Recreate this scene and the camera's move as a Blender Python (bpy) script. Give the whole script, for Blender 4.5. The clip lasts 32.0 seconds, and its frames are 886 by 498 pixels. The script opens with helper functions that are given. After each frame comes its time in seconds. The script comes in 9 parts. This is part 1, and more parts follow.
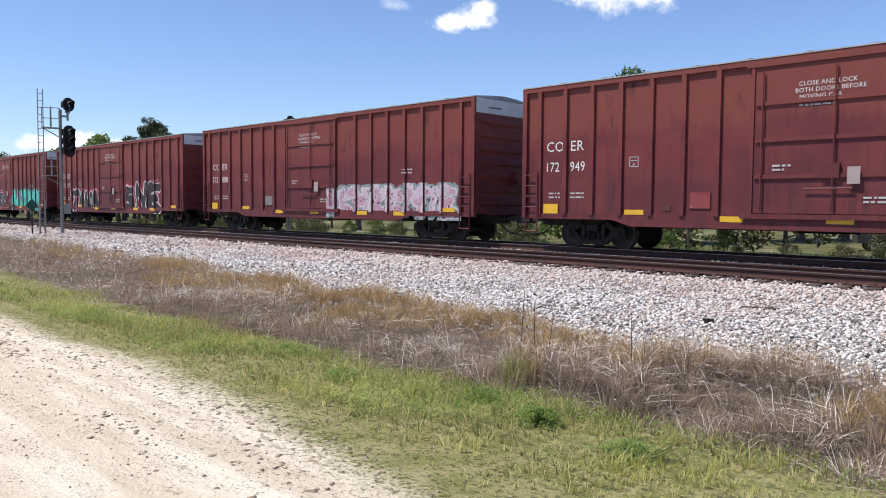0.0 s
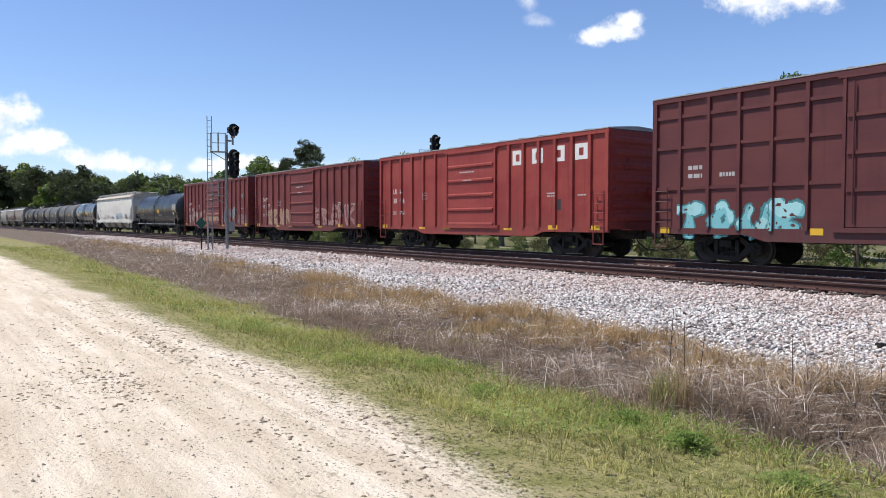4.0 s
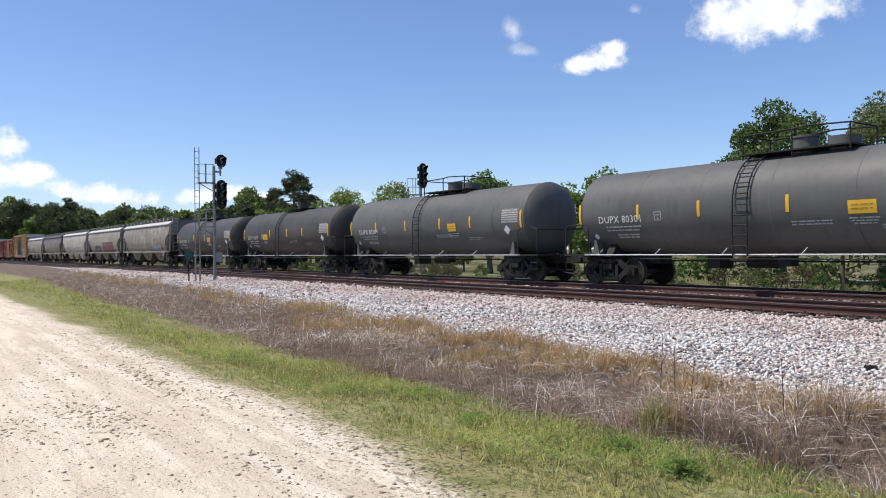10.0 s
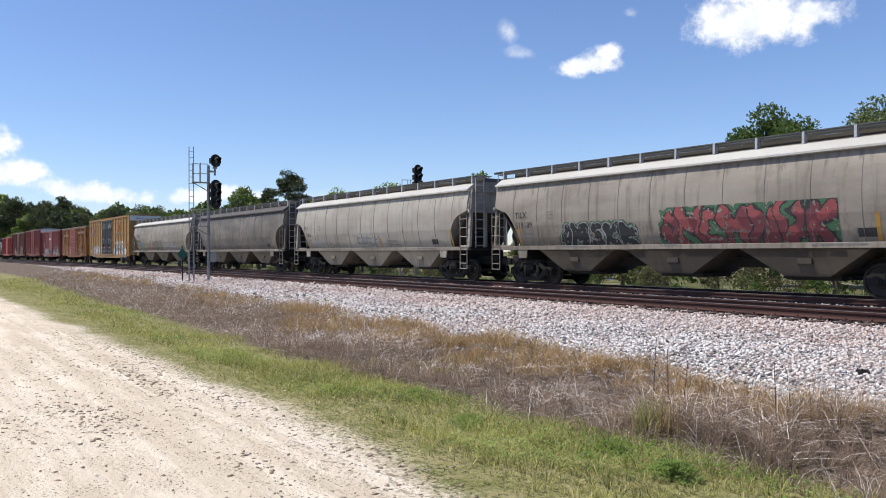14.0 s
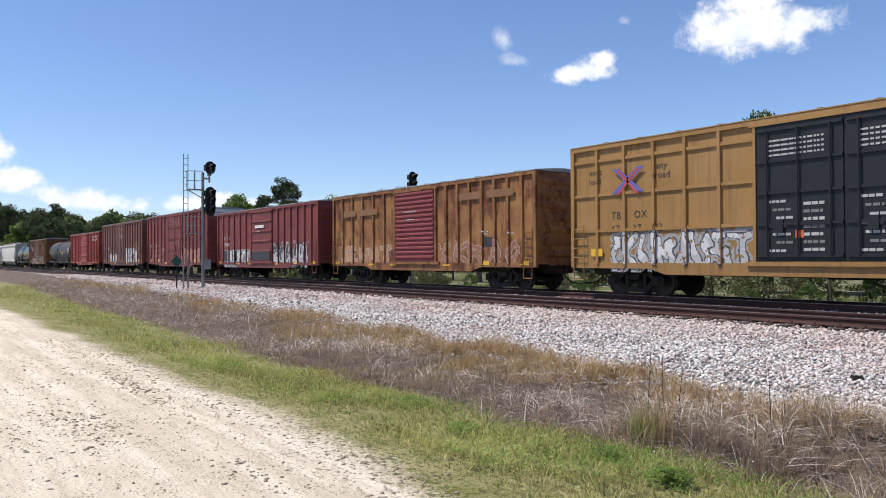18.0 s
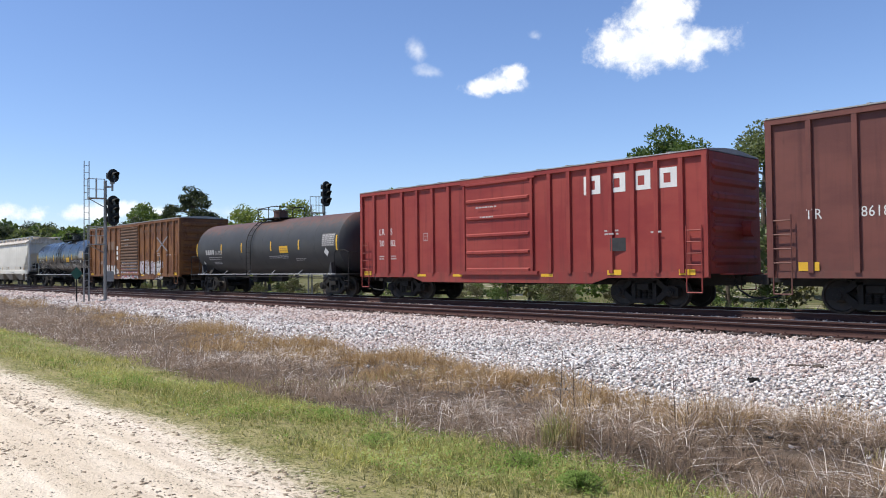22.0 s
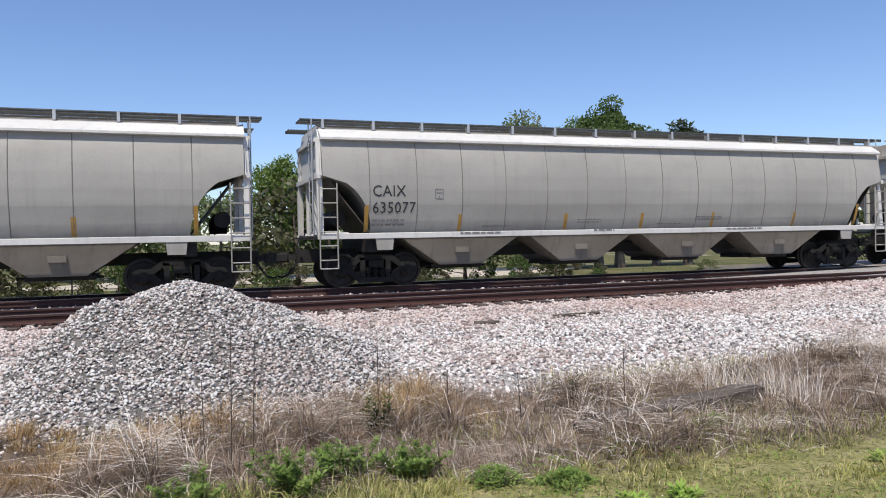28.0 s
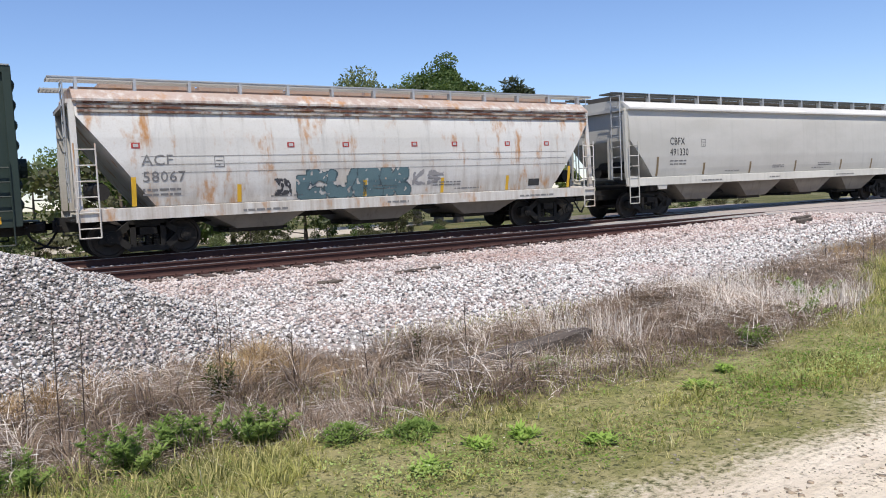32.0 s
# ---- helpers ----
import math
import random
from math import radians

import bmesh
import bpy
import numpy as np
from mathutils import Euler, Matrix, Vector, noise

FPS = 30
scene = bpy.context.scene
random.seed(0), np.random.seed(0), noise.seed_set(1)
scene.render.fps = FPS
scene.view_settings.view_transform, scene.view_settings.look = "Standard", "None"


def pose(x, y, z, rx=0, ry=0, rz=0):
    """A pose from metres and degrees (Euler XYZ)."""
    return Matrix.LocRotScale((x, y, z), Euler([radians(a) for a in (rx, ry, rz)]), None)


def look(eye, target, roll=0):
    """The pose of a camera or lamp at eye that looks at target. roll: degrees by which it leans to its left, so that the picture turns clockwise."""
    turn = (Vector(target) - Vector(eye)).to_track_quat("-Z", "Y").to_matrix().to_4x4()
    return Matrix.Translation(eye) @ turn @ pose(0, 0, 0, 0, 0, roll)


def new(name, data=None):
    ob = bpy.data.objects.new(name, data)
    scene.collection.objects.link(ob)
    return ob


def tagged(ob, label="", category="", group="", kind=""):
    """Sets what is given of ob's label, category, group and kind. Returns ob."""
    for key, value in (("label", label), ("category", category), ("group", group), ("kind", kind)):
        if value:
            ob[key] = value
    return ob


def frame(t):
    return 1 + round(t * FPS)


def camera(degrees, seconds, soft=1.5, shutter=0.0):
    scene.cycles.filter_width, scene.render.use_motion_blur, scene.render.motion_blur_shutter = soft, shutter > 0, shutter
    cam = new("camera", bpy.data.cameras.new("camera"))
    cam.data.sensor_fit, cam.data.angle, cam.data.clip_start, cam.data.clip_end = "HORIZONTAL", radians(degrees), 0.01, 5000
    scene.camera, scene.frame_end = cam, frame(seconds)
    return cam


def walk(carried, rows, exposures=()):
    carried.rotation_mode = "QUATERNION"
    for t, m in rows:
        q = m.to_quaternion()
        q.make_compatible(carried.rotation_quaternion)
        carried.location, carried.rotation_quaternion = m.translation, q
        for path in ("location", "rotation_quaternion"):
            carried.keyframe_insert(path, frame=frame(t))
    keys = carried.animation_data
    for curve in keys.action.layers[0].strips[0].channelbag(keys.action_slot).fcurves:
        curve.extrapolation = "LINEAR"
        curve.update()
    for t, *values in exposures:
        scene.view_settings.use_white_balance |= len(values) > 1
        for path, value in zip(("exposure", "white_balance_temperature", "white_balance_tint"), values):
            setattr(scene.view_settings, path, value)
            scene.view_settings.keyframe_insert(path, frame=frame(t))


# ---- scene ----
# ---- camera: held by hand on one spot, panning along the train ----
EYE = (0.0, 0.0, 1.6)
cam = camera(60.55, 32.0, soft=1.0)
PAN = [  # seconds, yaw, pitch, roll
    (0, 44.45, -3.20, -0.43), (0.5, 46.73, -3.58, -0.10), (1, 48.66, -3.87, 0.05), (1.5, 50.44, -4.08, 0.10),
    (2, 52.04, -4.12, 0.03), (2.5, 53.37, -3.84, -0.25), (3, 54.33, -3.21, -0.47), (3.5, 54.89, -2.50, -0.31),
    (5.5, 55.09, -1.22, 0.24), (6, 54.96, -0.86, 0.11), (6.5, 54.75, -0.46, 0.15), (7, 54.55, -0.17, 0.22),
    (7.5, 54.36, -0.10, 0.36), (8, 54.23, -0.16, 0.40), (8.5, 54.17, -0.16, 0.40), (9, 54.18, -0.06, 0.37),
    (9.5, 54.23, 0.03, 0.42), (10, 54.33, 0.09, 0.61), (10.5, 54.45, 0.09, 0.74), (11, 54.52, 0.09, 0.73),
    (11.5, 54.58, 0.09, 0.74), (12, 54.57, 0.13, 0.60), (12.5, 54.45, 0.18, 0.45), (13, 54.25, 0.19, 0.35),
    (13.5, 54.02, 0.20, 0.27), (14, 53.91, 0.20, 0.21), (14.5, 53.91, 0.18, 0.14), (16.5, 54.08, 0.32, -0.12),
    (17, 54.04, 0.40, -0.05), (17.5, 53.86, 0.52, 0.14), (18, 53.52, 0.72, 0.28), (18.5, 53.07, 0.94, 0.45),
    (19, 52.48, 1.16, 0.50), (19.5, 51.75, 1.28, 0.60), (20, 50.88, 1.34, 0.62), (20.5, 49.87, 1.39, 0.59),
    (21, 48.81, 1.43, 0.49), (21.5, 47.85, 1.46, 0.49), (22, 47.09, 1.43, 0.60), (22.5, 46.53, 1.50, 0.64),
    (23, 46.11, 1.75, 0.69), (23.5, 45.32, 2.20, 0.67), (24, 43.15, 2.76, 0.48), (24.5, 38.77, 3.22, 0.06),
    (25, 30.62, 3.42, -0.55), (25.5, 20.58, 3.02, -0.85), (27.5, -12.65, 0.17, 0.41), (28, -20.32, -0.73, 1.13),
    (28.5, -27.39, -1.64, 1.41), (29, -33.10, -2.45, 1.42), (29.5, -36.59, -3.12, 1.81), (30, -37.94, -3.63, 2.05),
    (30.5, -37.68, -4.03, 2.26), (31, -36.48, -4.25, 2.41), (31.5, -34.60, -4.33, 2.47), (32, -32.32, -4.28, 2.58),
]
walk(cam, [(t, pose(*EYE, 90 + p, r, a)) for t, a, p, r in PAN],
     exposures=((0, 0.17), (2, 0.17), (3.5, 0.12), (6, 0.08), (8, 0.06), (18, 0.06), (20, 0.12), (22, 0.14), (24, 0.07), (25, 0.02), (29, 0.03), (32, 0.07)))

# ---- daylight ----
SUN_TO = Vector((-0.55, -0.85, 1.85)).normalized()      # towards the sun
SUN_EL = math.asin(SUN_TO.z)
SUN_AZ = math.atan2(SUN_TO.x, SUN_TO.y)

sun = new("sun", bpy.data.lights.new("sun", "SUN"))
sun.data.energy, sun.data.angle, sun.data.color = 5.0, radians(0.53), (1.0, 0.94, 0.84)
sun.matrix_world = look((0, 0, 60), Vector((0, 0, 60)) - SUN_TO)


class Tree:
    """Short-hand for node trees."""

    def __init__(self, nt):
        self.nt = nt
        nt.nodes.clear()

    def n(self, kind, out=0, **kw):
        nd = self.nt.nodes.new(kind)
        for k, v in kw.items():          # i0, i1, ... are the node's inputs
            self.put(nd.inputs[int(k[1:])], v)
        return nd.outputs[out] if len(nd.outputs) else None

    def put(self, sock, v):
        if isinstance(v, bpy.types.NodeSocket):
            self.nt.links.new(v, sock)
        else:
            sock.default_value = v

    def math(self, op, a, b=0.0, c=0.0, clamp=False):
        nd = self.nt.nodes.new("ShaderNodeMath")
        nd.operation, nd.use_clamp = op, clamp
        for s, v in zip(nd.inputs, (a, b, c)):
            self.put(s, v)
        return nd.outputs[0]

    def vec(self, op, a, b=(0, 0, 0), out=0):
        nd = self.nt.nodes.new("ShaderNodeVectorMath")
        nd.operation = op
        self.put(nd.inputs[0], a)
        if op != "SCALE":
            self.put(nd.inputs[1], b)
        else:
            self.put(nd.inputs[3], b)
        return nd.outputs[out] if len(nd.outputs) else None

    def noise(self, co, scale, detail=4.0, rough=0.55, out=0):
        nd = self.nt.nodes.new("ShaderNodeTexNoise")
        self.put(nd.inputs["Vector"], co)
        nd.inputs["Scale"].default_value, nd.inputs["Detail"].default_value, nd.inputs["Roughness"].default_value = scale, detail, rough
        return nd.outputs[out] if len(nd.outputs) else None

    def step(self, v, lo, hi, a=0.0, b=1.0):
        nd = self.nt.nodes.new("ShaderNodeMapRange")
        nd.interpolation_type = "SMOOTHSTEP"
        for s, x in zip(nd.inputs, (v, lo, hi, a, b)):
            self.put(s, x)
        return nd.outputs[0]

    def mix(self, f, a, b, blend="MIX"):
        nd = self.nt.nodes.new("ShaderNodeMix")
        nd.data_type, nd.blend_type = "RGBA", blend
        self.put(nd.inputs[0], f)
        self.put(nd.inputs[6], (*a, 1) if isinstance(a, tuple) and len(a) == 3 else a)
        self.put(nd.inputs[7], (*b, 1) if isinstance(b, tuple) and len(b) == 3 else b)
        return nd.outputs[2]


def sky_world():
    world = bpy.data.worlds.new("sky")
    scene.world = world
    world.use_nodes = True
    w = Tree(world.node_tree)
    nd = w.nt.nodes.new("ShaderNodeTexSky")
    nd.sky_type, nd.sun_disc, nd.sun_elevation, nd.sun_rotation = "NISHITA", False, SUN_EL, SUN_AZ
    nd.altitude, nd.air_density, nd.dust_density, nd.ozone_density = 100.0, 1.0, 0.15, 4.5
    sky = nd.outputs[0]
    co = w.n("ShaderNodeTexCoord")
    # fair-weather clouds: azimuth from +y to +x, elevation, half width, half height (degrees), density
    clouds = [(-31.5, 15.4, 5.4, 2.4, 1.0), (-31.2, 17.7, 3.3, 2.0, 1.0), (-28.2, 15.7, 2.4, 1.5, 0.95), (-43.0, 13.7, 2.9, 1.1, 0.97), (-41.6, 14.3, 1.4, 1.0, 0.95),
              (-48.9, 15.9, 1.0, 1.2, 0.55), (-48.2, 14.6, 1.5, 0.7, 0.5), (-39.7, 16.8, 0.8, 0.5, 0.4), (-22.2, 19.1, 2.3, 0.8, 0.25),
              (-86.5, 6.3, 4.2, 2.2, 1.0), (-84.0, 5.0, 3.0, 1.3, 0.95), (-79.0, 4.3, 5.0, 0.9, 0.85), (-70.5, 4.1, 4.0, 0.8, 0.8), (-62.0, 4.2, 3.0, 0.7, 0.5), (-95.0, 9.0, 5.0, 2.5, 0.9),
              (-116, 14, 8, 3, 0.9), (-150, 24, 9, 4, 0.9), (170, 15, 9, 3, 0.8), (120, 20, 7, 3, 0.7)]
    warp = w.noise(co, 9.0, 5.0, 0.6, out=1)
    warp2 = w.noise(co, 30.0, 6.0, 0.62, out=0)
    bent = w.vec("ADD", co, w.vec("SCALE", w.vec("SUBTRACT", warp, (0.5, 0.5, 0.5)), 0.045))
    total = None
    for az, el, hw, hh, d in clouds:
        a, e = radians(az), radians(el)
        fwd = (math.sin(a) * math.cos(e), math.cos(a) * math.cos(e), math.sin(e))
        right = (math.cos(a), -math.sin(a), 0.0)
        up = (-math.sin(a) * math.sin(e), -math.cos(a) * math.sin(e), math.cos(e))
        depth = w.vec("DOT_PRODUCT", bent, fwd, out=1)
        px = w.math("DIVIDE", w.vec("DOT_PRODUCT", bent, right, out=1), math.tan(radians(hw)))
        py = w.math("DIVIDE", w.vec("DOT_PRODUCT", bent, up, out=1), math.tan(radians(hh)))
        py = w.math("MULTIPLY", py, w.math("ADD", 1.15, w.math("MULTIPLY", w.math("SIGN", py), -0.15)))
        r2 = w.math("ADD", w.math("MULTIPLY", px, px), w.math("MULTIPLY", py, py))
        body = w.math("SUBTRACT", 1.0, w.math("SQRT", r2))
        body = w.math("ADD", body, w.math("MULTIPLY", w.math("SUBTRACT", warp2, 0.5), 1.5))
        body = w.math("MULTIPLY", w.step(body, 0.04, 0.62) if d > 0.7 else w.step(body, 0.0, 1.1), d)
        body = w.math("MULTIPLY", body, w.math("GREATER_THAN", depth, 0.2))
        total = body if total is None else w.math("MAXIMUM", total, body)
    bg_sky = w.n("ShaderNodeBackground", i0=w.mix(1.0, sky, (0.985, 0.995, 1.13), "MULTIPLY"), i1=0.128)
    shade = w.mix(w.step(warp2, 0.35, 0.62), (0.80, 0.84, 0.90), (1.0, 1.0, 1.0))
    bg_cloud = w.n("ShaderNodeBackground", i0=shade, i1=1.12)
    both = w.n("ShaderNodeMixShader", i0=total, i1=bg_sky, i2=bg_cloud)
    w.n("ShaderNodeOutputWorld", i0=both)


sky_world()


# ---- materials ----
def surf(name, c1, c2, c3=None, scale=1.0, fine=20.0, rough=0.8, metal=0.0, bump=0.2, bump_scale=None, stretch=(1, 1, 1),
         spots=(0.58, 0.7), rand=0.0, bump_dist=0.01, spec=0.4, translucent=0.0):
    """A weathered surface: two colours mixed at a large scale, a third in spots, and fine relief."""
    m = bpy.data.materials.new(name)
    m.use_nodes = True
    t = Tree(m.node_tree)
    info = t.nt.nodes.new("ShaderNodeObjectInfo")
    co = t.nt.nodes.new("ShaderNodeTexCoord").outputs["Object"]
    shift = t.math("MULTIPLY", info.outputs["Random"], 37.0)
    co2 = t.vec("ADD", co, t.n("ShaderNodeCombineXYZ", i0=shift, i1=shift, i2=0.0))
    st = t.vec("MULTIPLY", co2, stretch)
    big = t.noise(st, scale, 5.0, 0.6)
    small = t.noise(co2, fine, 4.0, 0.6)
    col = t.mix(t.step(big, 0.35, 0.65), c1, c2)
    if c3:
        spot = t.noise(st, scale * 2.7, 6.0, 0.65)
        col = t.mix(t.step(spot, *spots), col, c3)
    col = t.mix(t.math("MULTIPLY", t.step(small, 0.3, 0.7), 0.35), col, tuple(x * 0.62 for x in c1))
    if rand:
        v = t.math("ADD", 1.0 - rand, t.math("MULTIPLY", info.outputs["Random"], 2 * rand))
        col = t.mix(1.0, col, t.n("ShaderNodeCombineXYZ", i0=v, i1=v, i2=v), "MULTIPLY")
    b = t.nt.nodes.new("ShaderNodeBsdfPrincipled")
    t.put(b.inputs["Base Color"], col)
    t.put(b.inputs["Roughness"], t.math("ADD", rough - 0.08, t.math("MULTIPLY", small, 0.16)))
    b.inputs["Metallic"].default_value = metal
    b.inputs["Specular IOR Level"].default_value = spec
    if bump:
        bp = t.nt.nodes.new("ShaderNodeBump")
        bp.inputs["Strength"].default_value, bp.inputs["Distance"].default_value = bump, bump_dist
        t.put(bp.inputs["Height"], t.noise(co2, bump_scale or fine, 5.0, 0.6))
        t.put(b.inputs["Normal"], bp.outputs[0])
    t.n("ShaderNodeOutputMaterial", i0=b.outputs[0])
    return m


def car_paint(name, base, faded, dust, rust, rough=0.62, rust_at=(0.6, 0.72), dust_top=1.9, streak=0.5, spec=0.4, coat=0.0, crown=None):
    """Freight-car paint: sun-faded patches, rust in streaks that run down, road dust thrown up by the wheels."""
    m = bpy.data.materials.new(name)
    m.use_nodes = True
    t = Tree(m.node_tree)
    info = t.nt.nodes.new("ShaderNodeObjectInfo")
    co = t.nt.nodes.new("ShaderNodeTexCoord").outputs["Object"]
    shift = t.math("MULTIPLY", info.outputs["Random"], 53.0)
    co2 = t.vec("ADD", co, t.n("ShaderNodeCombineXYZ", i0=shift, i1=0.0, i2=0.0))
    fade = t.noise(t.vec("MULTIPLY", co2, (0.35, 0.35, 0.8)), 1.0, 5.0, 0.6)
    run = t.noise(t.vec("MULTIPLY", co2, (5.0, 5.0, 0.25)), 1.0, 5.0, 0.6)
    blot = t.noise(t.vec("MULTIPLY", co2, (1.0, 1.0, 0.5)), 1.6, 7.0, 0.68)
    grain = t.noise(co2, 28.0, 3.0, 0.6)
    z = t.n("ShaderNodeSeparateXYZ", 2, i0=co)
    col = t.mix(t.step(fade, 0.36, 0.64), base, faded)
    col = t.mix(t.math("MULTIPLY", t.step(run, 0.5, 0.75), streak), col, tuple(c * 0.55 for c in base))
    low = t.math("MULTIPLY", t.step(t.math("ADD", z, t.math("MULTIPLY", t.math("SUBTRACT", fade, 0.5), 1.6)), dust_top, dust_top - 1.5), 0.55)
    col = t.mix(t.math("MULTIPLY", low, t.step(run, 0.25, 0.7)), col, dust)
    if crown:       # the upper part's own tone (soot, rust, lighter red), running down in streaks
        top, tone, much = crown
        edge = t.math("ADD", z, t.math("ADD", t.math("MULTIPLY", t.math("SUBTRACT", fade, 0.5), 0.9), t.math("MULTIPLY", t.math("SUBTRACT", run, 0.5), 1.9)))
        col = t.mix(t.math("MULTIPLY", t.step(edge, top - 0.35, top + 0.3), much), col, tone)
    rmask = t.step(t.math("ADD", t.math("MULTIPLY", blot, 0.75), t.math("MULTIPLY", run, 0.25)), *rust_at)
    col = t.mix(rmask, col, rust)
    col = t.mix(t.math("MULTIPLY", t.step(grain, 0.45, 0.8), 0.25), col, dust)
    b = t.nt.nodes.new("ShaderNodeBsdfPrincipled")
    t.put(b.inputs["Base Color"], col)
    t.put(b.inputs["Roughness"], t.math("ADD", rough - 0.1, t.math("ADD", t.math("MULTIPLY", blot, 0.15), t.math("MULTIPLY", rmask, 0.2))))
    b.inputs["Specular IOR Level"].default_value = spec
    b.inputs["Coat Weight"].default_value, b.inputs["Coat Roughness"].default_value = coat, 0.2
    bp = t.nt.nodes.new("ShaderNodeBump")
    bp.inputs["Strength"].default_value, bp.inputs["Distance"].default_value = 0.35 if not coat else 0.08, 0.03
    t.put(bp.inputs["Height"], t.math("ADD", t.noise(co2, 1.1, 2.0, 0.5), t.math("MULTIPLY", grain, 0.04)))
    t.put(b.inputs["Normal"], bp.outputs[0])
    t.n("ShaderNodeOutputMaterial", i0=b.outputs[0])
    return m


OXIDE = dict(
    # coer: more orange on the upper side, darker on the lower side
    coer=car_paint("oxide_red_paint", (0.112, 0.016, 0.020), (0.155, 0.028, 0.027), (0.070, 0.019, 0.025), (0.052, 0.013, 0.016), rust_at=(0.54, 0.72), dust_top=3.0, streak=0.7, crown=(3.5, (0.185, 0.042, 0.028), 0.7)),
    grid=car_paint("dark_oxide_paint", (0.085, 0.019, 0.021), (0.112, 0.028, 0.026), (0.09, 0.05, 0.045), (0.05, 0.02, 0.015)),
    red=car_paint("bright_red_paint", (0.225, 0.026, 0.023), (0.275, 0.044, 0.033), (0.15, 0.055, 0.042), (0.11, 0.026, 0.019), streak=0.6),
    maroon=car_paint("maroon_paint", (0.118, 0.017, 0.017), (0.15, 0.026, 0.022), (0.10, 0.045, 0.035), (0.07, 0.022, 0.015)),
    brown=car_paint("red_brown_paint", (0.108, 0.034, 0.028), (0.15, 0.05, 0.038), (0.12, 0.065, 0.05), (0.055, 0.02, 0.015)),
    dullred=car_paint("dull_red_paint", (0.145, 0.026, 0.026), (0.185, 0.040, 0.034), (0.13, 0.055, 0.048), (0.09, 0.025, 0.018)),
    yellow=car_paint("ochre_yellow_paint", (0.285, 0.155, 0.045), (0.33, 0.185, 0.065), (0.20, 0.11, 0.05), (0.12, 0.05, 0.02), rust_at=(0.60, 0.74), streak=0.6),
    rusty=car_paint("rusted_yellow_paint", (0.30, 0.145, 0.045), (0.20, 0.078, 0.028), (0.17, 0.085, 0.045), (0.09, 0.025, 0.012), rust_at=(0.47, 0.62)),
    orange=car_paint("rusted_orange_paint", (0.205, 0.083, 0.022), (0.125, 0.047, 0.017), (0.10, 0.046, 0.025), (0.065, 0.02, 0.010), rust_at=(0.5, 0.66)),
    green=car_paint("dark_green_paint", (0.012, 0.026, 0.02), (0.018, 0.034, 0.026), (0.04, 0.04, 0.033), (0.09, 0.03, 0.014)),
)
GREY = dict(
    light=car_paint("light_grey_paint", (0.42, 0.405, 0.37), (0.47, 0.455, 0.42), (0.33, 0.31, 0.28), (0.29, 0.22, 0.15), rust_at=(0.78, 0.92), streak=0.15),
    caix=car_paint("warm_grey_paint", (0.315, 0.299, 0.27), (0.36, 0.343, 0.31), (0.20, 0.182, 0.16), (0.24, 0.20, 0.165), rust_at=(0.76, 0.92), streak=0.2, dust_top=2.2),
    white=car_paint("off_white_paint", (0.53, 0.51, 0.455), (0.60, 0.58, 0.525), (0.38, 0.35, 0.30), (0.33, 0.21, 0.11), rust_at=(0.70, 0.86), streak=0.28, crown=(4.0, (0.26, 0.19, 0.13), 0.65)),
    sill=car_paint("white_sill_paint", (0.54, 0.525, 0.50), (0.60, 0.585, 0.555), (0.42, 0.39, 0.35), (0.33, 0.21, 0.12), rust_at=(0.72, 0.86), streak=0.3),
    acf=car_paint("rust_stained_white_paint", (0.55, 0.535, 0.50), (0.61, 0.595, 0.565), (0.30, 0.225, 0.16), (0.42, 0.21, 0.08), rust_at=(0.52, 0.67), streak=0.4, dust_top=2.5, crown=(3.75, (0.26, 0.12, 0.065), 0.6)),
    acf_rust=car_paint("rusted_roof_edge_paint", (0.47, 0.455, 0.425), (0.40, 0.33, 0.27), (0.31, 0.275, 0.23), (0.13, 0.05, 0.028), rust_at=(0.44, 0.56), streak=0.5),
    dirty=car_paint("sooty_grey_paint", (0.215, 0.187, 0.153), (0.295, 0.262, 0.218), (0.12, 0.09, 0.066), (0.16, 0.095, 0.055), rust_at=(0.62, 0.78), streak=0.75, dust_top=2.6, crown=(3.85, (0.12, 0.105, 0.09), 0.6)),
    dark=car_paint("dark_grey_paint", (0.12, 0.104, 0.09), (0.20, 0.175, 0.145), (0.12, 0.105, 0.09), (0.10, 0.05, 0.028), rust_at=(0.64, 0.8), streak=0.7, crown=(3.6, (0.05, 0.045, 0.04), 0.8)),
    stained=car_paint("stained_grey_paint", (0.31, 0.28, 0.24), (0.38, 0.35, 0.30), (0.18, 0.15, 0.115), (0.34, 0.17, 0.075), rust_at=(0.60, 0.76), streak=0.6, dust_top=2.4, crown=(3.9, (0.16, 0.12, 0.09), 0.5)),
    # bay paints: grime, and the shade below the cars put into the colour
    soot=car_paint("sooty_shaded_bay_paint", (0.05, 0.042, 0.034), (0.085, 0.068, 0.052), (0.04, 0.033, 0.026), (0.06, 0.035, 0.02), rust_at=(0.58, 0.76), streak=0.6, dust_top=1.2),
    bay=car_paint("grimy_shaded_bay_paint", (0.155, 0.137, 0.115), (0.21, 0.188, 0.16), (0.105, 0.09, 0.075), (0.06, 0.045, 0.035), rust_at=(0.58, 0.76), streak=0.6, dust_top=1.2),
)
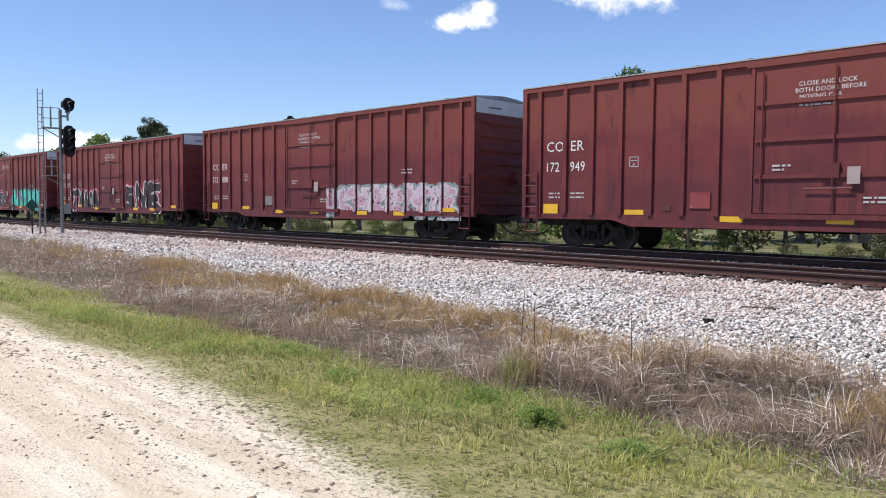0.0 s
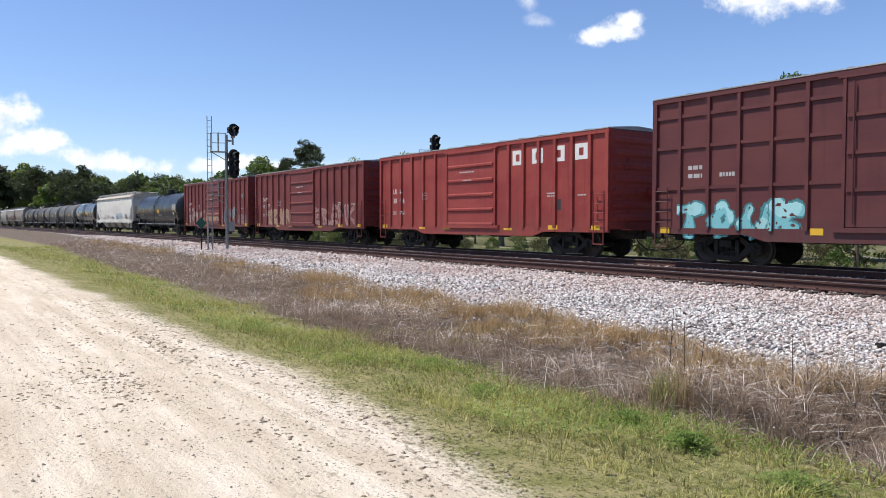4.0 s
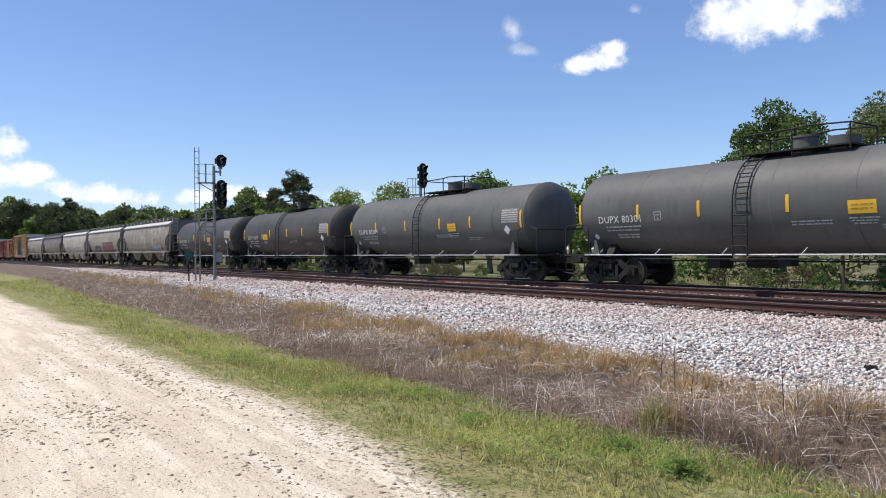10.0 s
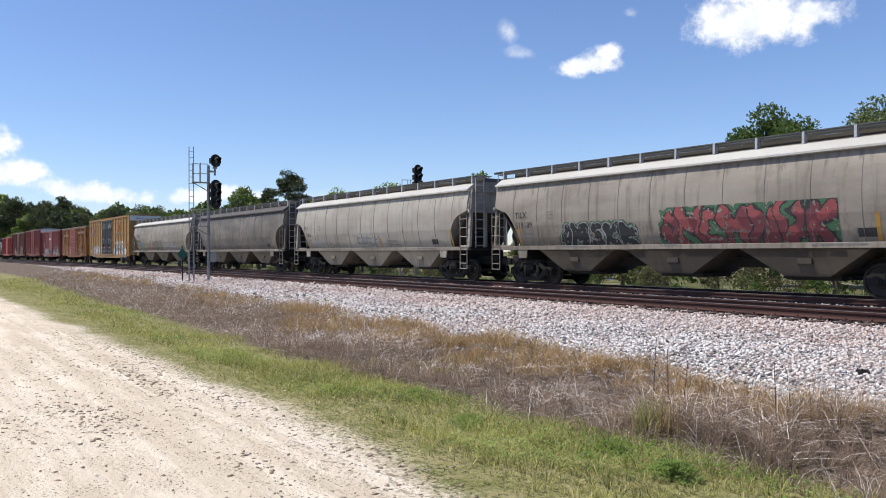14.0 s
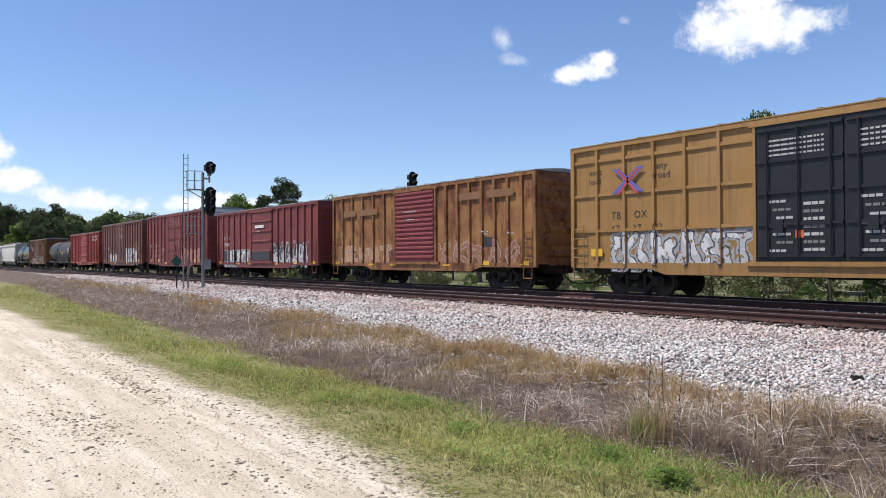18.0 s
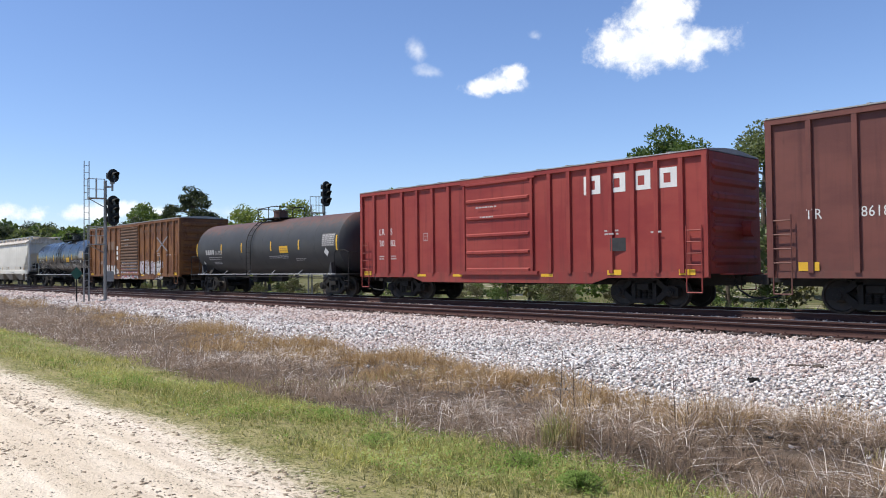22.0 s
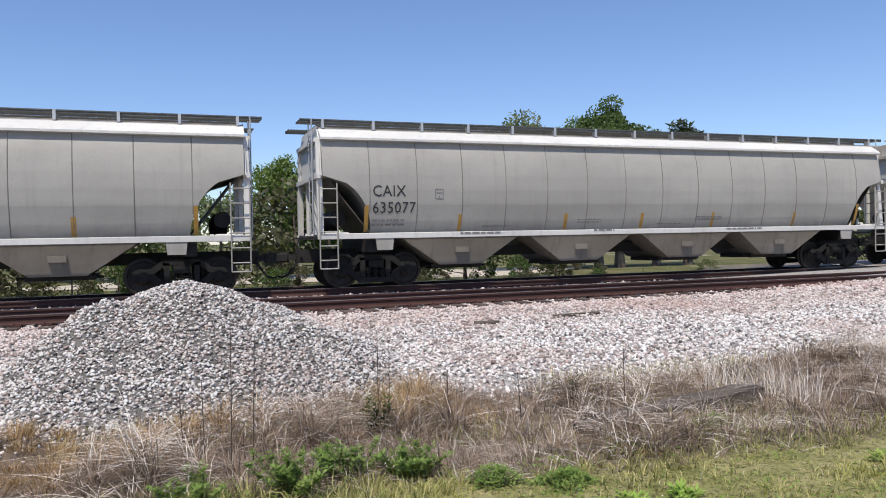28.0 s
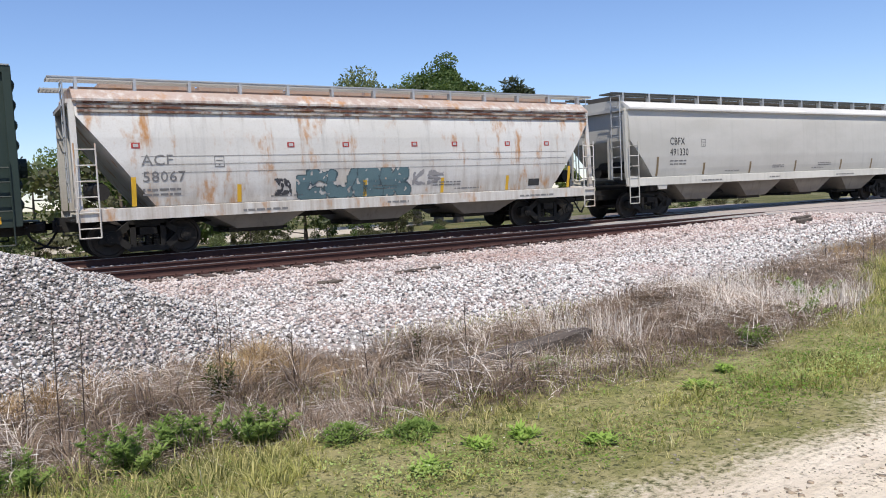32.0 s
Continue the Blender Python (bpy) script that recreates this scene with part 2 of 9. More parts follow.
TANK = dict(
    black=car_paint("black_tank_paint", (0.007, 0.0074, 0.009), (0.0105, 0.011, 0.013), (0.012, 0.0115, 0.012), (0.03, 0.02, 0.014), rough=0.42, rust_at=(0.78, 0.9), streak=0.3, spec=0.42, coat=0.1),
    gloss=car_paint("gloss_black_tank_paint", (0.0042, 0.0044, 0.005), (0.006, 0.0062, 0.0068), (0.008, 0.008, 0.008), (0.015, 0.015, 0.015), rough=0.30, rust_at=(0.85, 0.95), streak=0.2, spec=0.32, coat=0.3),
    grey=car_paint("faded_black_tank_paint", (0.080, 0.078, 0.074), (0.104, 0.101, 0.095), (0.075, 0.068, 0.060), (0.036, 0.030, 0.024), rough=0.6, rust_at=(0.74, 0.9), streak=0.45),
    rust=car_paint("rust_topped_tank_paint", (0.034, 0.035, 0.037), (0.046, 0.047, 0.048), (0.05, 0.045, 0.04), (0.0612, 0.02754, 0.01714), rough=0.6, rust_at=(0.66, 0.78), streak=0.4, crown=(3.5, (0.115, 0.048, 0.032), 0.8)),
    sooty=car_paint("sooty_tank_paint", (0.042, 0.037, 0.033), (0.062, 0.053, 0.046), (0.06, 0.047, 0.036), (0.04284, 0.02754, 0.01836), rough=0.55, rust_at=(0.66, 0.8)),
)
M = dict(
    seam=surf("grimy_weld_seam", (0.15, 0.143, 0.13), (0.26, 0.25, 0.225), None, 1.5, 30, 0.85, bump=0.0, stretch=(1, 1, 0.6)),
    grating=surf("dull_steel_grating", (0.08, 0.084, 0.08), (0.12, 0.124, 0.12), (0.05, 0.046, 0.042), 2.0, 40, 0.75, 0.2, bump=0.3),
    steel_dark=surf("grimy_black_steel", (0.012, 0.0105, 0.0098), (0.02, 0.0175, 0.0155), (0.045, 0.031, 0.022), 2.0, 30, 0.75),
    bogie=surf("grimy_cast_steel", (0.007, 0.006, 0.0055), (0.012, 0.0105, 0.009), (0.032, 0.023, 0.017), 3.0, 30, 0.8),
    wheel=surf("rolled_wheel_steel", (0.028, 0.024, 0.022), (0.045, 0.036, 0.03), None, 4.0, 30, 0.6, 0.3),
    galv=surf("galvanised_steel", (0.42, 0.43, 0.44), (0.52, 0.53, 0.54), None, 3.0, 40, 0.5, 0.4, bump=0.1),
    roof=surf("weathered_galvanised_roof", (0.30, 0.30, 0.29), (0.42, 0.42, 0.40), (0.20, 0.13, 0.09), 1.2, 20, 0.6, 0.2),
    alu=surf("bare_aluminium_mast", (0.23, 0.225, 0.215), (0.30, 0.295, 0.28), None, 3.0, 40, 0.5, 0.5, bump=0.1),
    signal_black=surf("matt_black_signal_paint", (0.005, 0.005, 0.005), (0.008, 0.008, 0.008), None, 3.0, 40, 0.6, bump=0.1),
    white_paint=surf("white_stencil_paint", (0.70, 0.70, 0.68), (0.62, 0.62, 0.60), None, 3.0, 60, 0.6, bump=0.0),
    dim_white=surf("worn_white_stencil_paint", (0.38, 0.37, 0.36), (0.46, 0.45, 0.44), None, 3.0, 60, 0.7, bump=0.0),
    black_paint=surf("black_stencil_paint", (0.03, 0.03, 0.03), (0.045, 0.045, 0.045), None, 3.0, 60, 0.6, bump=0.0),
    grey_paint=surf("faded_grey_stencil_paint", (0.17, 0.165, 0.16), (0.2, 0.195, 0.19), None, 3.0, 60, 0.7, bump=0.0),
    yellow_tape=surf("yellow_reflective_tape", (0.72, 0.43, 0.03), (0.64, 0.37, 0.03), None, 3.0, 60, 0.45, bump=0.0),
    dull_tape=surf("weathered_orange_tape", (0.42, 0.24, 0.05), (0.34, 0.19, 0.05), None, 3.0, 60, 0.5, bump=0.0),
    worn_tape=surf("worn_brown_tape", (0.20, 0.14, 0.07), (0.16, 0.12, 0.075), None, 3.0, 60, 0.6, bump=0.0),
    red_paint=surf("red_stencil_paint", (0.42, 0.06, 0.05), (0.36, 0.05, 0.045), None, 3.0, 60, 0.6, bump=0.0),
    faded_red=surf("faded_red_stencil_paint", (0.30, 0.15, 0.13), (0.27, 0.17, 0.15), None, 3.0, 60, 0.7, bump=0.0),
    navy=surf("dark_navy_door_paint", (0.010, 0.010, 0.014), (0.015, 0.0155, 0.02), (0.03, 0.026, 0.024), 2.0, 30, 0.5),
    door_rust=surf("purple_red_door_paint", (0.20, 0.035, 0.04), (0.24, 0.05, 0.05), (0.28, 0.15, 0.13), 2.0, 30, 0.6),
    slat_brown=surf("weathered_brown_door_paint", (0.10, 0.055, 0.03), (0.15, 0.08, 0.045), (0.06, 0.03, 0.02), 2.0, 30, 0.7),
    rail_side=surf("rusted_rail_steel", (0.05, 0.021, 0.017), (0.07, 0.029, 0.023), (0.035, 0.018, 0.016), 1.2, 25, 0.8, stretch=(0.2, 1, 1)),
    rail_top=surf("polished_rail_steel", (0.42, 0.41, 0.41), (0.34, 0.33, 0.33), None, 1.0, 25, 0.35, 0.8, bump=0.02, stretch=(0.1, 1, 1)),
    tie=surf("creosoted_timber", (0.07, 0.05, 0.042), (0.11, 0.08, 0.068), (0.16, 0.12, 0.10), 2.0, 18, 0.85, stretch=(1, 4, 4), rand=0.25),
    lens=surf("dark_signal_glass", (0.015, 0.012, 0.012), (0.02, 0.016, 0.016), None, 3.0, 40, 0.15, bump=0.0, spec=0.6),
    green_sign=surf("dark_green_sign_sheeting", (0.01, 0.075, 0.05), (0.012, 0.09, 0.06), None, 3.0, 40, 0.5, bump=0.0),
    hose=surf("black_rubber_hose", (0.012, 0.012, 0.012), (0.02, 0.02, 0.02), None, 3.0, 40, 0.7),
)
PAINT = {}


def spray(rgb):
    """Sprayed graffiti paint of one colour."""
    key = tuple(round(c, 3) for c in rgb)
    if key not in PAINT:
        PAINT[key] = surf("spray_paint", key, tuple(min(1.0, c * 1.12 + 0.01) for c in key), tuple(c * 0.6 + 0.03 for c in key), 0.9, 40, 0.6, bump=0.0, spots=(0.62, 0.72))
    return PAINT[key]


# ---- mesh tools ----
class Mesh:
    """Collects vertices and faces of one part."""

    def __init__(self):
        self.v, self.f = [], []

    def add(self, vs, fs):
        k = len(self.v)
        self.v += [tuple(p) for p in vs]
        self.f += [tuple(i + k for i in q) for q in fs]
        return self

    def box(self, x0, x1, y0, y1, z0, z1):
        return self.add([(x0, y0, z0), (x1, y0, z0), (x1, y1, z0), (x0, y1, z0), (x0, y0, z1), (x1, y0, z1), (x1, y1, z1), (x0, y1, z1)],
                        [(0, 3, 2, 1), (4, 5, 6, 7), (0, 1, 5, 4), (1, 2, 6, 5), (2, 3, 7, 6), (3, 0, 4, 7)])

    def wedge(self, x0, x1, y0, y1, z0, z1, b):
        """A box whose front (lesser y, in size) edges are bevelled by b along x."""
        s = 1 if y1 > y0 else -1
        a = [(x0, y0, z0), (x1, y0, z0), (x1 - b, y1, z0), (x0 + b, y1, z0)]
        vs = a + [(x, y, z1) for x, y, z in a]
        fs = [(0, 3, 2, 1), (4, 5, 6, 7), (0, 1, 5, 4), (1, 2, 6, 5), (2, 3, 7, 6), (3, 0, 4, 7)]
        return self.add(vs, fs if s > 0 else [q[::-1] for q in fs])

    def hull(self, ring0, ring1, caps=True):
        """Joins two rings of equally many points."""
        n = len(ring0)
        fs = [(i, (i + 1) % n, n + (i + 1) % n, n + i) for i in range(n)]
        if caps:
            fs += [tuple(range(n))[::-1], tuple(range(n, 2 * n))]
        return self.add(list(ring0) + list(ring1), fs)

    def loft(self, rings, caps=True):
        n = len(rings[0])
        vs = [p for r in rings for p in r]
        fs = [(k * n + i, k * n + (i + 1) % n, (k + 1) * n + (i + 1) % n, (k + 1) * n + i) for k in range(len(rings) - 1) for i in range(n)]
        if caps:
            fs += [tuple(range(n))[::-1], tuple(range((len(rings) - 1) * n, len(rings) * n))]
        return self.add(vs, fs)

    def tube(self, p, q, r, n=6, r2=None):
        p, q = Vector(p), Vector(q)
        d = (q - p).normalized()
        a = d.orthogonal().normalized()
        b = d.cross(a)
        ring = lambda c, r: [c + (a * math.cos(2 * math.pi * i / n) + b * math.sin(2 * math.pi * i / n)) * r for i in range(n)]
        return self.hull(ring(p, r), ring(q, r if r2 is None else r2))

    def path(self, pts, r, n=6):
        for p, q in zip(pts, pts[1:]):
            self.tube(p, q, r, n)
        return self

    def prism_y(self, pts, y0, y1):
        """An outline in x, z, pushed along y."""
        return self.hull([(x, y0, z) for x, z in pts], [(x, y1, z) for x, z in pts])

    def prism_x(self, pts, x0, x1):
        """An outline in y, z, pushed along x."""
        return self.hull([(x0, y, z) for y, z in pts], [(x1, y, z) for y, z in pts])

    def mesh(self, name, mat, smooth=False):
        me = bpy.data.meshes.new(name)
        me.from_pydata(self.v, [], self.f)
        bm = bmesh.new()
        bm.from_mesh(me)
        bmesh.ops.recalc_face_normals(bm, faces=bm.faces)
        bm.to_mesh(me)
        bm.free()
        if mat:
            me.materials.append(mat)
        if smooth:
            me.polygons.foreach_set("use_smooth", [True] * len(me.polygons))
        return me


def smooth_by_angle(me, degrees):
    """Keeps edges sharp that bend by more than that."""
    bm = bmesh.new()
    bm.from_mesh(me)
    for e in bm.edges:
        e.smooth = len(e.link_faces) == 2 and e.calc_face_angle(0) < radians(degrees)
    for f in bm.faces:
        f.smooth = True
    bm.to_mesh(me)
    bm.free()


def part(name, shape, mat, parent, label="", smooth=0, at=None):
    """One mesh object under a thing or under a part."""
    me = shape if isinstance(shape, bpy.types.Mesh) else shape.mesh(name, mat)
    if smooth and not isinstance(shape, bpy.types.Mesh):
        smooth_by_angle(me, smooth)
    ob = new(name, me)
    ob.parent = parent
    if at is not None:
        ob.matrix_basis = at
    if label:
        ob["label"] = label
    return ob


def thing(name, label, category, m=None, group="", kind=""):
    ob = new(name)
    ob.empty_display_size = 0.2
    if m is not None:
        ob.matrix_basis = m
    return tagged(ob, label, category, group, kind)


def quads(name, corners, mat):
    """One mesh of loose quads from an array of shape (n, 4, 3)."""
    n = len(corners)
    me = bpy.data.meshes.new(name)
    me.vertices.add(n * 4)
    me.vertices.foreach_set("co", np.ascontiguousarray(corners, dtype=np.float32).ravel())
    me.loops.add(n * 4)
    me.loops.foreach_set("vertex_index", np.arange(n * 4, dtype=np.int32))
    me.polygons.add(n)
    me.polygons.foreach_set("loop_start", np.arange(0, n * 4, 4, dtype=np.int32))
    me.update(calc_edges=True)
    me.materials.append(mat)
    return me


# ---- the lie of the land ----
RAIL = 0.35            # top of the rails
FAR_Y, NEAR_Y = 20.9, 16.63


TOE = [(-200, 15.6), (-110, 15.2), (-70, 12.6), (-45, 11.2), (-25, 10.3), (-17, 9.6), (-11, 9.0), (-7, 8.6), (0, 8.4), (2, 8.1), (6, 8.0), (9, 8.4), (13, 9.2), (20, 10.2), (30, 10.5)]


def toe(x):
    """Where the ballast's foot runs."""
    xs, ys = zip(*TOE)
    return np.interp(x, xs, ys) + 0.25 * np.sin(x * 0.55) + 0.12 * np.sin(x * 1.7)


FRONT = [(-60, 8.0), (-35, 6.5), (-16, 5.75), (-10, 5.3), (-4, 5.35), (0, 5.2), (2, 5.0), (4, 4.75), (6.5, 4.7), (8.8, 5.1), (11, 5.9), (14, 7.4), (20, 9.2)]


def front(x):
    """Where the green verge gives way to dead grass."""
    xs, ys = zip(*FRONT)
    return np.interp(x, xs, ys)


PROFILE = [(-400, -1.0), (-9, 0.0), (-6, 0.0), (2.6, 0.0), (3.2, -0.02), (4.6, -0.10), (6.5, -0.24), (8.2, -0.16), (9.4, -0.04), (12.5, 0.09),
           (14.3, 0.13), (15.0, 0.09), (15.7, 0.09), (16.0, 0.13), (22.4, 0.13), (22.9, 0.10), (24.2, -0.05), (26.5, -0.45), (30, -0.5), (60, -0.8), (2500, -1.0)]


def land(x, y):
    """Height of the ground."""
    ys, zs = zip(*PROFILE)
    z = float(np.interp(y, ys, zs))
    if 3 < y < 15:
        z += 0.05 * noise.noise((x * 0.35, y * 0.5, 3.1)) + 0.02 * noise.noise((x * 1.6, y * 1.6, 7.7))
    elif -9 < y <= 3:
        z += 0.015 * noise.noise((x * 0.8, y * 0.8, 1.3)) + 0.008 * noise.noise((x * 3.1, y * 3.1, 2.3))
    if x > 12:        # the ground climbs to the level crossing
        up = min(1.0, (x - 12) / 14.0)
        up = up * up * (3 - 2 * up)
        z += up * max(0.0, 0.32 - max(z, 0.0)) * (1.0 if 2.6 < y < 30 else 0.0) * min(1.0, max(0.0, (y - 2.6) / 7.0))
    return z


GRID_X, GRID_Y = np.arange(-90, 34.1, 0.3), np.arange(-1, 32.1, 0.25)
GRID_Z = np.array([[land(float(a), float(b)) for a in GRID_X] for b in GRID_Y])


def lands(xs, ys):
    """Heights of the ground under many points at once."""
    u = np.clip((np.asarray(xs) - GRID_X[0]) / 0.3, 0, len(GRID_X) - 1.001)
    v = np.clip((np.asarray(ys) - GRID_Y[0]) / 0.25, 0, len(GRID_Y) - 1.001)
    i, j = u.astype(int), v.astype(int)
    f, g = u - i, v - j
    return (GRID_Z[j, i] * (1 - f) + GRID_Z[j, i + 1] * f) * (1 - g) + (GRID_Z[j + 1, i] * (1 - f) + GRID_Z[j + 1, i + 1] * f) * g


# ---- ground, track ----
def ground_material():
    """Pale sandy road, green verge, dead grass, pale ballast: one earth sheet, each strip with a ragged edge."""
    m = bpy.data.materials.new("ground_earth")
    m.use_nodes = True
    t = Tree(m.node_tree)
    co = t.nt.nodes.new("ShaderNodeTexCoord").outputs["Object"]
    y = t.n("ShaderNodeSeparateXYZ", 1, i0=co)
    x = t.n("ShaderNodeSeparateXYZ", 0, i0=co)
    big, mid, fine = t.noise(co, 0.5, 5, 0.6), t.noise(co, 3.0, 6, 0.65), t.noise(co, 22.0, 6, 0.7)
    ruts = t.noise(t.vec("MULTIPLY", co, (0.35, 3.2, 1.0)), 1.0, 6, 0.65)
    specks = t.noise(co, 42.0, 3, 0.5)
    wob = t.math("ADD", t.math("MULTIPLY", t.math("SUBTRACT", big, 0.5), 1.0), t.math("MULTIPLY", t.math("SUBTRACT", fine, 0.5), 1.3))
    paths = t.noise(t.vec("MULTIPLY", co, (0.05, 1.9, 1.0)), 1.0, 4, 0.6)
    sand = t.mix(t.step(ruts, 0.35, 0.65), (0.785, 0.685, 0.555), (0.61, 0.51, 0.39))
    sand = t.mix(t.math("MULTIPLY", t.step(paths, 0.48, 0.62), 0.6), sand, (0.60, 0.50, 0.375))
    sand = t.mix(t.math("MULTIPLY", t.step(paths, 0.44, 0.34), 0.5), sand, (0.83, 0.73, 0.62))
    sand = t.mix(t.math("MULTIPLY", t.step(t.noise(t.vec("MULTIPLY", co, (0.6, 1.6, 1.0)), 1.3, 6, 0.7), 0.5, 0.66), 0.5), sand, (0.62, 0.515, 0.395))
    sand = t.mix(t.math("MULTIPLY", t.step(fine, 0.5, 0.72), 0.45), sand, (0.53, 0.44, 0.335))
    sand = t.mix(t.math("MULTIPLY", t.step(specks, 0.57, 0.65), t.math("MULTIPLY", t.step(mid, 0.45, 0.58), 0.85)), sand, (0.13, 0.115, 0.075))
    crumb = t.noise(t.vec("MULTIPLY", co, (5.0, 8.0, 5.0)), 1.0, 5, 0.65)
    sand = t.mix(t.math("MULTIPLY", t.step(crumb, 0.60, 0.66), t.math("MULTIPLY", t.step(t.noise(t.vec("MULTIPLY", co, (0.35, 1.3, 1.0)), 1.0, 3, 0.5), 0.5, 0.6), 0.75)), sand, (0.27, 0.215, 0.15))
    verge = t.mix(t.step(mid, 0.35, 0.65), (0.19, 0.195, 0.065), (0.33, 0.29, 0.14))
    verge = t.mix(t.math("MULTIPLY", t.step(fine, 0.5, 0.62), 0.8), verge, (0.04, 0.045, 0.018))
    verge = t.mix(t.math("MULTIPLY", t.step(specks, 0.58, 0.68), 0.6), verge, (0.45, 0.39, 0.23))
    dead = t.mix(t.step(mid, 0.35, 0.68), (0.11, 0.084, 0.066), (0.20, 0.158, 0.128))
    dead = t.mix(t.step(t.noise(co, 0.9, 4, 0.6), 0.58, 0.66), dead, (0.13, 0.082, 0.05))
    # ballast bed, darker than its loose stones to paint in their gaps' shade
    stone = t.mix(t.step(fine, 0.35, 0.65), (0.20, 0.19, 0.18), (0.46, 0.44, 0.42))
    stone = t.mix(t.math("MULTIPLY", t.step(big, 0.5, 0.65), 0.35), stone, (0.40, 0.27, 0.235))
    far = t.mix(t.step(big, 0.35, 0.65), (0.075, 0.085, 0.032), (0.15, 0.135, 0.065))
    far = t.mix(t.math("MULTIPLY", t.step(t.noise(co, 0.16, 5, 0.65), 0.56, 0.66), 0.7), far, (0.46, 0.40, 0.32))
    yy = t.math("ADD", y, wob)

    def along(table):
        """The y of a boundary at x, straight from point to point of the table."""
        total = table[0][1]
        for (x0, y0), (x1, y1) in zip(table, table[1:]):
            total = t.math("ADD", total, t.math("MULTIPLY", t.math("MINIMUM", t.math("MAXIMUM", t.math("SUBTRACT", x, x0), 0.0), x1 - x0), (y1 - y0) / (x1 - x0)))
        return total

    foot, edge = along(TOE), along(FRONT)
    side = t.math("MULTIPLY", t.step(x, -5.5, -2.2), 0.6)     # the road narrows towards the right
    flecks = t.math("MULTIPLY", t.step(t.noise(t.vec("MULTIPLY", co, (9.0, 16.0, 9.0)), 1.0, 4, 0.6), 0.56, 0.64), t.math("MULTIPLY", t.step(yy, 1.6, 3.0), 0.6))
    sand = t.mix(flecks, sand, (0.22, 0.185, 0.125))
    col = t.mix(t.step(t.math("ADD", yy, side), 3.0, 3.55), sand, verge)
    col = t.mix(t.step(t.math("SUBTRACT", yy, edge), -0.3, 0.3), col, dead)
    col = t.mix(t.step(t.math("SUBTRACT", yy, foot), -0.35, 0.1), col, stone)
    col = t.mix(t.step(yy, 24.6, 25.4), col, far)
    col = t.mix(t.step(yy, -6.5, -7.5), col, far)
    b = t.nt.nodes.new("ShaderNodeBsdfPrincipled")
    t.put(b.inputs["Base Color"], col)
    b.inputs["Roughness"].default_value, b.inputs["Specular IOR Level"].default_value = 0.95, 0.1
    bp = t.nt.nodes.new("ShaderNodeBump")
    bp.inputs["Strength"].default_value, bp.inputs["Distance"].default_value = 0.7, 0.05
    t.put(bp.inputs["Height"], t.math("ADD", t.math("ADD", fine, t.noise(co, 7.0, 5, 0.65)), t.math("MULTIPLY", ruts, 0.8)))
    t.put(b.inputs["Normal"], bp.outputs[0])
    t.n("ShaderNodeOutputMaterial", i0=b.outputs[0])
    return m


def ground():
    xs = np.unique(np.concatenate([np.array([-2500, -1500, -1000, -700, -500, -350, -250, -180, -130, -100, -80, -65]), np.arange(-55, -20, 1.0), np.arange(-20, 16, 0.3),
                                   np.arange(16, 40, 0.7), np.array([45, 55, 70, 100, 150, 250, 400, 700, 1200, 2500])]))
    ys = np.unique(np.concatenate([np.array([-2500, -800, -300, -120, -60, -30, -15, -9]), np.arange(-8, 1.5, 0.5), np.arange(1.5, 15, 0.25), np.arange(15, 27, 0.75),
                                   np.array([30, 36, 45, 60, 90, 150, 300, 700, 1500, 2500])]))
    vs = [(x, y, land(x, y)) for y in ys for x in xs]
    n = len(xs)
    fs = [(j * n + i, j * n + i + 1, (j + 1) * n + i + 1, (j + 1) * n + i) for j in range(len(ys) - 1) for i in range(n - 1)]
    me = bpy.data.meshes.new("ground")
    me.from_pydata(vs, [], fs)
    me.polygons.foreach_set("use_smooth", [True] * len(me.polygons))
    me.materials.append(ground_material())
    return tagged(new("ground", me), "sandy road, grass verge and pale ballast bed", "ground", kind="structure")


ground()

RAIL_OUTLINE = [(-0.07, 0), (0.07, 0), (0.07, 0.012), (0.016, 0.035), (0.010, 0.06), (0.010, 0.125), (0.036, 0.135), (0.036, 0.172), (-0.036, 0.172),
                (-0.036, 0.135), (-0.010, 0.125), (-0.010, 0.06), (-0.016, 0.035), (-0.07, 0.012)]


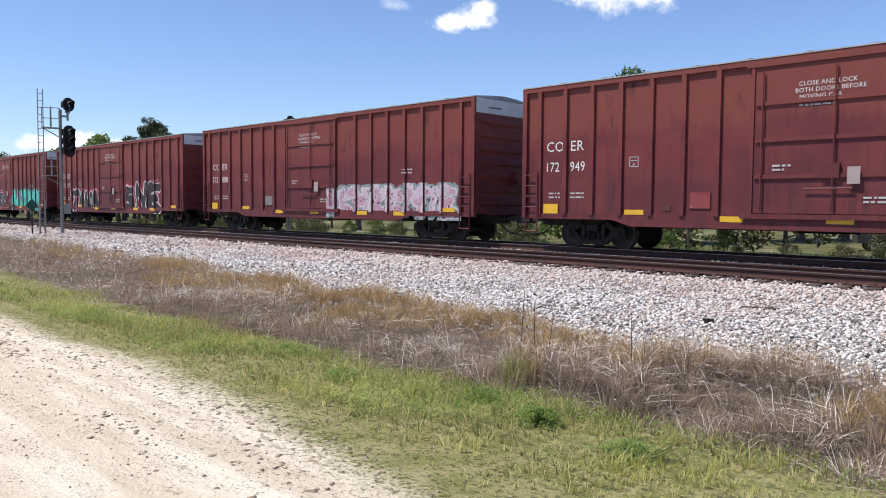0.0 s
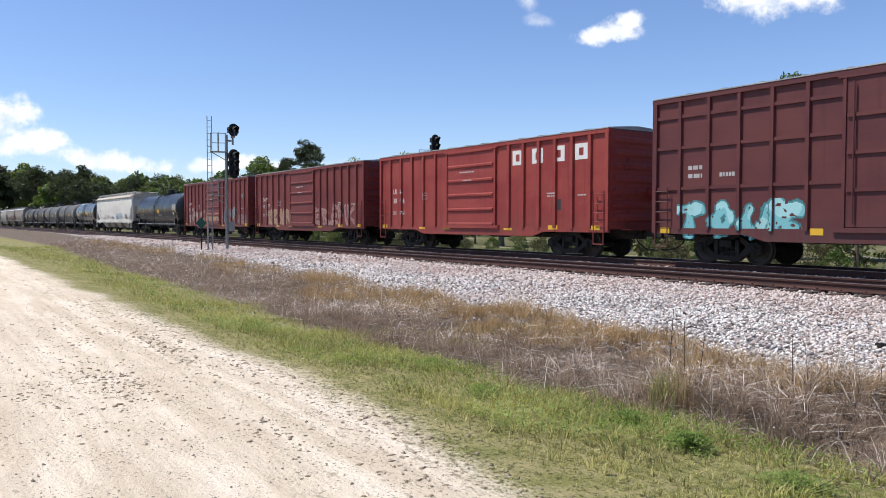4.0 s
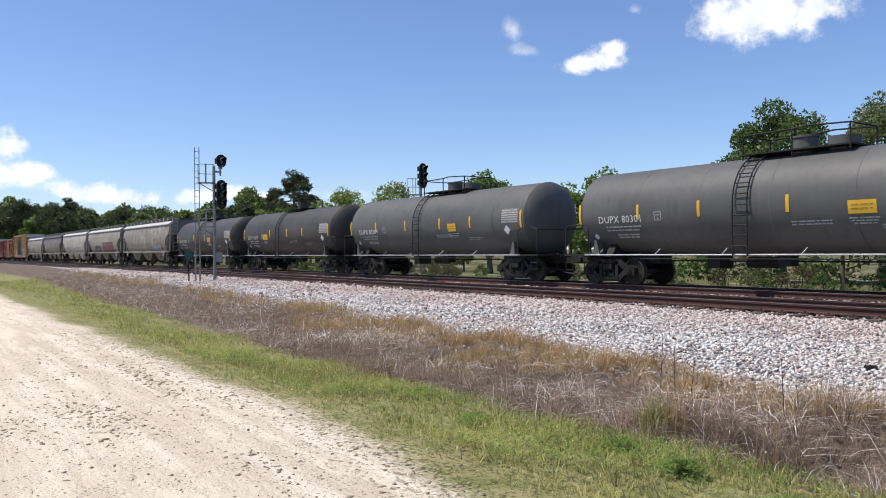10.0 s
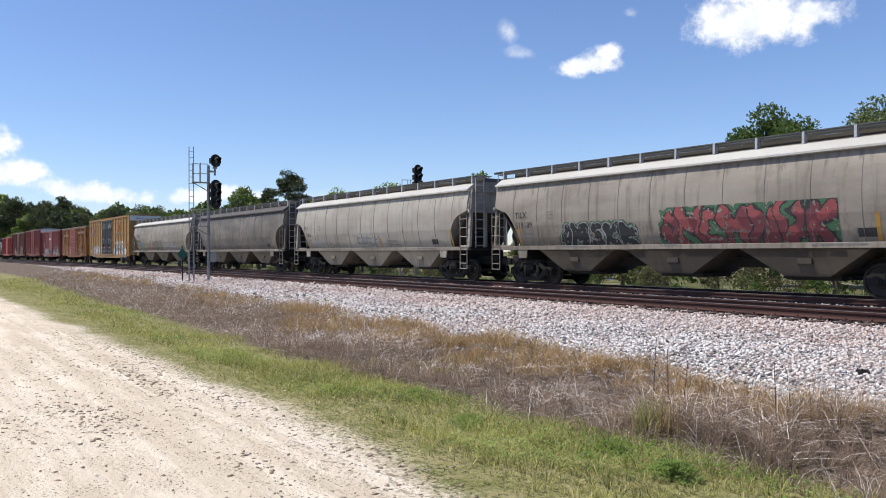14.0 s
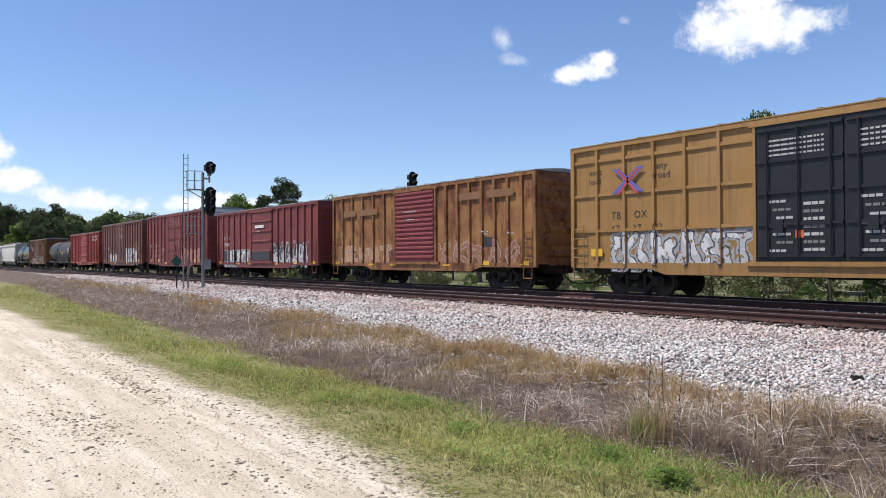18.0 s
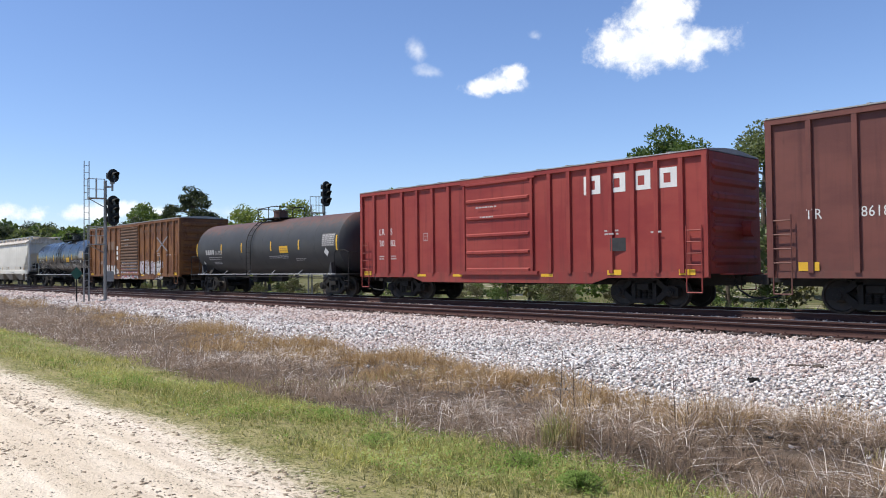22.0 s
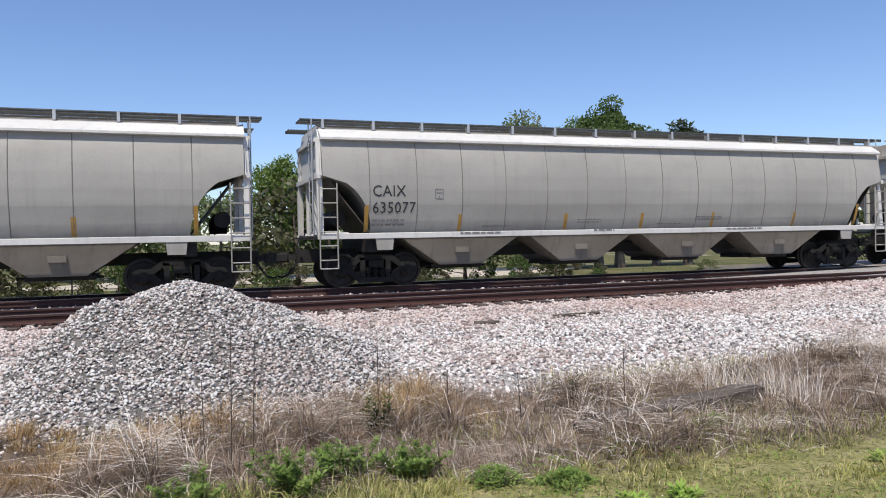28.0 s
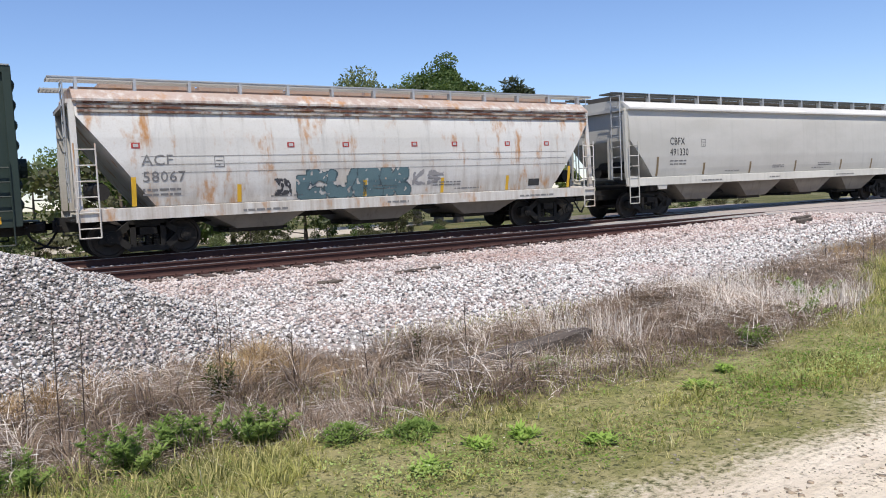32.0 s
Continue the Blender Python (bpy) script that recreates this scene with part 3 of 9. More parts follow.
def track(y, name, label, near):
    """Two rusty rails with bright heads on timber sleepers."""
    tr = thing(name, label, "railway track", pose(0, y, 0), kind="structure")
    z0 = RAIL - 0.178
    for s in (-1, 1):
        side = Mesh().prism_x([(p + s * 0.755, q + z0) for p, q in RAIL_OUTLINE], -900, 900)
        rail = part("rail", side, M["rail_side"], tr, "rust-brown steel rail")
        part("rail_head", Mesh().box(-900, 900, s * 0.755 - 0.027, s * 0.755 + 0.027, z0 + 0.171, z0 + 0.178), M["rail_top"], rail, "bright worn running surface")
        plates = Mesh()
        for k in range(-110, 90):
            xx = k * 0.51
            plates.box(xx - 0.09, xx + 0.09, s * 0.755 - 0.17, s * 0.755 + 0.17, z0 - 0.02, z0 + 0.004)
            for q in (-0.1, 0.1):
                plates.box(xx - 0.05, xx - 0.02, s * 0.755 + q - 0.015, s * 0.755 + q + 0.015, z0, z0 + 0.04)
        part("tie_plates", plates, M["rail_side"], tr, "rusty tie plates and spikes")
    tie = Mesh().box(-0.115, 0.115, -1.3, 1.3, z0 - 0.18, z0 - 0.018).mesh("sleeper", M["tie"])
    rng = random.Random(int(y * 10))
    for k in range(-110, 90):
        part("sleeper", tie, None, tr, at=pose(k * 0.51 + rng.uniform(-0.02, 0.02), rng.uniform(-0.04, 0.04), rng.uniform(-0.012, 0.0), 0, 0, rng.uniform(-1, 1)))
    far = Mesh()
    for k in list(range(-900, -110)) + list(range(90, 500)):
        far.box(k * 0.51 - 0.115, k * 0.51 + 0.115, -1.3, 1.3, z0 - 0.18, z0 - 0.018)
    tagged(part("distant_sleepers", far, M["tie"], tr), kind="stuff")
    return tr


track(FAR_Y, "track_far", "railway track carrying the train, rusty rails", False)
track(NEAR_Y, "track_near", "empty railway track with rusty rails and bright heads", True)


# ---- running gear ----
WHEEL_R = 0.457


def lathe_y(profile, n=20):
    """A solid turned about the y axis from (radius, y) pairs."""
    m = Mesh()
    rings = [[(r * math.cos(2 * math.pi * i / n), y, r * math.sin(2 * math.pi * i / n)) for i in range(n)] for r, y in profile]
    return m.loft(rings)


def wheelset_mesh():
    m = Mesh()
    for s in (-1, 1):
        prof = [(0.10, 0.62), (0.12, 0.67), (0.36, 0.70), (0.385, 0.672), (0.482, 0.675), (0.485, 0.70), (0.46, 0.715), (WHEEL_R, 0.80), (0.40, 0.812),
                (0.37, 0.775), (0.19, 0.745), (0.15, 0.80), (0.07, 0.80)]
        prof = [(r, s * y) for r, y in prof]
        part_m = lathe_y(prof)
        m.add(part_m.v, part_m.f)
    m.tube((0, -1.0, 0), (0, 1.0, 0), 0.085, 10)
    for k in range(3):      # cap bolts, which show the turning
        a = 2 * math.pi * k / 3
        for s in (-1, 1):
            m.tube((0.06 * math.cos(a), s * 1.0, 0.06 * math.sin(a)), (0.06 * math.cos(a), s * 1.16, 0.06 * math.sin(a)), 0.018, 5)
    return m.mesh("wheelset", M["wheel"])


def side_frame_mesh():
    m = Mesh()
    for k in (-1, 1):
        y0, y1 = 0.90, 1.05
        m.prism_y([(k * 1.14, 0.36), (k * 1.14, 0.60), (k * 1.0, 0.66), (k * 0.70, 0.66), (k * 0.66, 0.5), (k * 0.72, 0.36)], y0 - 0.02, y1 + 0.03)
        m.prism_y([(k * 0.74, 0.66), (k * 0.44, 0.88), (k * 0.38, 0.74), (k * 0.66, 0.53)], y0, y1)
        m.prism_y([(k * 0.78, 0.40), (k * 0.44, 0.13), (k * 0.36, 0.27), (k * 0.68, 0.54)], y0, y1)
        m.prism_y([(k * 0.42, 0.2), (k * 0.42, 0.8), (k * 0.29, 0.8), (k * 0.29, 0.2)], y0, y1)
        m.tube((k * 0.889, 0.98, 0.47), (k * 0.889, 1.13, 0.47), 0.13, 12)
        m.tube((k * 0.889, 1.13, 0.47), (k * 0.889, 1.15, 0.47), 0.085, 10)
    m.prism_y([(-0.44, 0.74), (-0.44, 0.88), (0.44, 0.88), (0.44, 0.74)], 0.90, 1.05)
    m.prism_y([(-0.44, 0.13), (-0.44, 0.27), (0.44, 0.27), (0.44, 0.13)], 0.88, 1.07)
    for x in (-0.19, 0.0, 0.19):
        for z in np.arange(0.28, 0.53, 0.045):
            m.tube((x, 0.98, z), (x, 0.98, z + 0.026), 0.085, 8)
    return m.mesh("side_frame", M["bogie"])


def bolster_mesh():
    m = Mesh()
    m.prism_x([(-1.12, 0.55), (-1.12, 0.72), (-0.4, 0.82), (0.4, 0.82), (1.12, 0.72), (1.12, 0.55), (0.5, 0.45), (-0.5, 0.45)], -0.2, 0.2)
    m.tube((0, 0, 0.8), (0, 0, 1.0), 0.2, 12)
    for x in (-0.5, 0.5):
        m.box(x - 0.05, x + 0.05, -0.85, 0.85, 0.38, 0.5)
    return m.mesh("bogie", M["bogie"])


GEAR = dict(wheelset=wheelset_mesh(), frame=side_frame_mesh(), bolster=bolster_mesh())
WHEELSETS = {-1: [], 1: []}


def bogie(car, x):
    b = part("bogie", GEAR["bolster"], None, car, at=pose(x, 0, 0))
    for s, turn in ((-1, 180), (1, 0)):
        part("side_frame", GEAR["frame"], None, b, at=pose(0, 0, 0, 0, 0, turn))
    for s in (-1, 1):
        WHEELSETS[s].append(part("wheelset", GEAR["wheelset"], None, b, at=pose(s * 0.889, 0, WHEEL_R)))
    return b


def coupler_mesh(reach):
    """Pointing to +x from the car's end."""
    m = Mesh()
    m.box(-0.7, 0.22, -0.16, 0.16, 0.68, 1.0)
    m.box(0.2, reach - 0.25, -0.07, 0.07, 0.76, 0.92)
    m.prism_y([(reach - 0.28, 0.70), (reach - 0.28, 0.98), (reach, 0.98), (reach, 0.70)], -0.13, 0.02)
    m.prism_x([(0.02, 0.72), (0.14, 0.75), (0.14, 0.93), (0.02, 0.96)], reach - 0.2, reach + 0.1)
    m.box(0.1, 0.16, -0.9, 0.6, 0.84, 0.87)
    return m.mesh("coupler", M["steel_dark"])


def hose_mesh(reach):
    m = Mesh()
    pts = [(0.15, -0.28, 0.72), (0.25, -0.3, 0.55), (0.45 * reach + 0.1, -0.28, 0.36), (reach - 0.1, -0.2, 0.30), (reach, -0.12, 0.33)]
    return m.path(pts, 0.028, 6).mesh("air_hose", M["hose"])


def couplers(car, length, reach=1.0):
    cm, hm = coupler_mesh(reach), hose_mesh(reach)
    for x, turn in ((length, 0), (0, 180)):
        c = part("coupler", cm, None, car, at=pose(x, 0, 0, 0, 0, turn))
        part("air_hose", hm, None, c)


RUNG = {}


def rung_mesh(width, mat):
    key = (round(width, 3), mat.name)
    if key not in RUNG:
        RUNG[key] = Mesh().tube((0, 0, 0), (width, 0, 0), 0.017, 5).mesh("rung", mat)
    return RUNG[key]


def side_ladder(car, x0, x1, y, z0, z1, n, mat, foot=None):
    """A ladder in the plane of y: a bent frame, and rungs across it."""
    x0, x1 = min(x0, x1), max(x0, x1)
    m = Mesh()
    low = z0 if foot is None else foot
    m.path([(x0, y, z1), (x0, y, low), (x1, y, low), (x1, y, z1)], 0.019, 5)
    lad = part("ladder", m, mat, car)
    for k in range(n):
        part("rung", rung_mesh(x1 - x0, mat), None, lad, at=pose(x0, y, z0 + (z1 - z0) * (k + 0.6) / n))
    return lad


# ---- lettering and paint on the cars ----
def letter_mesh(words, size, mat, width=1.0, spacing=1.0):
    cu = bpy.data.curves.new("lettering", "FONT")
    cu.body, cu.size, cu.space_character, cu.resolution_u = words, size, spacing, 2
    ob = bpy.data.objects.new("lettering", cu)
    scene.collection.objects.link(ob)
    bpy.context.view_layer.update()
    me = bpy.data.meshes.new_from_object(ob.evaluated_get(bpy.context.evaluated_depsgraph_get()))
    bpy.data.objects.remove(ob)
    bpy.data.curves.remove(cu)
    me.materials.clear()
    me.materials.append(mat)
    co = np.empty(len(me.vertices) * 3, dtype=np.float32)
    me.vertices.foreach_get("co", co)
    co = co.reshape(-1, 3)
    co[:, 0] *= width
    return me, co


def lettering(car, words, x, z, size, mat, skin, width=1.0, spacing=1.05, bold=0.0):
    """Writing on the car's near side, its lower left corner at x, z, laid on the surface skin(x, z)."""
    me, co = letter_mesh(words, size, mat, width, spacing)
    out = np.empty_like(co)
    out[:, 0], out[:, 2] = co[:, 0] + x, co[:, 1] + z
    out[:, 1] = [skin(a, b) - 0.009 for a, b in zip(out[:, 0], out[:, 2])]
    me.vertices.foreach_set("co", out.ravel())
    me.update()
    ob = tagged(new("lettering", me), kind="stuff")
    ob.parent = car
    return ob


def dashes(car, rows, mat, skin, name="stencil"):
    """Lines of writing too small to read: rows of (x, z, length, height)."""
    m = Mesh()
    rng = random.Random(int(rows[0][0] * 100) + len(rows))
    for x, z, length, h in rows:
        a = x
        while a < x + length - 0.02:
            w = min(rng.uniform(0.05, 0.22), x + length - a)
            y0, y1 = skin(a, z) - 0.005, skin(a, z + h) - 0.005
            m.add([(a, y0, z), (a + w, y0, z), (a + w, y1, z + h), (a, y1, z + h)], [(0, 1, 2, 3)])
            a += w + rng.uniform(0.02, 0.05)
    return tagged(part(name, m, mat, car), kind="stuff")


def patch(car, name, x0, x1, z0, z1, mat, skin, label="", n=6, lift=0.005):
    """A painted or taped rectangle that follows the surface."""
    m = Mesh()
    zs = [z0 + (z1 - z0) * k / n for k in range(n + 1)]
    vs = [(x, skin(x, z) - lift, z) for z in zs for x in (x0, x1)]
    m.add(vs, [(2 * k, 2 * k + 1, 2 * k + 3, 2 * k + 2) for k in range(n)])
    return part(name, m, mat, car, label)


def outline_box(car, x0, x1, z0, z1, w, mat, skin):
    """A stencilled frame with a few marks inside."""
    m = Mesh()
    for a, b, c, d in ((x0, x1, z0, z0 + w), (x0, x1, z1 - w, z1), (x0, x0 + w, z0, z1), (x1 - w, x1, z0, z1), (x0 + 2.2 * w, x1 - 2.2 * w, (z0 + z1) / 2 + w, (z0 + z1) / 2 + 2 * w),
                       ((x0 + x1) / 2 - w, (x0 + x1) / 2 + w, z0 + 2 * w, z0 + 4 * w)):
        m.add([(a, skin(a, c) - 0.005, c), (b, skin(b, c) - 0.005, c), (b, skin(b, d) - 0.005, d), (a, skin(a, d) - 0.005, d)], [(0, 1, 2, 3)])
    return tagged(part("stencil", m, mat, car), kind="stuff")


STROKES = [
    [(0, 0, 0, 1), (0, 1, 0.8, 0.75), (0.8, 0.75, 0.1, 0.5), (0.1, 0.5, 0.85, 0)], [(0.85, 0.95, 0, 1), (0, 1, 0, 0), (0, 0, 0.85, 0.05), (0, 0.5, 0.6, 0.5)],
    [(0, 0, 0.45, 1), (0.45, 1, 0.9, 0), (0.2, 0.4, 0.7, 0.4)], [(0.85, 0.9, 0.3, 1), (0.3, 1, 0, 0.5), (0, 0.5, 0.3, 0), (0.3, 0, 0.85, 0.1)],
    [(0, 1, 0.9, 1), (0.45, 1, 0.45, 0)], [(0, 1, 0.1, 0.1), (0.1, 0.1, 0.5, 0), (0.5, 0, 0.85, 0.2), (0.85, 0.2, 0.85, 1)],
    [(0, 0, 0, 1), (0, 1, 0.45, 0.45), (0.45, 0.45, 0.9, 1), (0.9, 1, 0.9, 0)], [(0.85, 0.95, 0.1, 0.9), (0.1, 0.9, 0.1, 0.55), (0.1, 0.55, 0.8, 0.45), (0.8, 0.45, 0.75, 0.05), (0.75, 0.05, 0, 0)],
    [(0, 0, 0, 1), (0, 0.5, 0.85, 1), (0, 0.5, 0.85, 0)], [(0, 0, 0, 1), (0, 1, 0.8, 0), (0.8, 0, 0.8, 1)], [(0.1, 0.5, 0.45, 1), (0.45, 1, 0.85, 0.5), (0.85, 0.5, 0.45, 0), (0.45, 0, 0.1, 0.5)],
]


def graffiti(car, x0, x1, z0, z1, letters, fill, edge, skin, breaks=(), seed=0, fat=0.16, accent=None, halo=None, rim=0.055, cell=0.028, label="", wild=0.16):
    """Sprayed letters with no readable word: fat strokes with an outline, laid on the surface as flakes of paint."""
    rng = random.Random(seed)
    nx, nz = int((x1 - x0) / cell), int((z1 - z0) / cell)
    gx, gz = np.meshgrid(x0 + (np.arange(nx) + 0.5) * cell, z0 + (np.arange(nz) + 0.5) * cell)
    wob = np.array([[noise.noise((a * 2.3, b * 2.3, seed * 1.7)) for a in gx[0]] for b in gz[:, 0]])
    fray = np.array([[noise.noise((a * 9.0, b * 9.0, seed * 3.7)) for a in gx[0]] for b in gz[:, 0]])
    px, pz = gx + wob * wild * 0.7, gz + np.roll(wob, 17, 1) * wild * 0.5
    kind = np.zeros(gx.shape, dtype=int)
    step = (x1 - x0) / letters
    high = z1 - z0
    for k in range(letters):
        ox = x0 + k * step + step * rng.uniform(0.02, 0.12)
        w = step * rng.uniform(0.72, 0.9)
        lo, hi = z0 + high * rng.uniform(0.1, 0.2), z1 - high * rng.uniform(0.12, 0.26)
        lean = rng.uniform(-0.2, 0.25) * step
        dist = np.full(gx.shape, 9.0)
        for a, b, c, d in rng.choice(STROKES):
            ax, az, bx, bz = ox + a * w + lean * b, lo + b * (hi - lo), ox + c * w + lean * d, lo + d * (hi - lo)
            ux, uz = bx - ax, bz - az
            tt = np.clip(((px - ax) * ux + (pz - az) * uz) / (ux * ux + uz * uz + 1e-6), 0, 1)
            dist = np.minimum(dist, np.hypot(px - ax - tt * ux, pz - az - tt * uz) * (1.0 + 0.25 * np.sin(6 * tt)))
        if halo is not None:
            kind[(dist < fat + rim * 3.0 + fray * 0.02) & (kind == 0)] = 4
        kind[dist < fat + rim] = 1
        inside = dist < fat
        kind[inside] = 2
        if accent is not None:
            kind[inside & (wob + (gz - z0) / high * 0.9 - 0.45 > 0.12)] = 3
    kind[(fray > 0.42)] = 0
    mats = [edge, fill, accent or fill, halo or edge]
    cols = x0 + np.arange(nx + 1) * cell
    stops = set(int(round((b - x0) / cell)) for b in breaks)
    vs, fs, mi = [], [], []
    for j in range(nz):
        row, i = kind[j], 0
        za, zb = z0 + j * cell, z0 + (j + 1) * cell
        while i < nx:
            if row[i] == 0:
                i += 1
                continue
            s = i
            i += 1
            while i < nx and row[i] == row[s] and i not in stops:
                i += 1
            xm = (cols[s] + cols[i]) / 2
            ya, yb = skin(xm, za) - 0.005, skin(xm, zb) - 0.005
            n = len(vs)
            vs += [(cols[s], ya, za), (cols[i], ya, za), (cols[i], yb, zb), (cols[s], yb, zb)]
            fs.append((n, n + 1, n + 2, n + 3))
            mi.append(int(row[s]) - 1)
    me = bpy.data.meshes.new("graffiti")
    me.from_pydata(vs, [], fs)
    for c in mats:
        me.materials.append(spray(c))
    me.polygons.foreach_set("material_index", mi)
    ob = new("graffiti", me)
    ob.parent = car
    if label:
        ob["label"] = label
    return ob


# ---- box cars ----
def box_skin(ribs, half=1.5, proud=0.08, w=0.075, zr=(0.95, 9), door=None):
    def skin(x, z):
        if door and door[0] < x < door[1]:
            return -(half + door[2])
        for r in ribs:
            if abs(x - r) < w and zr[0] < z < zr[1]:
                return -(half + proud)
        return -half
    return skin


def boxcar(name, label, length, top, paint, door, ribs_l, ribs_r, roof="roof", end_band=None, grid=(), door_kind="plug", door_mat=None,
           sill=0.72, rib_w=0.065, door_bars=(), end_mat=None, arched=True, ladder_top=2.35, ribs=None):
    """A box car lying along +x from its rear end: body, ribbed sides, doors, corrugated ends, roof, running gear."""
    car = thing(name, label, "freight car", group="cars of the freight train")
    half, z0 = 1.5, 1.02
    d0, d1 = door
    body = Mesh()
    body.box(0.0, length, -half, half, z0, top - 0.02)
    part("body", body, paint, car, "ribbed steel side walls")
    # side sill, deeper between the bogies
    for s in (-1, 1):
        m = Mesh()
        out = [(0.0, z0 - 0.12), (3.3, z0 - 0.12), (3.9, sill), (length - 3.9, sill), (length - 3.3, z0 - 0.12), (length, z0 - 0.12), (length, z0 + 0.06), (0.0, z0 + 0.06)]
        m.prism_y(out, s * (half - 0.06), s * (half + 0.03))
        part("side_sill", m, paint, car)
        m = Mesh().box(-0.02, length + 0.02, s * (half - 0.1), s * (half + 0.085), top - 0.14, top)
        part("top_chord", m, paint, car)
        for a, b in ((0.0, 0.14), (length - 0.14, length)):
            part("corner_post", Mesh().box(a - 0.01, b + 0.01, s * (half - 0.02), s * (half + 0.085), z0 - 0.1, top - 0.14), paint, car)
    # ribs
    ribs = ribs or [d0 * (k + 1) / (ribs_l + 1) for k in range(ribs_l)] + [d1 + (length - d1) * (k + 1) / (ribs_r + 1) for k in range(ribs_r)]
    rib = Mesh().wedge(-rib_w - 0.02, rib_w + 0.02, 0, -0.08, z0 + 0.02, top - 0.14, 0.018).mesh("rib", paint)
    for r in ribs:
        for s in (-1, 1):
            part("rib", rib, None, car, at=pose(r, s * half, 0) @ Matrix.Diagonal((1, -s, 1, 1)))
    for z in grid:
        for s in (-1, 1):
            for a, b in ((0.14, d0 - 0.05), (d1 + 0.05, length - 0.14)):
                part("girt", Mesh().box(a, b, s * (half - 0.01), s * (half + 0.055), z - 0.05, z + 0.05), paint, car)
    # doors on both sides
    for s in (-1, 1):
        dm = door_mat or paint
        proud = 0.05
        leaf = Mesh().box(d0, d1, s * (half - 0.02), s * (half + proud), z0 + 0.12, top - 0.2)
        dr = part("door", leaf, dm, car, "closed sliding door")
        fr = Mesh()
        for a, b in ((d0 - 0.09, d0), (d1, d1 + 0.09)):
            fr.box(a, b, s * (half - 0.02), s * (half + 0.085), z0 + 0.02, top - 0.14)
        fr.box(d0 - 0.3, d1 + 0.3, s * (half - 0.02), s * (half + 0.11), z0 - 0.02, z0 + 0.1)
        fr.box(d0 - 0.2, d1 + 0.2, s * (half - 0.02), s * (half + 0.10), top - 0.2, top - 0.14)
        part("door_frame", fr, paint, car)
        if door_kind == "plug":
            for k in range(1, 4):
                z = z0 + 0.12 + (top - 0.32 - z0) * k / 4
                part("door_stiffener", Mesh().box(d0 + 0.04, d1 - 0.04, s * (half + proud - 0.01), s * (half + proud + 0.05), z - 0.05, z + 0.05), dm, dr)
            for x in (d0 + 0.22, (d0 + d1) / 2 + 0.15, d1 - 0.22):
                part("lock_rod", Mesh().tube((x, s * (half + proud + 0.07), z0 + 0.2), (x, s * (half + proud + 0.07), top - 0.3), 0.025, 6), dm, dr)
            rods = Mesh()
            rods.box((d0 + d1) / 2 - 0.12, (d0 + d1) / 2 + 0.3, s * (half + proud), s * (half + proud + 0.09), 2.0, 2.35)
            rods.tube(((d0 + d1) / 2 - 0.5, s * (half + proud + 0.08), 1.75), ((d0 + d1) / 2 + 0.6, s * (half + proud + 0.08), 1.75), 0.02, 5)
            part("lock_gear", rods, dm, dr)
        elif door_kind == "panel":
            n = 5
            hh = (top - 0.34 - z0) / n
            for k in range(n + 1):
                z = z0 + 0.14 + hh * k
                part("door_stiffener", Mesh().add(*trough(d0 + 0.05, d1 - 0.05, s * (half + proud), s * 0.06, z, 0.075)), dm, dr)
        elif door_kind == "slats":
            n = 15
            hh = (top - 0.4 - z0) / n
            for k in range(n):
                z = z0 + 0.2 + hh * (k + 0.5)
                part("slat", Mesh().add(*trough(d0 + 0.06, d1 - 0.06, s * (half + proud), s * 0.06, z, hh * 0.36)), dm, dr)
        elif door_kind == "double":
            mid = (d0 + d1) / 2
            for a, b in ((d0 + 0.06, mid - 0.05), (mid + 0.05, d1 - 0.06)):
                lf = Mesh().box(a, b, s * (half + proud - 0.01), s * (half + proud + 0.03), z0 + 0.2, top - 0.28)
                le = part("door_leaf", lf, dm, dr)
                st = Mesh()
                for k in range(0, 5):
                    z = z0 + 0.26 + (top - 0.6 - z0) * k / 4
                    st.box(a, b, s * (half + proud), s * (half + proud + 0.08), z - 0.04, z + 0.04)
                for x in (a + 0.3, (a + b) / 2, b - 0.3):
                    st.tube((x, s * (half + proud + 0.1), z0 + 0.25), (x, s * (half + proud + 0.1), top - 0.35), 0.026, 6)
                st.box(a + 0.5, a + 0.75, s * (half + proud), s * (half + proud + 0.1), 1.9, 2.25)
                part("lock_rod", st, dm, dr)
    # ends with pressed ribs
    em = end_mat or paint
    for x, s in ((0.0, -1), (length, 1)):
        e = Mesh().box(x - 0.03 if s < 0 else x - 0.02, x + 0.02 if s < 0 else x + 0.03, -half + 0.02, half - 0.02, z0, top - 0.03)
        end = part("end_wall", e, em, car, "corrugated steel end wall")
        n = 7
        step = (top - (0.55 if end_band else 0.15) - z0 - 0.15) / n
        for k in range(n):
            z = z0 + 0.15 + step * (k + 0.5)
            r = Mesh()
            ring = lambda y, h: [(x + s * 0.02, y, z - h), (x + s * 0.085, y, z - h * 0.4), (x + s * 0.085, y, z + h * 0.4), (x + s * 0.02, y, z + h)]
            r.loft([ring(-half + 0.1, 0.02), ring(-half + 0.25, step * 0.34), ring(half - 0.25, step * 0.34), ring(half - 0.1, 0.02)])
            part("end_rib", r, em, end)
        if end_band:
            b = Mesh().box(min(x, x + s * 0.05), max(x, x + s * 0.05), -half, half, top - 0.52, top - 0.02)
            band = part("end_band", b, M[end_band], end, "pale painted roof-end panel")
            r = Mesh().add([(x + s * 0.054, -0.9, top - 0.34), (x + s * 0.054, -0.2, top - 0.34), (x + s * 0.054, -0.2, top - 0.28), (x + s * 0.054, -0.9, top - 0.28)], [(0, 1, 2, 3)])
            part("stencil", r, M["grey_paint"], band)
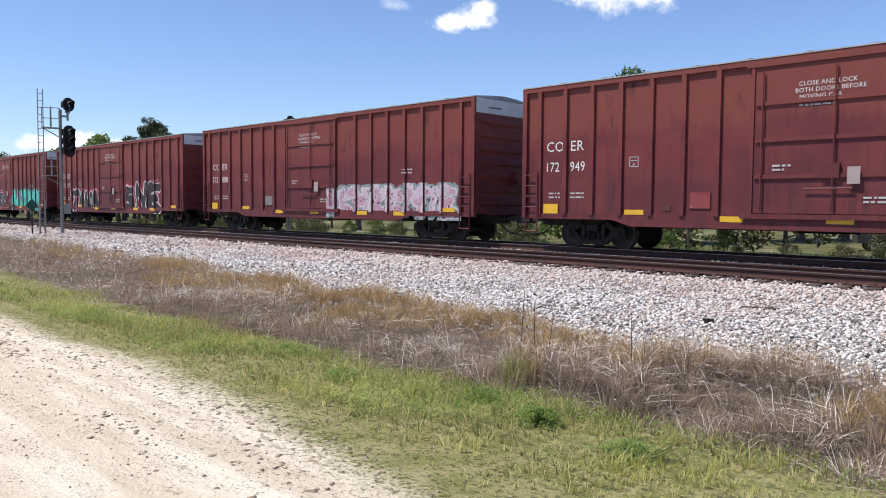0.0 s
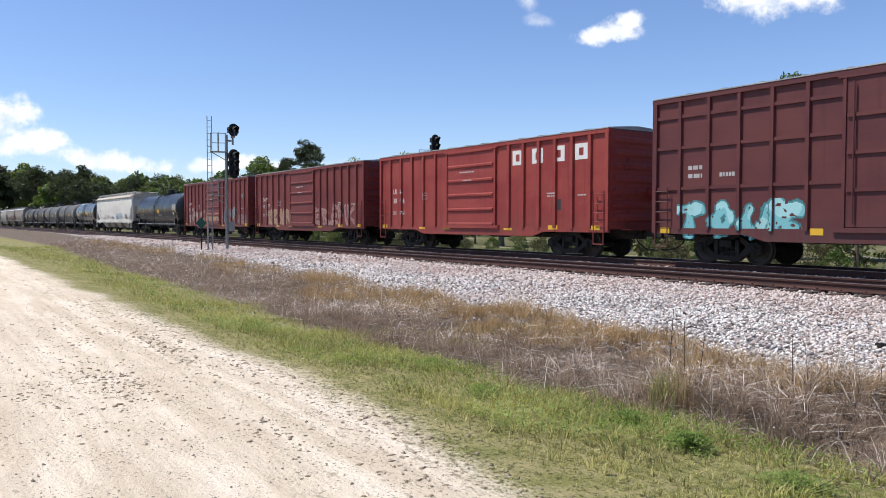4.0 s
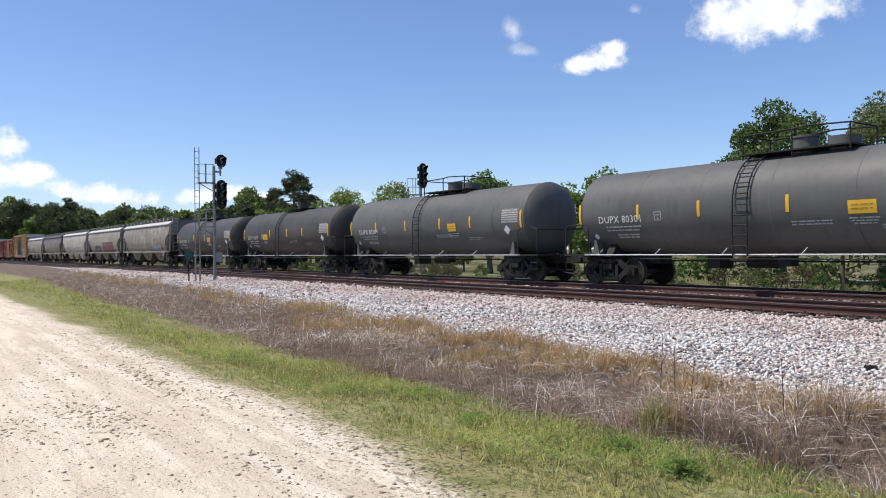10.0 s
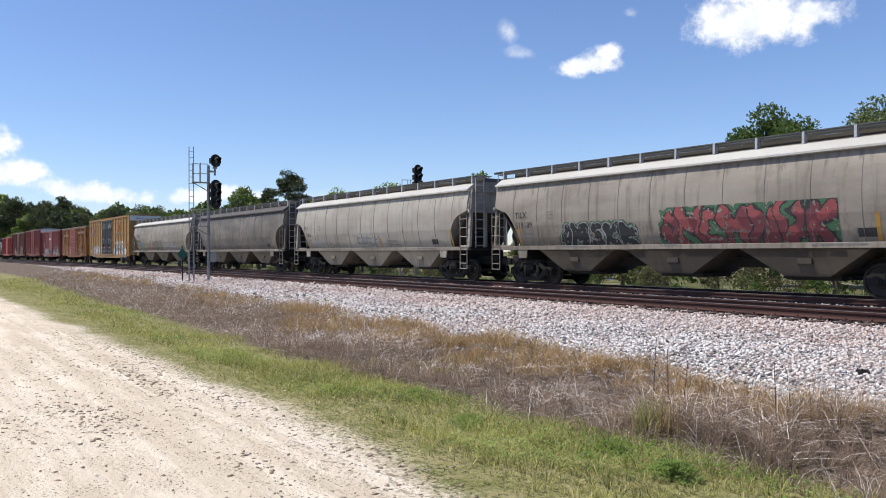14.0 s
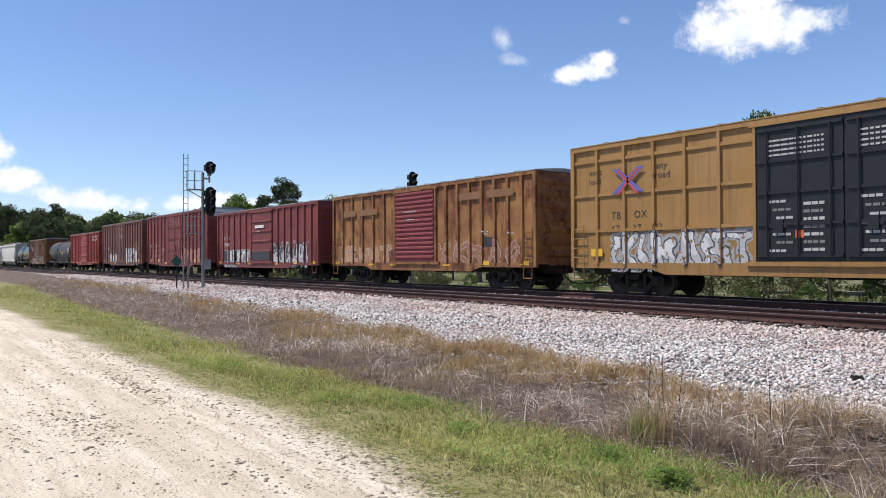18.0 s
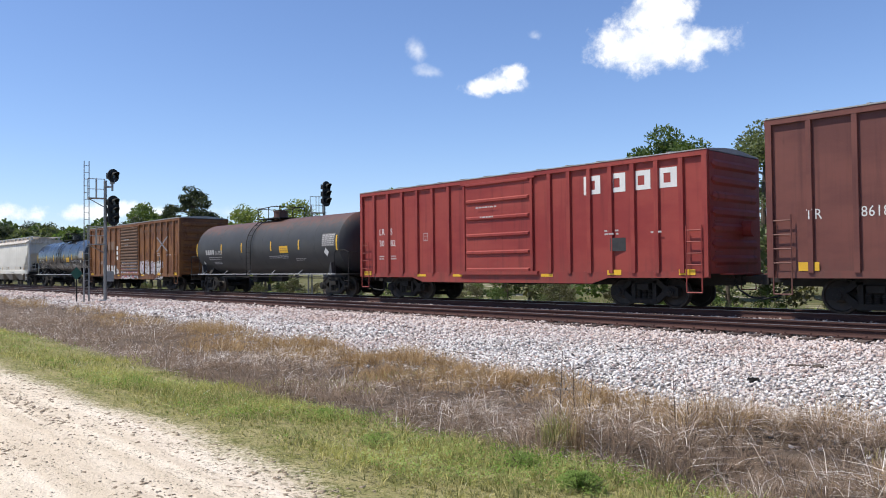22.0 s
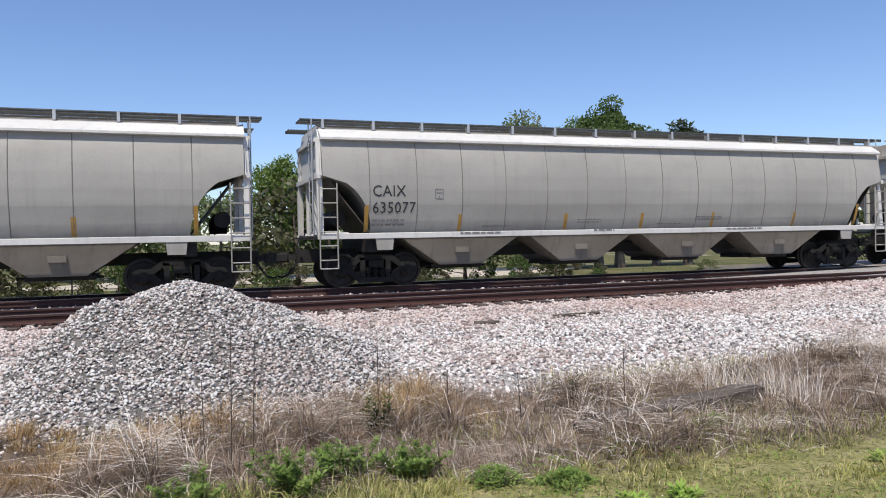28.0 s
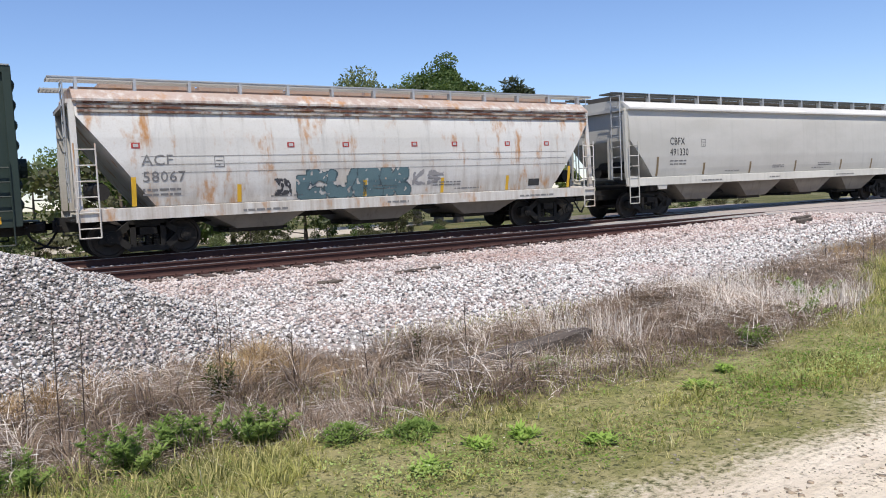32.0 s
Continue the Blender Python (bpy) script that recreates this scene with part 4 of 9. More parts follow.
        for k in range(4):
            part("grab_iron", rung_mesh(0.45, em), None, end, at=pose(x + s * 0.12, -half + 0.1, 1.2 + 0.42 * k, 0, 0, 90))
        part("end_step", Mesh().box(min(x, x + s * 0.4), max(x, x + s * 0.4), -0.9, 0.9, z0 - 0.04, z0 + 0.0), em, car)
        part("brake_wheel", Mesh().tube((x + s * 0.02, 0.55, 2.3), (x + s * 0.32, 0.55, 2.3), 0.24, 14), em, car)
    # side ladders
    for s in (-1, 1):
        for a in (0.16, length - 0.62):
            side_ladder(car, a, a + 0.46, s * (half + 0.12), z0 + 0.05, ladder_top, 4, paint, 0.5)
    # roof: a low ridge with cross seams
    ro = Mesh()
    h = 0.16 if arched else 0.1
    ro.prism_x([(-half - 0.1, top + 0.004), (half + 0.1, top + 0.004), (half + 0.1, top + 0.035), (0.6, top + h * 0.8), (0, top + h), (-0.6, top + h * 0.8), (-half - 0.1, top + 0.035)], 0.0, length)
    rf = part("roof", ro, M[roof] if roof in M else roof, car, "weathered metal roof")
    seam = Mesh().prism_x([(-half - 0.02, top + 0.01), (-half - 0.02, top + 0.075), (-0.6, top + h * 0.8 + 0.05), (0, top + h + 0.05), (0.6, top + h * 0.8 + 0.05), (half + 0.02, top + 0.075), (half + 0.02, top + 0.01)], -0.04, 0.04)
    sm = seam.mesh("roof_seam", M[roof] if roof in M else roof)
    for k in range(1, 13):
        part("roof_seam", sm, None, rf, at=pose(length * k / 13, 0, 0))
    # underframe
    uf = Mesh().box(-0.05, length + 0.05, -0.2, 0.2, 0.66, 1.0)
    for k in range(1, 9):
        uf.box(length * k / 9 - 0.05, length * k / 9 + 0.05, -half + 0.1, half - 0.1, 0.85, 1.02)
    uf.tube((length * 0.42, 0.5, 0.78), (length * 0.5, 0.5, 0.78), 0.18, 12)
    part("underframe", uf, M["steel_dark"], car)
    for x in (2.35, length - 2.35):
        bogie(car, x)
    couplers(car, length)
    skin = box_skin(ribs, half, 0.08, rib_w + 0.015, (z0, top), (d0, d1, 0.06))
    brk = [r + e for r in ribs for e in (-rib_w - 0.015, rib_w + 0.015)] + [d0, d1]
    return car, skin, brk, ribs


def trough(x0, x1, y, dy, z, h):
    """A pressed horizontal ridge on a door."""
    vs = [(x0, y, z - h), (x1, y, z - h), (x1 - 0.04, y + dy, z - h * 0.45), (x0 + 0.04, y + dy, z - h * 0.45),
          (x1 - 0.04, y + dy, z + h * 0.45), (x0 + 0.04, y + dy, z + h * 0.45), (x1, y, z + h), (x0, y, z + h)]
    return vs, [(0, 1, 2, 3), (3, 2, 4, 5), (5, 4, 6, 7), (0, 3, 5, 7), (1, 6, 4, 2)]


# ---- tank cars ----
def tank_car(name, label, length, rad, cz, paint, tape=M["yellow_tape"], tapes=(), dome="manway", ladder_x=None, rail_mat="steel_dark", platform=1.6, saddle=True, lagged=False, pale=False):
    """A tank car whose barrel reaches from 0 to length."""
    car = thing(name, label, "tank car", group="cars of the freight train")
    n = 40
    head = 0.42
    prof = [(0.0, 0.02), (0.02, 0.30), (0.10, 0.62), (0.22, 0.84), (0.34, 0.95), (head, 1.0)]
    rings = []
    xs = [(d, k) for d, k in prof] + [(length - d, k) for d, k in reversed(prof)]
    for x, k in xs:
        rings.append([(x, -rad * k * math.cos(2 * math.pi * i / n), cz + rad * k * math.sin(2 * math.pi * i / n)) for i in range(n)])
    b = Mesh().loft(rings).mesh("barrel", paint)
    smooth_by_angle(b, 35)
    part("barrel", b, paint, car, "cylindrical tank shell")
    # weld rings
    k = 0
    for x in (length * 0.2, length * 0.36, length * 0.52, length * 0.68, length * 0.84, head + 0.02, length - head - 0.02):
        r = Mesh()
        rg = lambda x, rr: [(x, -rr * math.cos(2 * math.pi * i / n), cz + rr * math.sin(2 * math.pi * i / n)) for i in range(n)]
        r.loft([rg(x - 0.02, rad + 0.001), rg(x - 0.012, rad + 0.008), rg(x + 0.012, rad + 0.008), rg(x + 0.02, rad + 0.001)], caps=False)
        me = r.mesh("weld_seam", paint)
        smooth_by_angle(me, 60)
        part("weld_seam", me, paint, car)

    def skin(x, z):
        d = max(-1.0, min(1.0, (z - cz) / rad))
        return -rad * math.sqrt(max(0.0, 1 - d * d)) - 0.004

    # end sills, decks and hand rails
    for x, s in ((0.0, -1), (length, 1)):
        sill = Mesh().box(min(x - s * 2.9, x + s * 0.45), max(x - s * 2.9, x + s * 0.45), -0.32, 0.32, 0.72, 1.06)
        sill.prism_x([(-1.2, 0.98), (1.2, 0.98), (0.9, 1.5), (0.5, 1.2), (-0.5, 1.2), (-0.9, 1.5)], x - s * 1.6, x - s * 1.3)
        part("stub_sill", sill, M["steel_dark"], car)
        dk = Mesh().box(min(x - s * 0.9, x + s * 0.4), max(x - s * 0.9, x + s * 0.4), -1.48, 1.48, 1.0, 1.05)
        deck = part("end_deck", dk, M["steel_dark"], car)
        hr = Mesh()
        for y in (-1.44, 1.44):
            hr.path([(x - s * 0.75, y, 1.05), (x - s * 0.75, y, 1.95), (x - s * 0.6, y, 2.08), (x + s * 0.1, y, 2.08)], 0.02, 6)
            hr.path([(x + s * 0.34, y, 1.05), (x + s * 0.34, y, 2.0), (x + s * 0.1, y, 2.08)], 0.02, 6)
            for dx in (0.0, 0.34):
                hr.tube((x + s * dx, y, 1.0), (x + s * dx, y, 0.5), 0.016, 5)
            for z in (0.5, 0.75):
                hr.tube((x, y, z), (x + s * 0.34, y, z), 0.016, 5)
        hr.path([(x + s * 0.34, -1.44, 2.0), (x + s * 0.34, 1.44, 2.0)], 0.018, 6)
        part("hand_rail", hr, M["galv"] if pale else M["steel_dark"], deck)
        for y in (-1, 1):
            fin = Mesh().prism_y([(x - s * 0.95, 1.02), (x - s * 1.02, 1.55), (x - s * 1.1, 1.55), (x - s * 1.25, 1.02)], y * 1.2, y * 1.42)
            part("jack_bracket", fin, paint, car)
        ph = Mesh()
        c, q = ((x - 1.45, 2.03), 0.19) if s > 0 else ((0.95, 1.66), 0.11)
        ph.add([(c[0] - q, skin(0, c[1]) - 0.01, c[1]), (c[0], skin(0, c[1] - q) - 0.03, c[1] - q), (c[0] + q, skin(0, c[1]) - 0.01, c[1]), (c[0], skin(0, c[1] + q) - 0.01, c[1] + q)], [(0, 1, 2, 3)])
        part("placard", ph, M["white_paint"], car, "white diamond placard")
    # side running rail
    for s in (-1, 1):
        r = Mesh().tube((0.6, s * 1.47, 1.03), (length - 0.6, s * 1.47, 1.03), 0.022, 6)
        for k in range(6):
            x = 1.2 + (length - 2.4) * k / 5
            r.tube((x, s * 1.47, 1.03), (x + 0.05, s * (1.25), 1.22), 0.015, 5)
        part("side_rail", r, M["galv"], car)
    # dome platform, ladder and hand rails on top
    px = length * 0.5 if ladder_x is None else ladder_x
    tz = cz + rad
    pl = Mesh().box(px - 0.2, px + platform, -0.75, 0.75, tz + 0.03, tz + 0.07)
    part("top_platform", pl, M["steel_dark"], car)
    fit = Mesh().tube((px + platform * 0.45, 0, tz - 0.1), (px + platform * 0.45, 0, tz + 0.42), 0.36, 18)
    fit.tube((px + platform * 0.45, 0, tz + 0.42), (px + platform * 0.45, 0, tz + 0.47), 0.4, 18)
    if dome == "wide":
        fit.tube((px + platform * 0.8, 0.1, tz - 0.1), (px + platform * 0.8, 0.1, tz + 0.36), 0.42, 18)
    part("manway", fit, paint, car, "manway housing", smooth=40)
    top_rails = []
    for y in (-0.72, 0.72):
        top_rails.append(part("safety_rail", Mesh().path([(px - 0.15, y, tz + 0.6), (px + platform * 0.45, y, tz + 0.62), (px + platform * 0.6, y, tz + 0.66), (px + platform - 0.05, y, tz + 0.6)], 0.024, 6), M[rail_mat], car))
        for x in (px - 0.15, px + platform * 0.45, px + platform - 0.05):
            part("rail_post", Mesh().tube((x, y, tz - 0.1), (x, y, tz + 0.62), 0.024, 6), M[rail_mat], top_rails[-1])
    for x in (px - 0.15, px + platform - 0.05):
        part("end_rail", Mesh().tube((x, -0.72, tz + 0.6), (x, 0.72, tz + 0.6), 0.022, 6), M[rail_mat], car)
    for s in (-1, 1):
        ld = Mesh()
        arc = [(math.radians(a)) for a in range(0, 75, 12)]
        for x in (px, px + 0.46):
            pts = [(x, s * (rad + 0.09), 1.0)] + [(x, s * (rad + 0.09) * math.cos(a), cz + (rad + 0.09) * math.sin(a)) for a in arc]
            ld.path(pts, 0.022, 6)
        for k in range(5):
            z = 1.0 + (cz - 1.0) * k / 5
            ld.tube((px, s * (rad + 0.09), z), (px + 0.46, s * (rad + 0.09), z), 0.018, 5)
        for a in arc:
            ld.tube((px, s * (rad + 0.09) * math.cos(a), cz + (rad + 0.09) * math.sin(a)), (px + 0.46, s * (rad + 0.09) * math.cos(a), cz + (rad + 0.09) * math.sin(a)), 0.018, 5)
        ld.box(px - 0.05, px + 0.5, min(s * 1.2, s * 1.6), max(s * 1.2, s * 1.6), 0.86, 0.9)
        part("ladder", ld, M["steel_dark"], car)
    # brake rigging under the barrel
    br = Mesh().tube((length * 0.40, 0.3, 0.78), (length * 0.47, 0.3, 0.78), 0.17, 12).tube((2.5, 0.1, 0.82), (length - 2.5, 0.1, 0.82), 0.025, 5)
    br.tube((2.5, -0.9, 0.9), (length - 2.5, -0.9, 0.9), 0.018, 5)
    br.box(length * 0.5 - 0.2, length * 0.5 + 0.2, -0.2, 0.2, cz - rad - 0.35, cz - rad + 0.1)
    br.box(length * 0.33, length * 0.36, -0.35, 0.35, 0.6, 1.1)
    part("brake_rigging", br, M["steel_dark"], car)
    for x, z0, z1, w in tapes:
        patch(car, "reflective_tape", x - w, x + w, z0, z1, tape, skin, n=5)
    for x in (1.3, length - 1.3):
        bogie(car, x)
    couplers(car, length, 1.1)
    return car, skin


# ---- covered hoppers ----
def hopper(name, label, length, paint, prof, bays, cut=(1.4, 2.9), sill=(1.27, 1.45), seams=(), tapes=(), tape="dull_tape", posts=1.35, round_cut=True, sill_mat=None, walk_z=0.22, seam_w=0.012):
    """A covered hopper. prof: half width at each height; bays: middles of the discharge gates."""
    car = thing(name, label, "hopper car", group="cars of the freight train")
    zs, ws = zip(*prof)
    half_at = lambda z: float(np.interp(z, zs, ws))
    cx, ctop = cut
    sw = max(ws) - 0.07

    def inset(z):
        if z >= ctop:
            return 0.25
        f = (ctop - z) / (ctop - zs[0])
        return 0.25 + (cx - 0.25) * (math.sqrt(max(0.0, 1 - (1 - f) ** 2)) if round_cut else f)

    levels = sorted(set(list(zs) + list(np.linspace(zs[0], ctop, 9)) + [ctop + 0.01]))
    rings = []
    for z in levels:
        a, w = inset(z), half_at(z)
        k = 10
        xs = [a + (length - 2 * a) * i / k for i in range(k + 1)]
        rings.append([(x, -w, z) for x in xs] + [(x, w, z) for x in reversed(xs)])
    me = Mesh().loft(rings).mesh("body", paint)
    smooth_by_angle(me, 24)
    part("body", me, paint, car, "smooth curved steel sides")
    top = zs[-1]
    skin = lambda x, z: -half_at(z) - 0.003
    ez = [z for z in zs if z > top - 0.45][0]
    for x in seams:
        pts = [(z, half_at(z)) for z in levels if z <= ez + 0.02 and inset(z) < min(x, length - x)]
        if len(pts) < 2:
            continue
        for s in (-1, 1):
            m = Mesh()
            for (z0, w0), (z1, w1) in zip(pts, pts[1:]):
                m.add([(x - seam_w, s * (w0 + 0.001), z0), (x - seam_w * 0.4, s * (w0 + 0.012), z0), (x + seam_w * 0.4, s * (w0 + 0.012), z0), (x + seam_w, s * (w0 + 0.001), z0),
                       (x - seam_w, s * (w1 + 0.001), z1), (x - seam_w * 0.4, s * (w1 + 0.012), z1), (x + seam_w * 0.4, s * (w1 + 0.012), z1), (x + seam_w, s * (w1 + 0.001), z1)],
                      [(0, 1, 5, 4), (1, 2, 6, 5), (2, 3, 7, 6)])
            part("panel_seam", m, M["seam"], car)
    # eave and side sill
    for s in (-1, 1):
        w = half_at(ez)
        lip = 0.10 if paint == GREY["acf"] else 0.15
        part("roof_eave", Mesh().prism_x([(s * (w - 0.02), ez - 0.03), (s * (w + lip), ez - 0.01), (s * (w + lip), ez + 0.045), (s * (w - 0.2), ez + 0.29), (s * (w - 0.24), ez + 0.25)], 0.22, length - 0.22), GREY["light"] if paint in (GREY["dirty"], GREY["stained"]) else GREY["sill"] if paint in (GREY["caix"], GREY["light"]) else paint, car, "bright sloping roof edge")
        sl = Mesh().prism_x([(s * (sw - 0.04), sill[0]), (s * (sw + 0.09), sill[0]), (s * (sw + 0.09), sill[1]), (s * (sw - 0.02), sill[1] + 0.015)], 0.1, length - 0.1)
        part("side_sill", sl, sill_mat or paint, car, "pale side sill")
    # end frames, posts, ladders and platforms; slope sheets have their shade painted in
    for x, d in ((0.0, 1), (length, -1)):
        ef = Mesh()
        w = half_at(top - 0.4) - 0.04
        for s in (-1, 1):
            ef.hull([(x + d * 0.12, s * (sw + 0.02), sill[1]), (x + d * 0.26, s * (sw + 0.02), sill[1]), (x + d * 0.26, s * (sw - 0.1), sill[1]), (x + d * 0.12, s * (sw - 0.1), sill[1])],
                    [(x + d * 0.12, s * (w + 0.02), ez), (x + d * 0.26, s * (w + 0.02), ez), (x + d * 0.26, s * (w - 0.1), ez), (x + d * 0.12, s * (w - 0.1), ez)])
            ef.tube((x + d * 0.3, s * (sw - 0.12), sill[1]), (x + d * 0.95, s * (sw - 0.2), sill[1]), 0.05, 5)
            ef.hull([(x + d * 0.2, s * 0.5, sill[1]), (x + d * 0.32, s * 0.5, sill[1]), (x + d * 0.32, s * 0.62, sill[1]), (x + d * 0.2, s * 0.62, sill[1])],
                    [(x + d * 0.2, s * 0.5, ctop + 0.1), (x + d * 0.32, s * 0.5, ctop + 0.1), (x + d * 0.32, s * 0.62, ctop + 0.1), (x + d * 0.2, s * 0.62, ctop + 0.1)])
        ef.box(min(x + d * 0.08, x + d * 0.3), max(x + d * 0.08, x + d * 0.3), -w, w, ez - 0.06, ez + 0.04)
        part("end_frame", ef, GREY["sill"] if paint == GREY["caix"] else paint, car)
        if round_cut:       # the upright end sheet above the sloping one
            we = half_at(ctop) - 0.03
            sheet = Mesh().prism_x([(-we, ctop), (we, ctop), (w, ez), (w - 0.3, top - 0.05), (0.3 - w, top - 0.05), (-w, ez)], x + d * 0.20, x + d * 0.235)
            part("end_sheet", sheet, GREY["sill"] if paint == GREY["caix"] else paint, car, "upright end sheet of pale paint")
            part("end_beam", Mesh().box(min(x + d * 0.1, x + d * 0.2), max(x + d * 0.1, x + d * 0.2), -we, we, ctop - 0.07, ctop + 0.05), GREY["sill"] if paint == GREY["caix"] else paint, car)
        pf = Mesh().box(min(x, x + d * 0.9), max(x, x + d * 0.9), -sw, sw, sill[0] + 0.02, sill[0] + 0.07)
        pf.box(min(x - d * 0.2, x + d * 2.4), max(x - d * 0.2, x + d * 2.4), -0.25, 0.25, 0.7, 1.05)
        pf.box(min(x + d * 1.4, x + d * 1.75), max(x + d * 1.4, x + d * 1.75), -sw + 0.1, sw - 0.1, 0.95, sill[0] + 0.1)
        pf.tube((x + d * 0.55, 0.4, 1.7), (x + d * 1.0, 0.4, 1.7), 0.2, 12)
        part("end_platform", pf, M["steel_dark"], car)
        slope = Mesh().hull([(x + d * cx, -sw + 0.16, zs[0]), (x + d * (cx + 0.04), -sw + 0.16, zs[0]), (x + d * (cx + 0.04), sw - 0.16, zs[0]), (x + d * cx, sw - 0.16, zs[0])],
                            [(x + d * 0.34, -sw + 0.16, ctop), (x + d * 0.38, -sw + 0.16, ctop), (x + d * 0.38, sw - 0.16, ctop), (x + d * 0.34, sw - 0.16, ctop)])
        # dark paint carries the deep shade of the end recess
        part("slope_sheet", slope, GREY["soot"] if round_cut else GREY["bay"], car, "sloping end sheet painted dark with grime and shade")
        part("brake_reservoir", Mesh().tube((x + d * 0.75, -0.95, sill[1] + 0.42), (x + d * 0.75, 0.35, sill[1] + 0.42), 0.21, 12), M["steel_dark"], car)
        for s in (-1, 1):
            web = Mesh().prism_y([(x + d * 1.62, sill[0]), (x + d * 2.12, sill[0]), (x + d * 2.08, 1.0), (x + d * 1.66, 1.0)], s * (sw + 0.03), s * (sw + 0.07))
            part("bolster_plate", web, paint, car)
            side_ladder(car, x + d * 0.14, x + d * 0.6, s * (sw + 0.12), 0.55, 2.75, 6, paint)
        lad = part("end_ladder", Mesh().path([(x + d * 0.05, -w + 0.12, 1.4), (x + d * 0.05, -w + 0.12, top + 0.1), (x + d * 0.05, -w + 0.56, top + 0.1), (x + d * 0.05, -w + 0.56, 1.4)], 0.02, 5), M["galv"], car)
        for k in range(8):
            part("rung", rung_mesh(0.44, M["galv"]), None, lad, at=pose(x + d * 0.05, -w + 0.12, 1.5 + 0.36 * k, 0, 0, 90))
    # discharge bays
    for i, c in enumerate(bays):
        lo, hi = (bays[i - 1] + c) / 2 if i else c - 1.95, (c + bays[i + 1]) / 2 if i + 1 < len(bays) else c + 1.95
        bw = half_at(zs[0]) - 0.03
        m = Mesh().hull([(lo + 0.02, -bw, zs[0] + 0.02), (hi - 0.02, -bw, zs[0] + 0.02), (hi - 0.02, bw, zs[0] + 0.02), (lo + 0.02, bw, zs[0] + 0.02)],
                        [(c - 0.62, -1.1, 0.55), (c + 0.62, -1.1, 0.55), (c + 0.62, 1.1, 0.55), (c - 0.62, 1.1, 0.55)])
        if round_cut:
            for q in (-1, 1):
                yq = (bw + 1.1) / 2
                m.prism_y([(c - 0.2, 0.88), (c + 0.2, 0.88), (c + 0.2, 1.04), (c - 0.2, 1.04)], q * (yq - 0.05), q * (yq + 0.05))
        # bays take the dark paint, grime with underside shade in it
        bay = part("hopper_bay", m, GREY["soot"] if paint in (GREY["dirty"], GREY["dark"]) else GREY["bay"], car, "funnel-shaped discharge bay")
        g = Mesh().box(c - 0.75, c + 0.75, -0.75, 0.75, 0.44, 0.56).tube((c - 0.95, -0.55, 0.5), (c + 0.95, -0.55, 0.5), 0.035, 6)
        g.tube((c - 0.1, -0.62, 0.6), (c - 0.1, -1.05, 0.6), 0.03, 6)
        part("outlet_gate", g, M["steel_dark"], bay)
    part("centre_sill", Mesh().box(0.1, length - 0.1, -0.18, 0.18, 0.75, 1.05), M["steel_dark"], car)
    # roof walkway on brackets, hatches
    wz = top + walk_z
    pale_roof = zs[0] < 1.39
    roof_mat, walk_mat = (paint, GREY["light"]) if pale_roof else (GREY["dark"], M["grating"])
    for s in (-1, 1):
        wk = Mesh()
        y0, y1 = s * 0.62, s * 1.16
        for q in range(5):
            yq = y0 + (y1 - y0) * q / 4
            wk.box(-0.25, length + 0.25, yq - 0.004, yq + 0.004, wz - 0.035, wz)
        for q in range(int((length + 0.5) / 0.085)):
            xq = -0.25 + 0.085 * q
            wk.box(xq, xq + 0.02, min(y0, y1), max(y0, y1) , wz - 0.012, wz + 0.012)
        wk.box(-0.25, length + 0.25, min(y1, y1 + s * 0.03), max(y1, y1 + s * 0.03), wz - 0.05, wz + 0.015)
        part("roof_walkway", wk, walk_mat, car, "steel grating walkway")
        part("walkway_edge", Mesh().box(-0.25, length + 0.25, min(y1 + s * 0.03, y1 + s * 0.045), max(y1 + s * 0.03, y1 + s * 0.045), wz + 0.005, wz + 0.035), M["galv"] if pale_roof else M["grating"], car)
        bk = Mesh().hull([(-0.035, y1 - s * 0.1, top - 0.12), (0.035, y1 - s * 0.1, top - 0.12), (0.035, y1 + s * 0.06, top - 0.12), (-0.035, y1 + s * 0.06, top - 0.12)],
                         [(-0.035, y1 - s * 0.1, wz + 0.03), (0.035, y1 - s * 0.1, wz + 0.03), (0.035, y1 + s * 0.05, wz + 0.03), (-0.035, y1 + s * 0.05, wz + 0.03)]).mesh("bracket", M["galv"])
        k = max(4, int(length / posts))
        for i in range(k + 1):
            part("bracket", bk, None, car, at=pose(0.35 + (length - 0.7) * i / k, 0, 0))
    part("hatch_coaming", Mesh().box(0.3, length - 0.3, -0.56, 0.56, top - 0.03, wz - (0.11 if pale_roof else 0.03)), roof_mat, car)
    for i in range(6):
        a = 0.9 + (length - 1.8) * i / 6
        part("roof_hatch", Mesh().box(a + 0.05, a + (length - 1.8) / 6 - 0.05, -0.5, 0.5, wz - 0.12, wz - (0.0 if pale_roof else 0.03)), roof_mat, car)
    for x, z0, z1 in tapes:
        patch(car, "reflective_tape", x - 0.055, x + 0.055, z0, z1, M[tape], skin, n=4)
    for x in (1.75, length - 1.75):
        bogie(car, x)
    couplers(car, length, 0.68)
    return car, skin


# ---- the train, from its head to its tail: each car and where its rear end stands at the start ----
TRAIN = []
SPEED = 20.0
W, DW, BK, GY = M["white_paint"], M["dim_white"], M["black_paint"], M["grey_paint"]
WHITE, BLACK, TEAL, SILVER = (0.62, 0.62, 0.62), (0.02, 0.02, 0.022), (0.06, 0.42, 0.36), (0.42, 0.42, 0.43)


def put(car, rear):
    TRAIN.append((car, rear))
    car.matrix_basis = pose(rear, FAR_Y, RAIL)


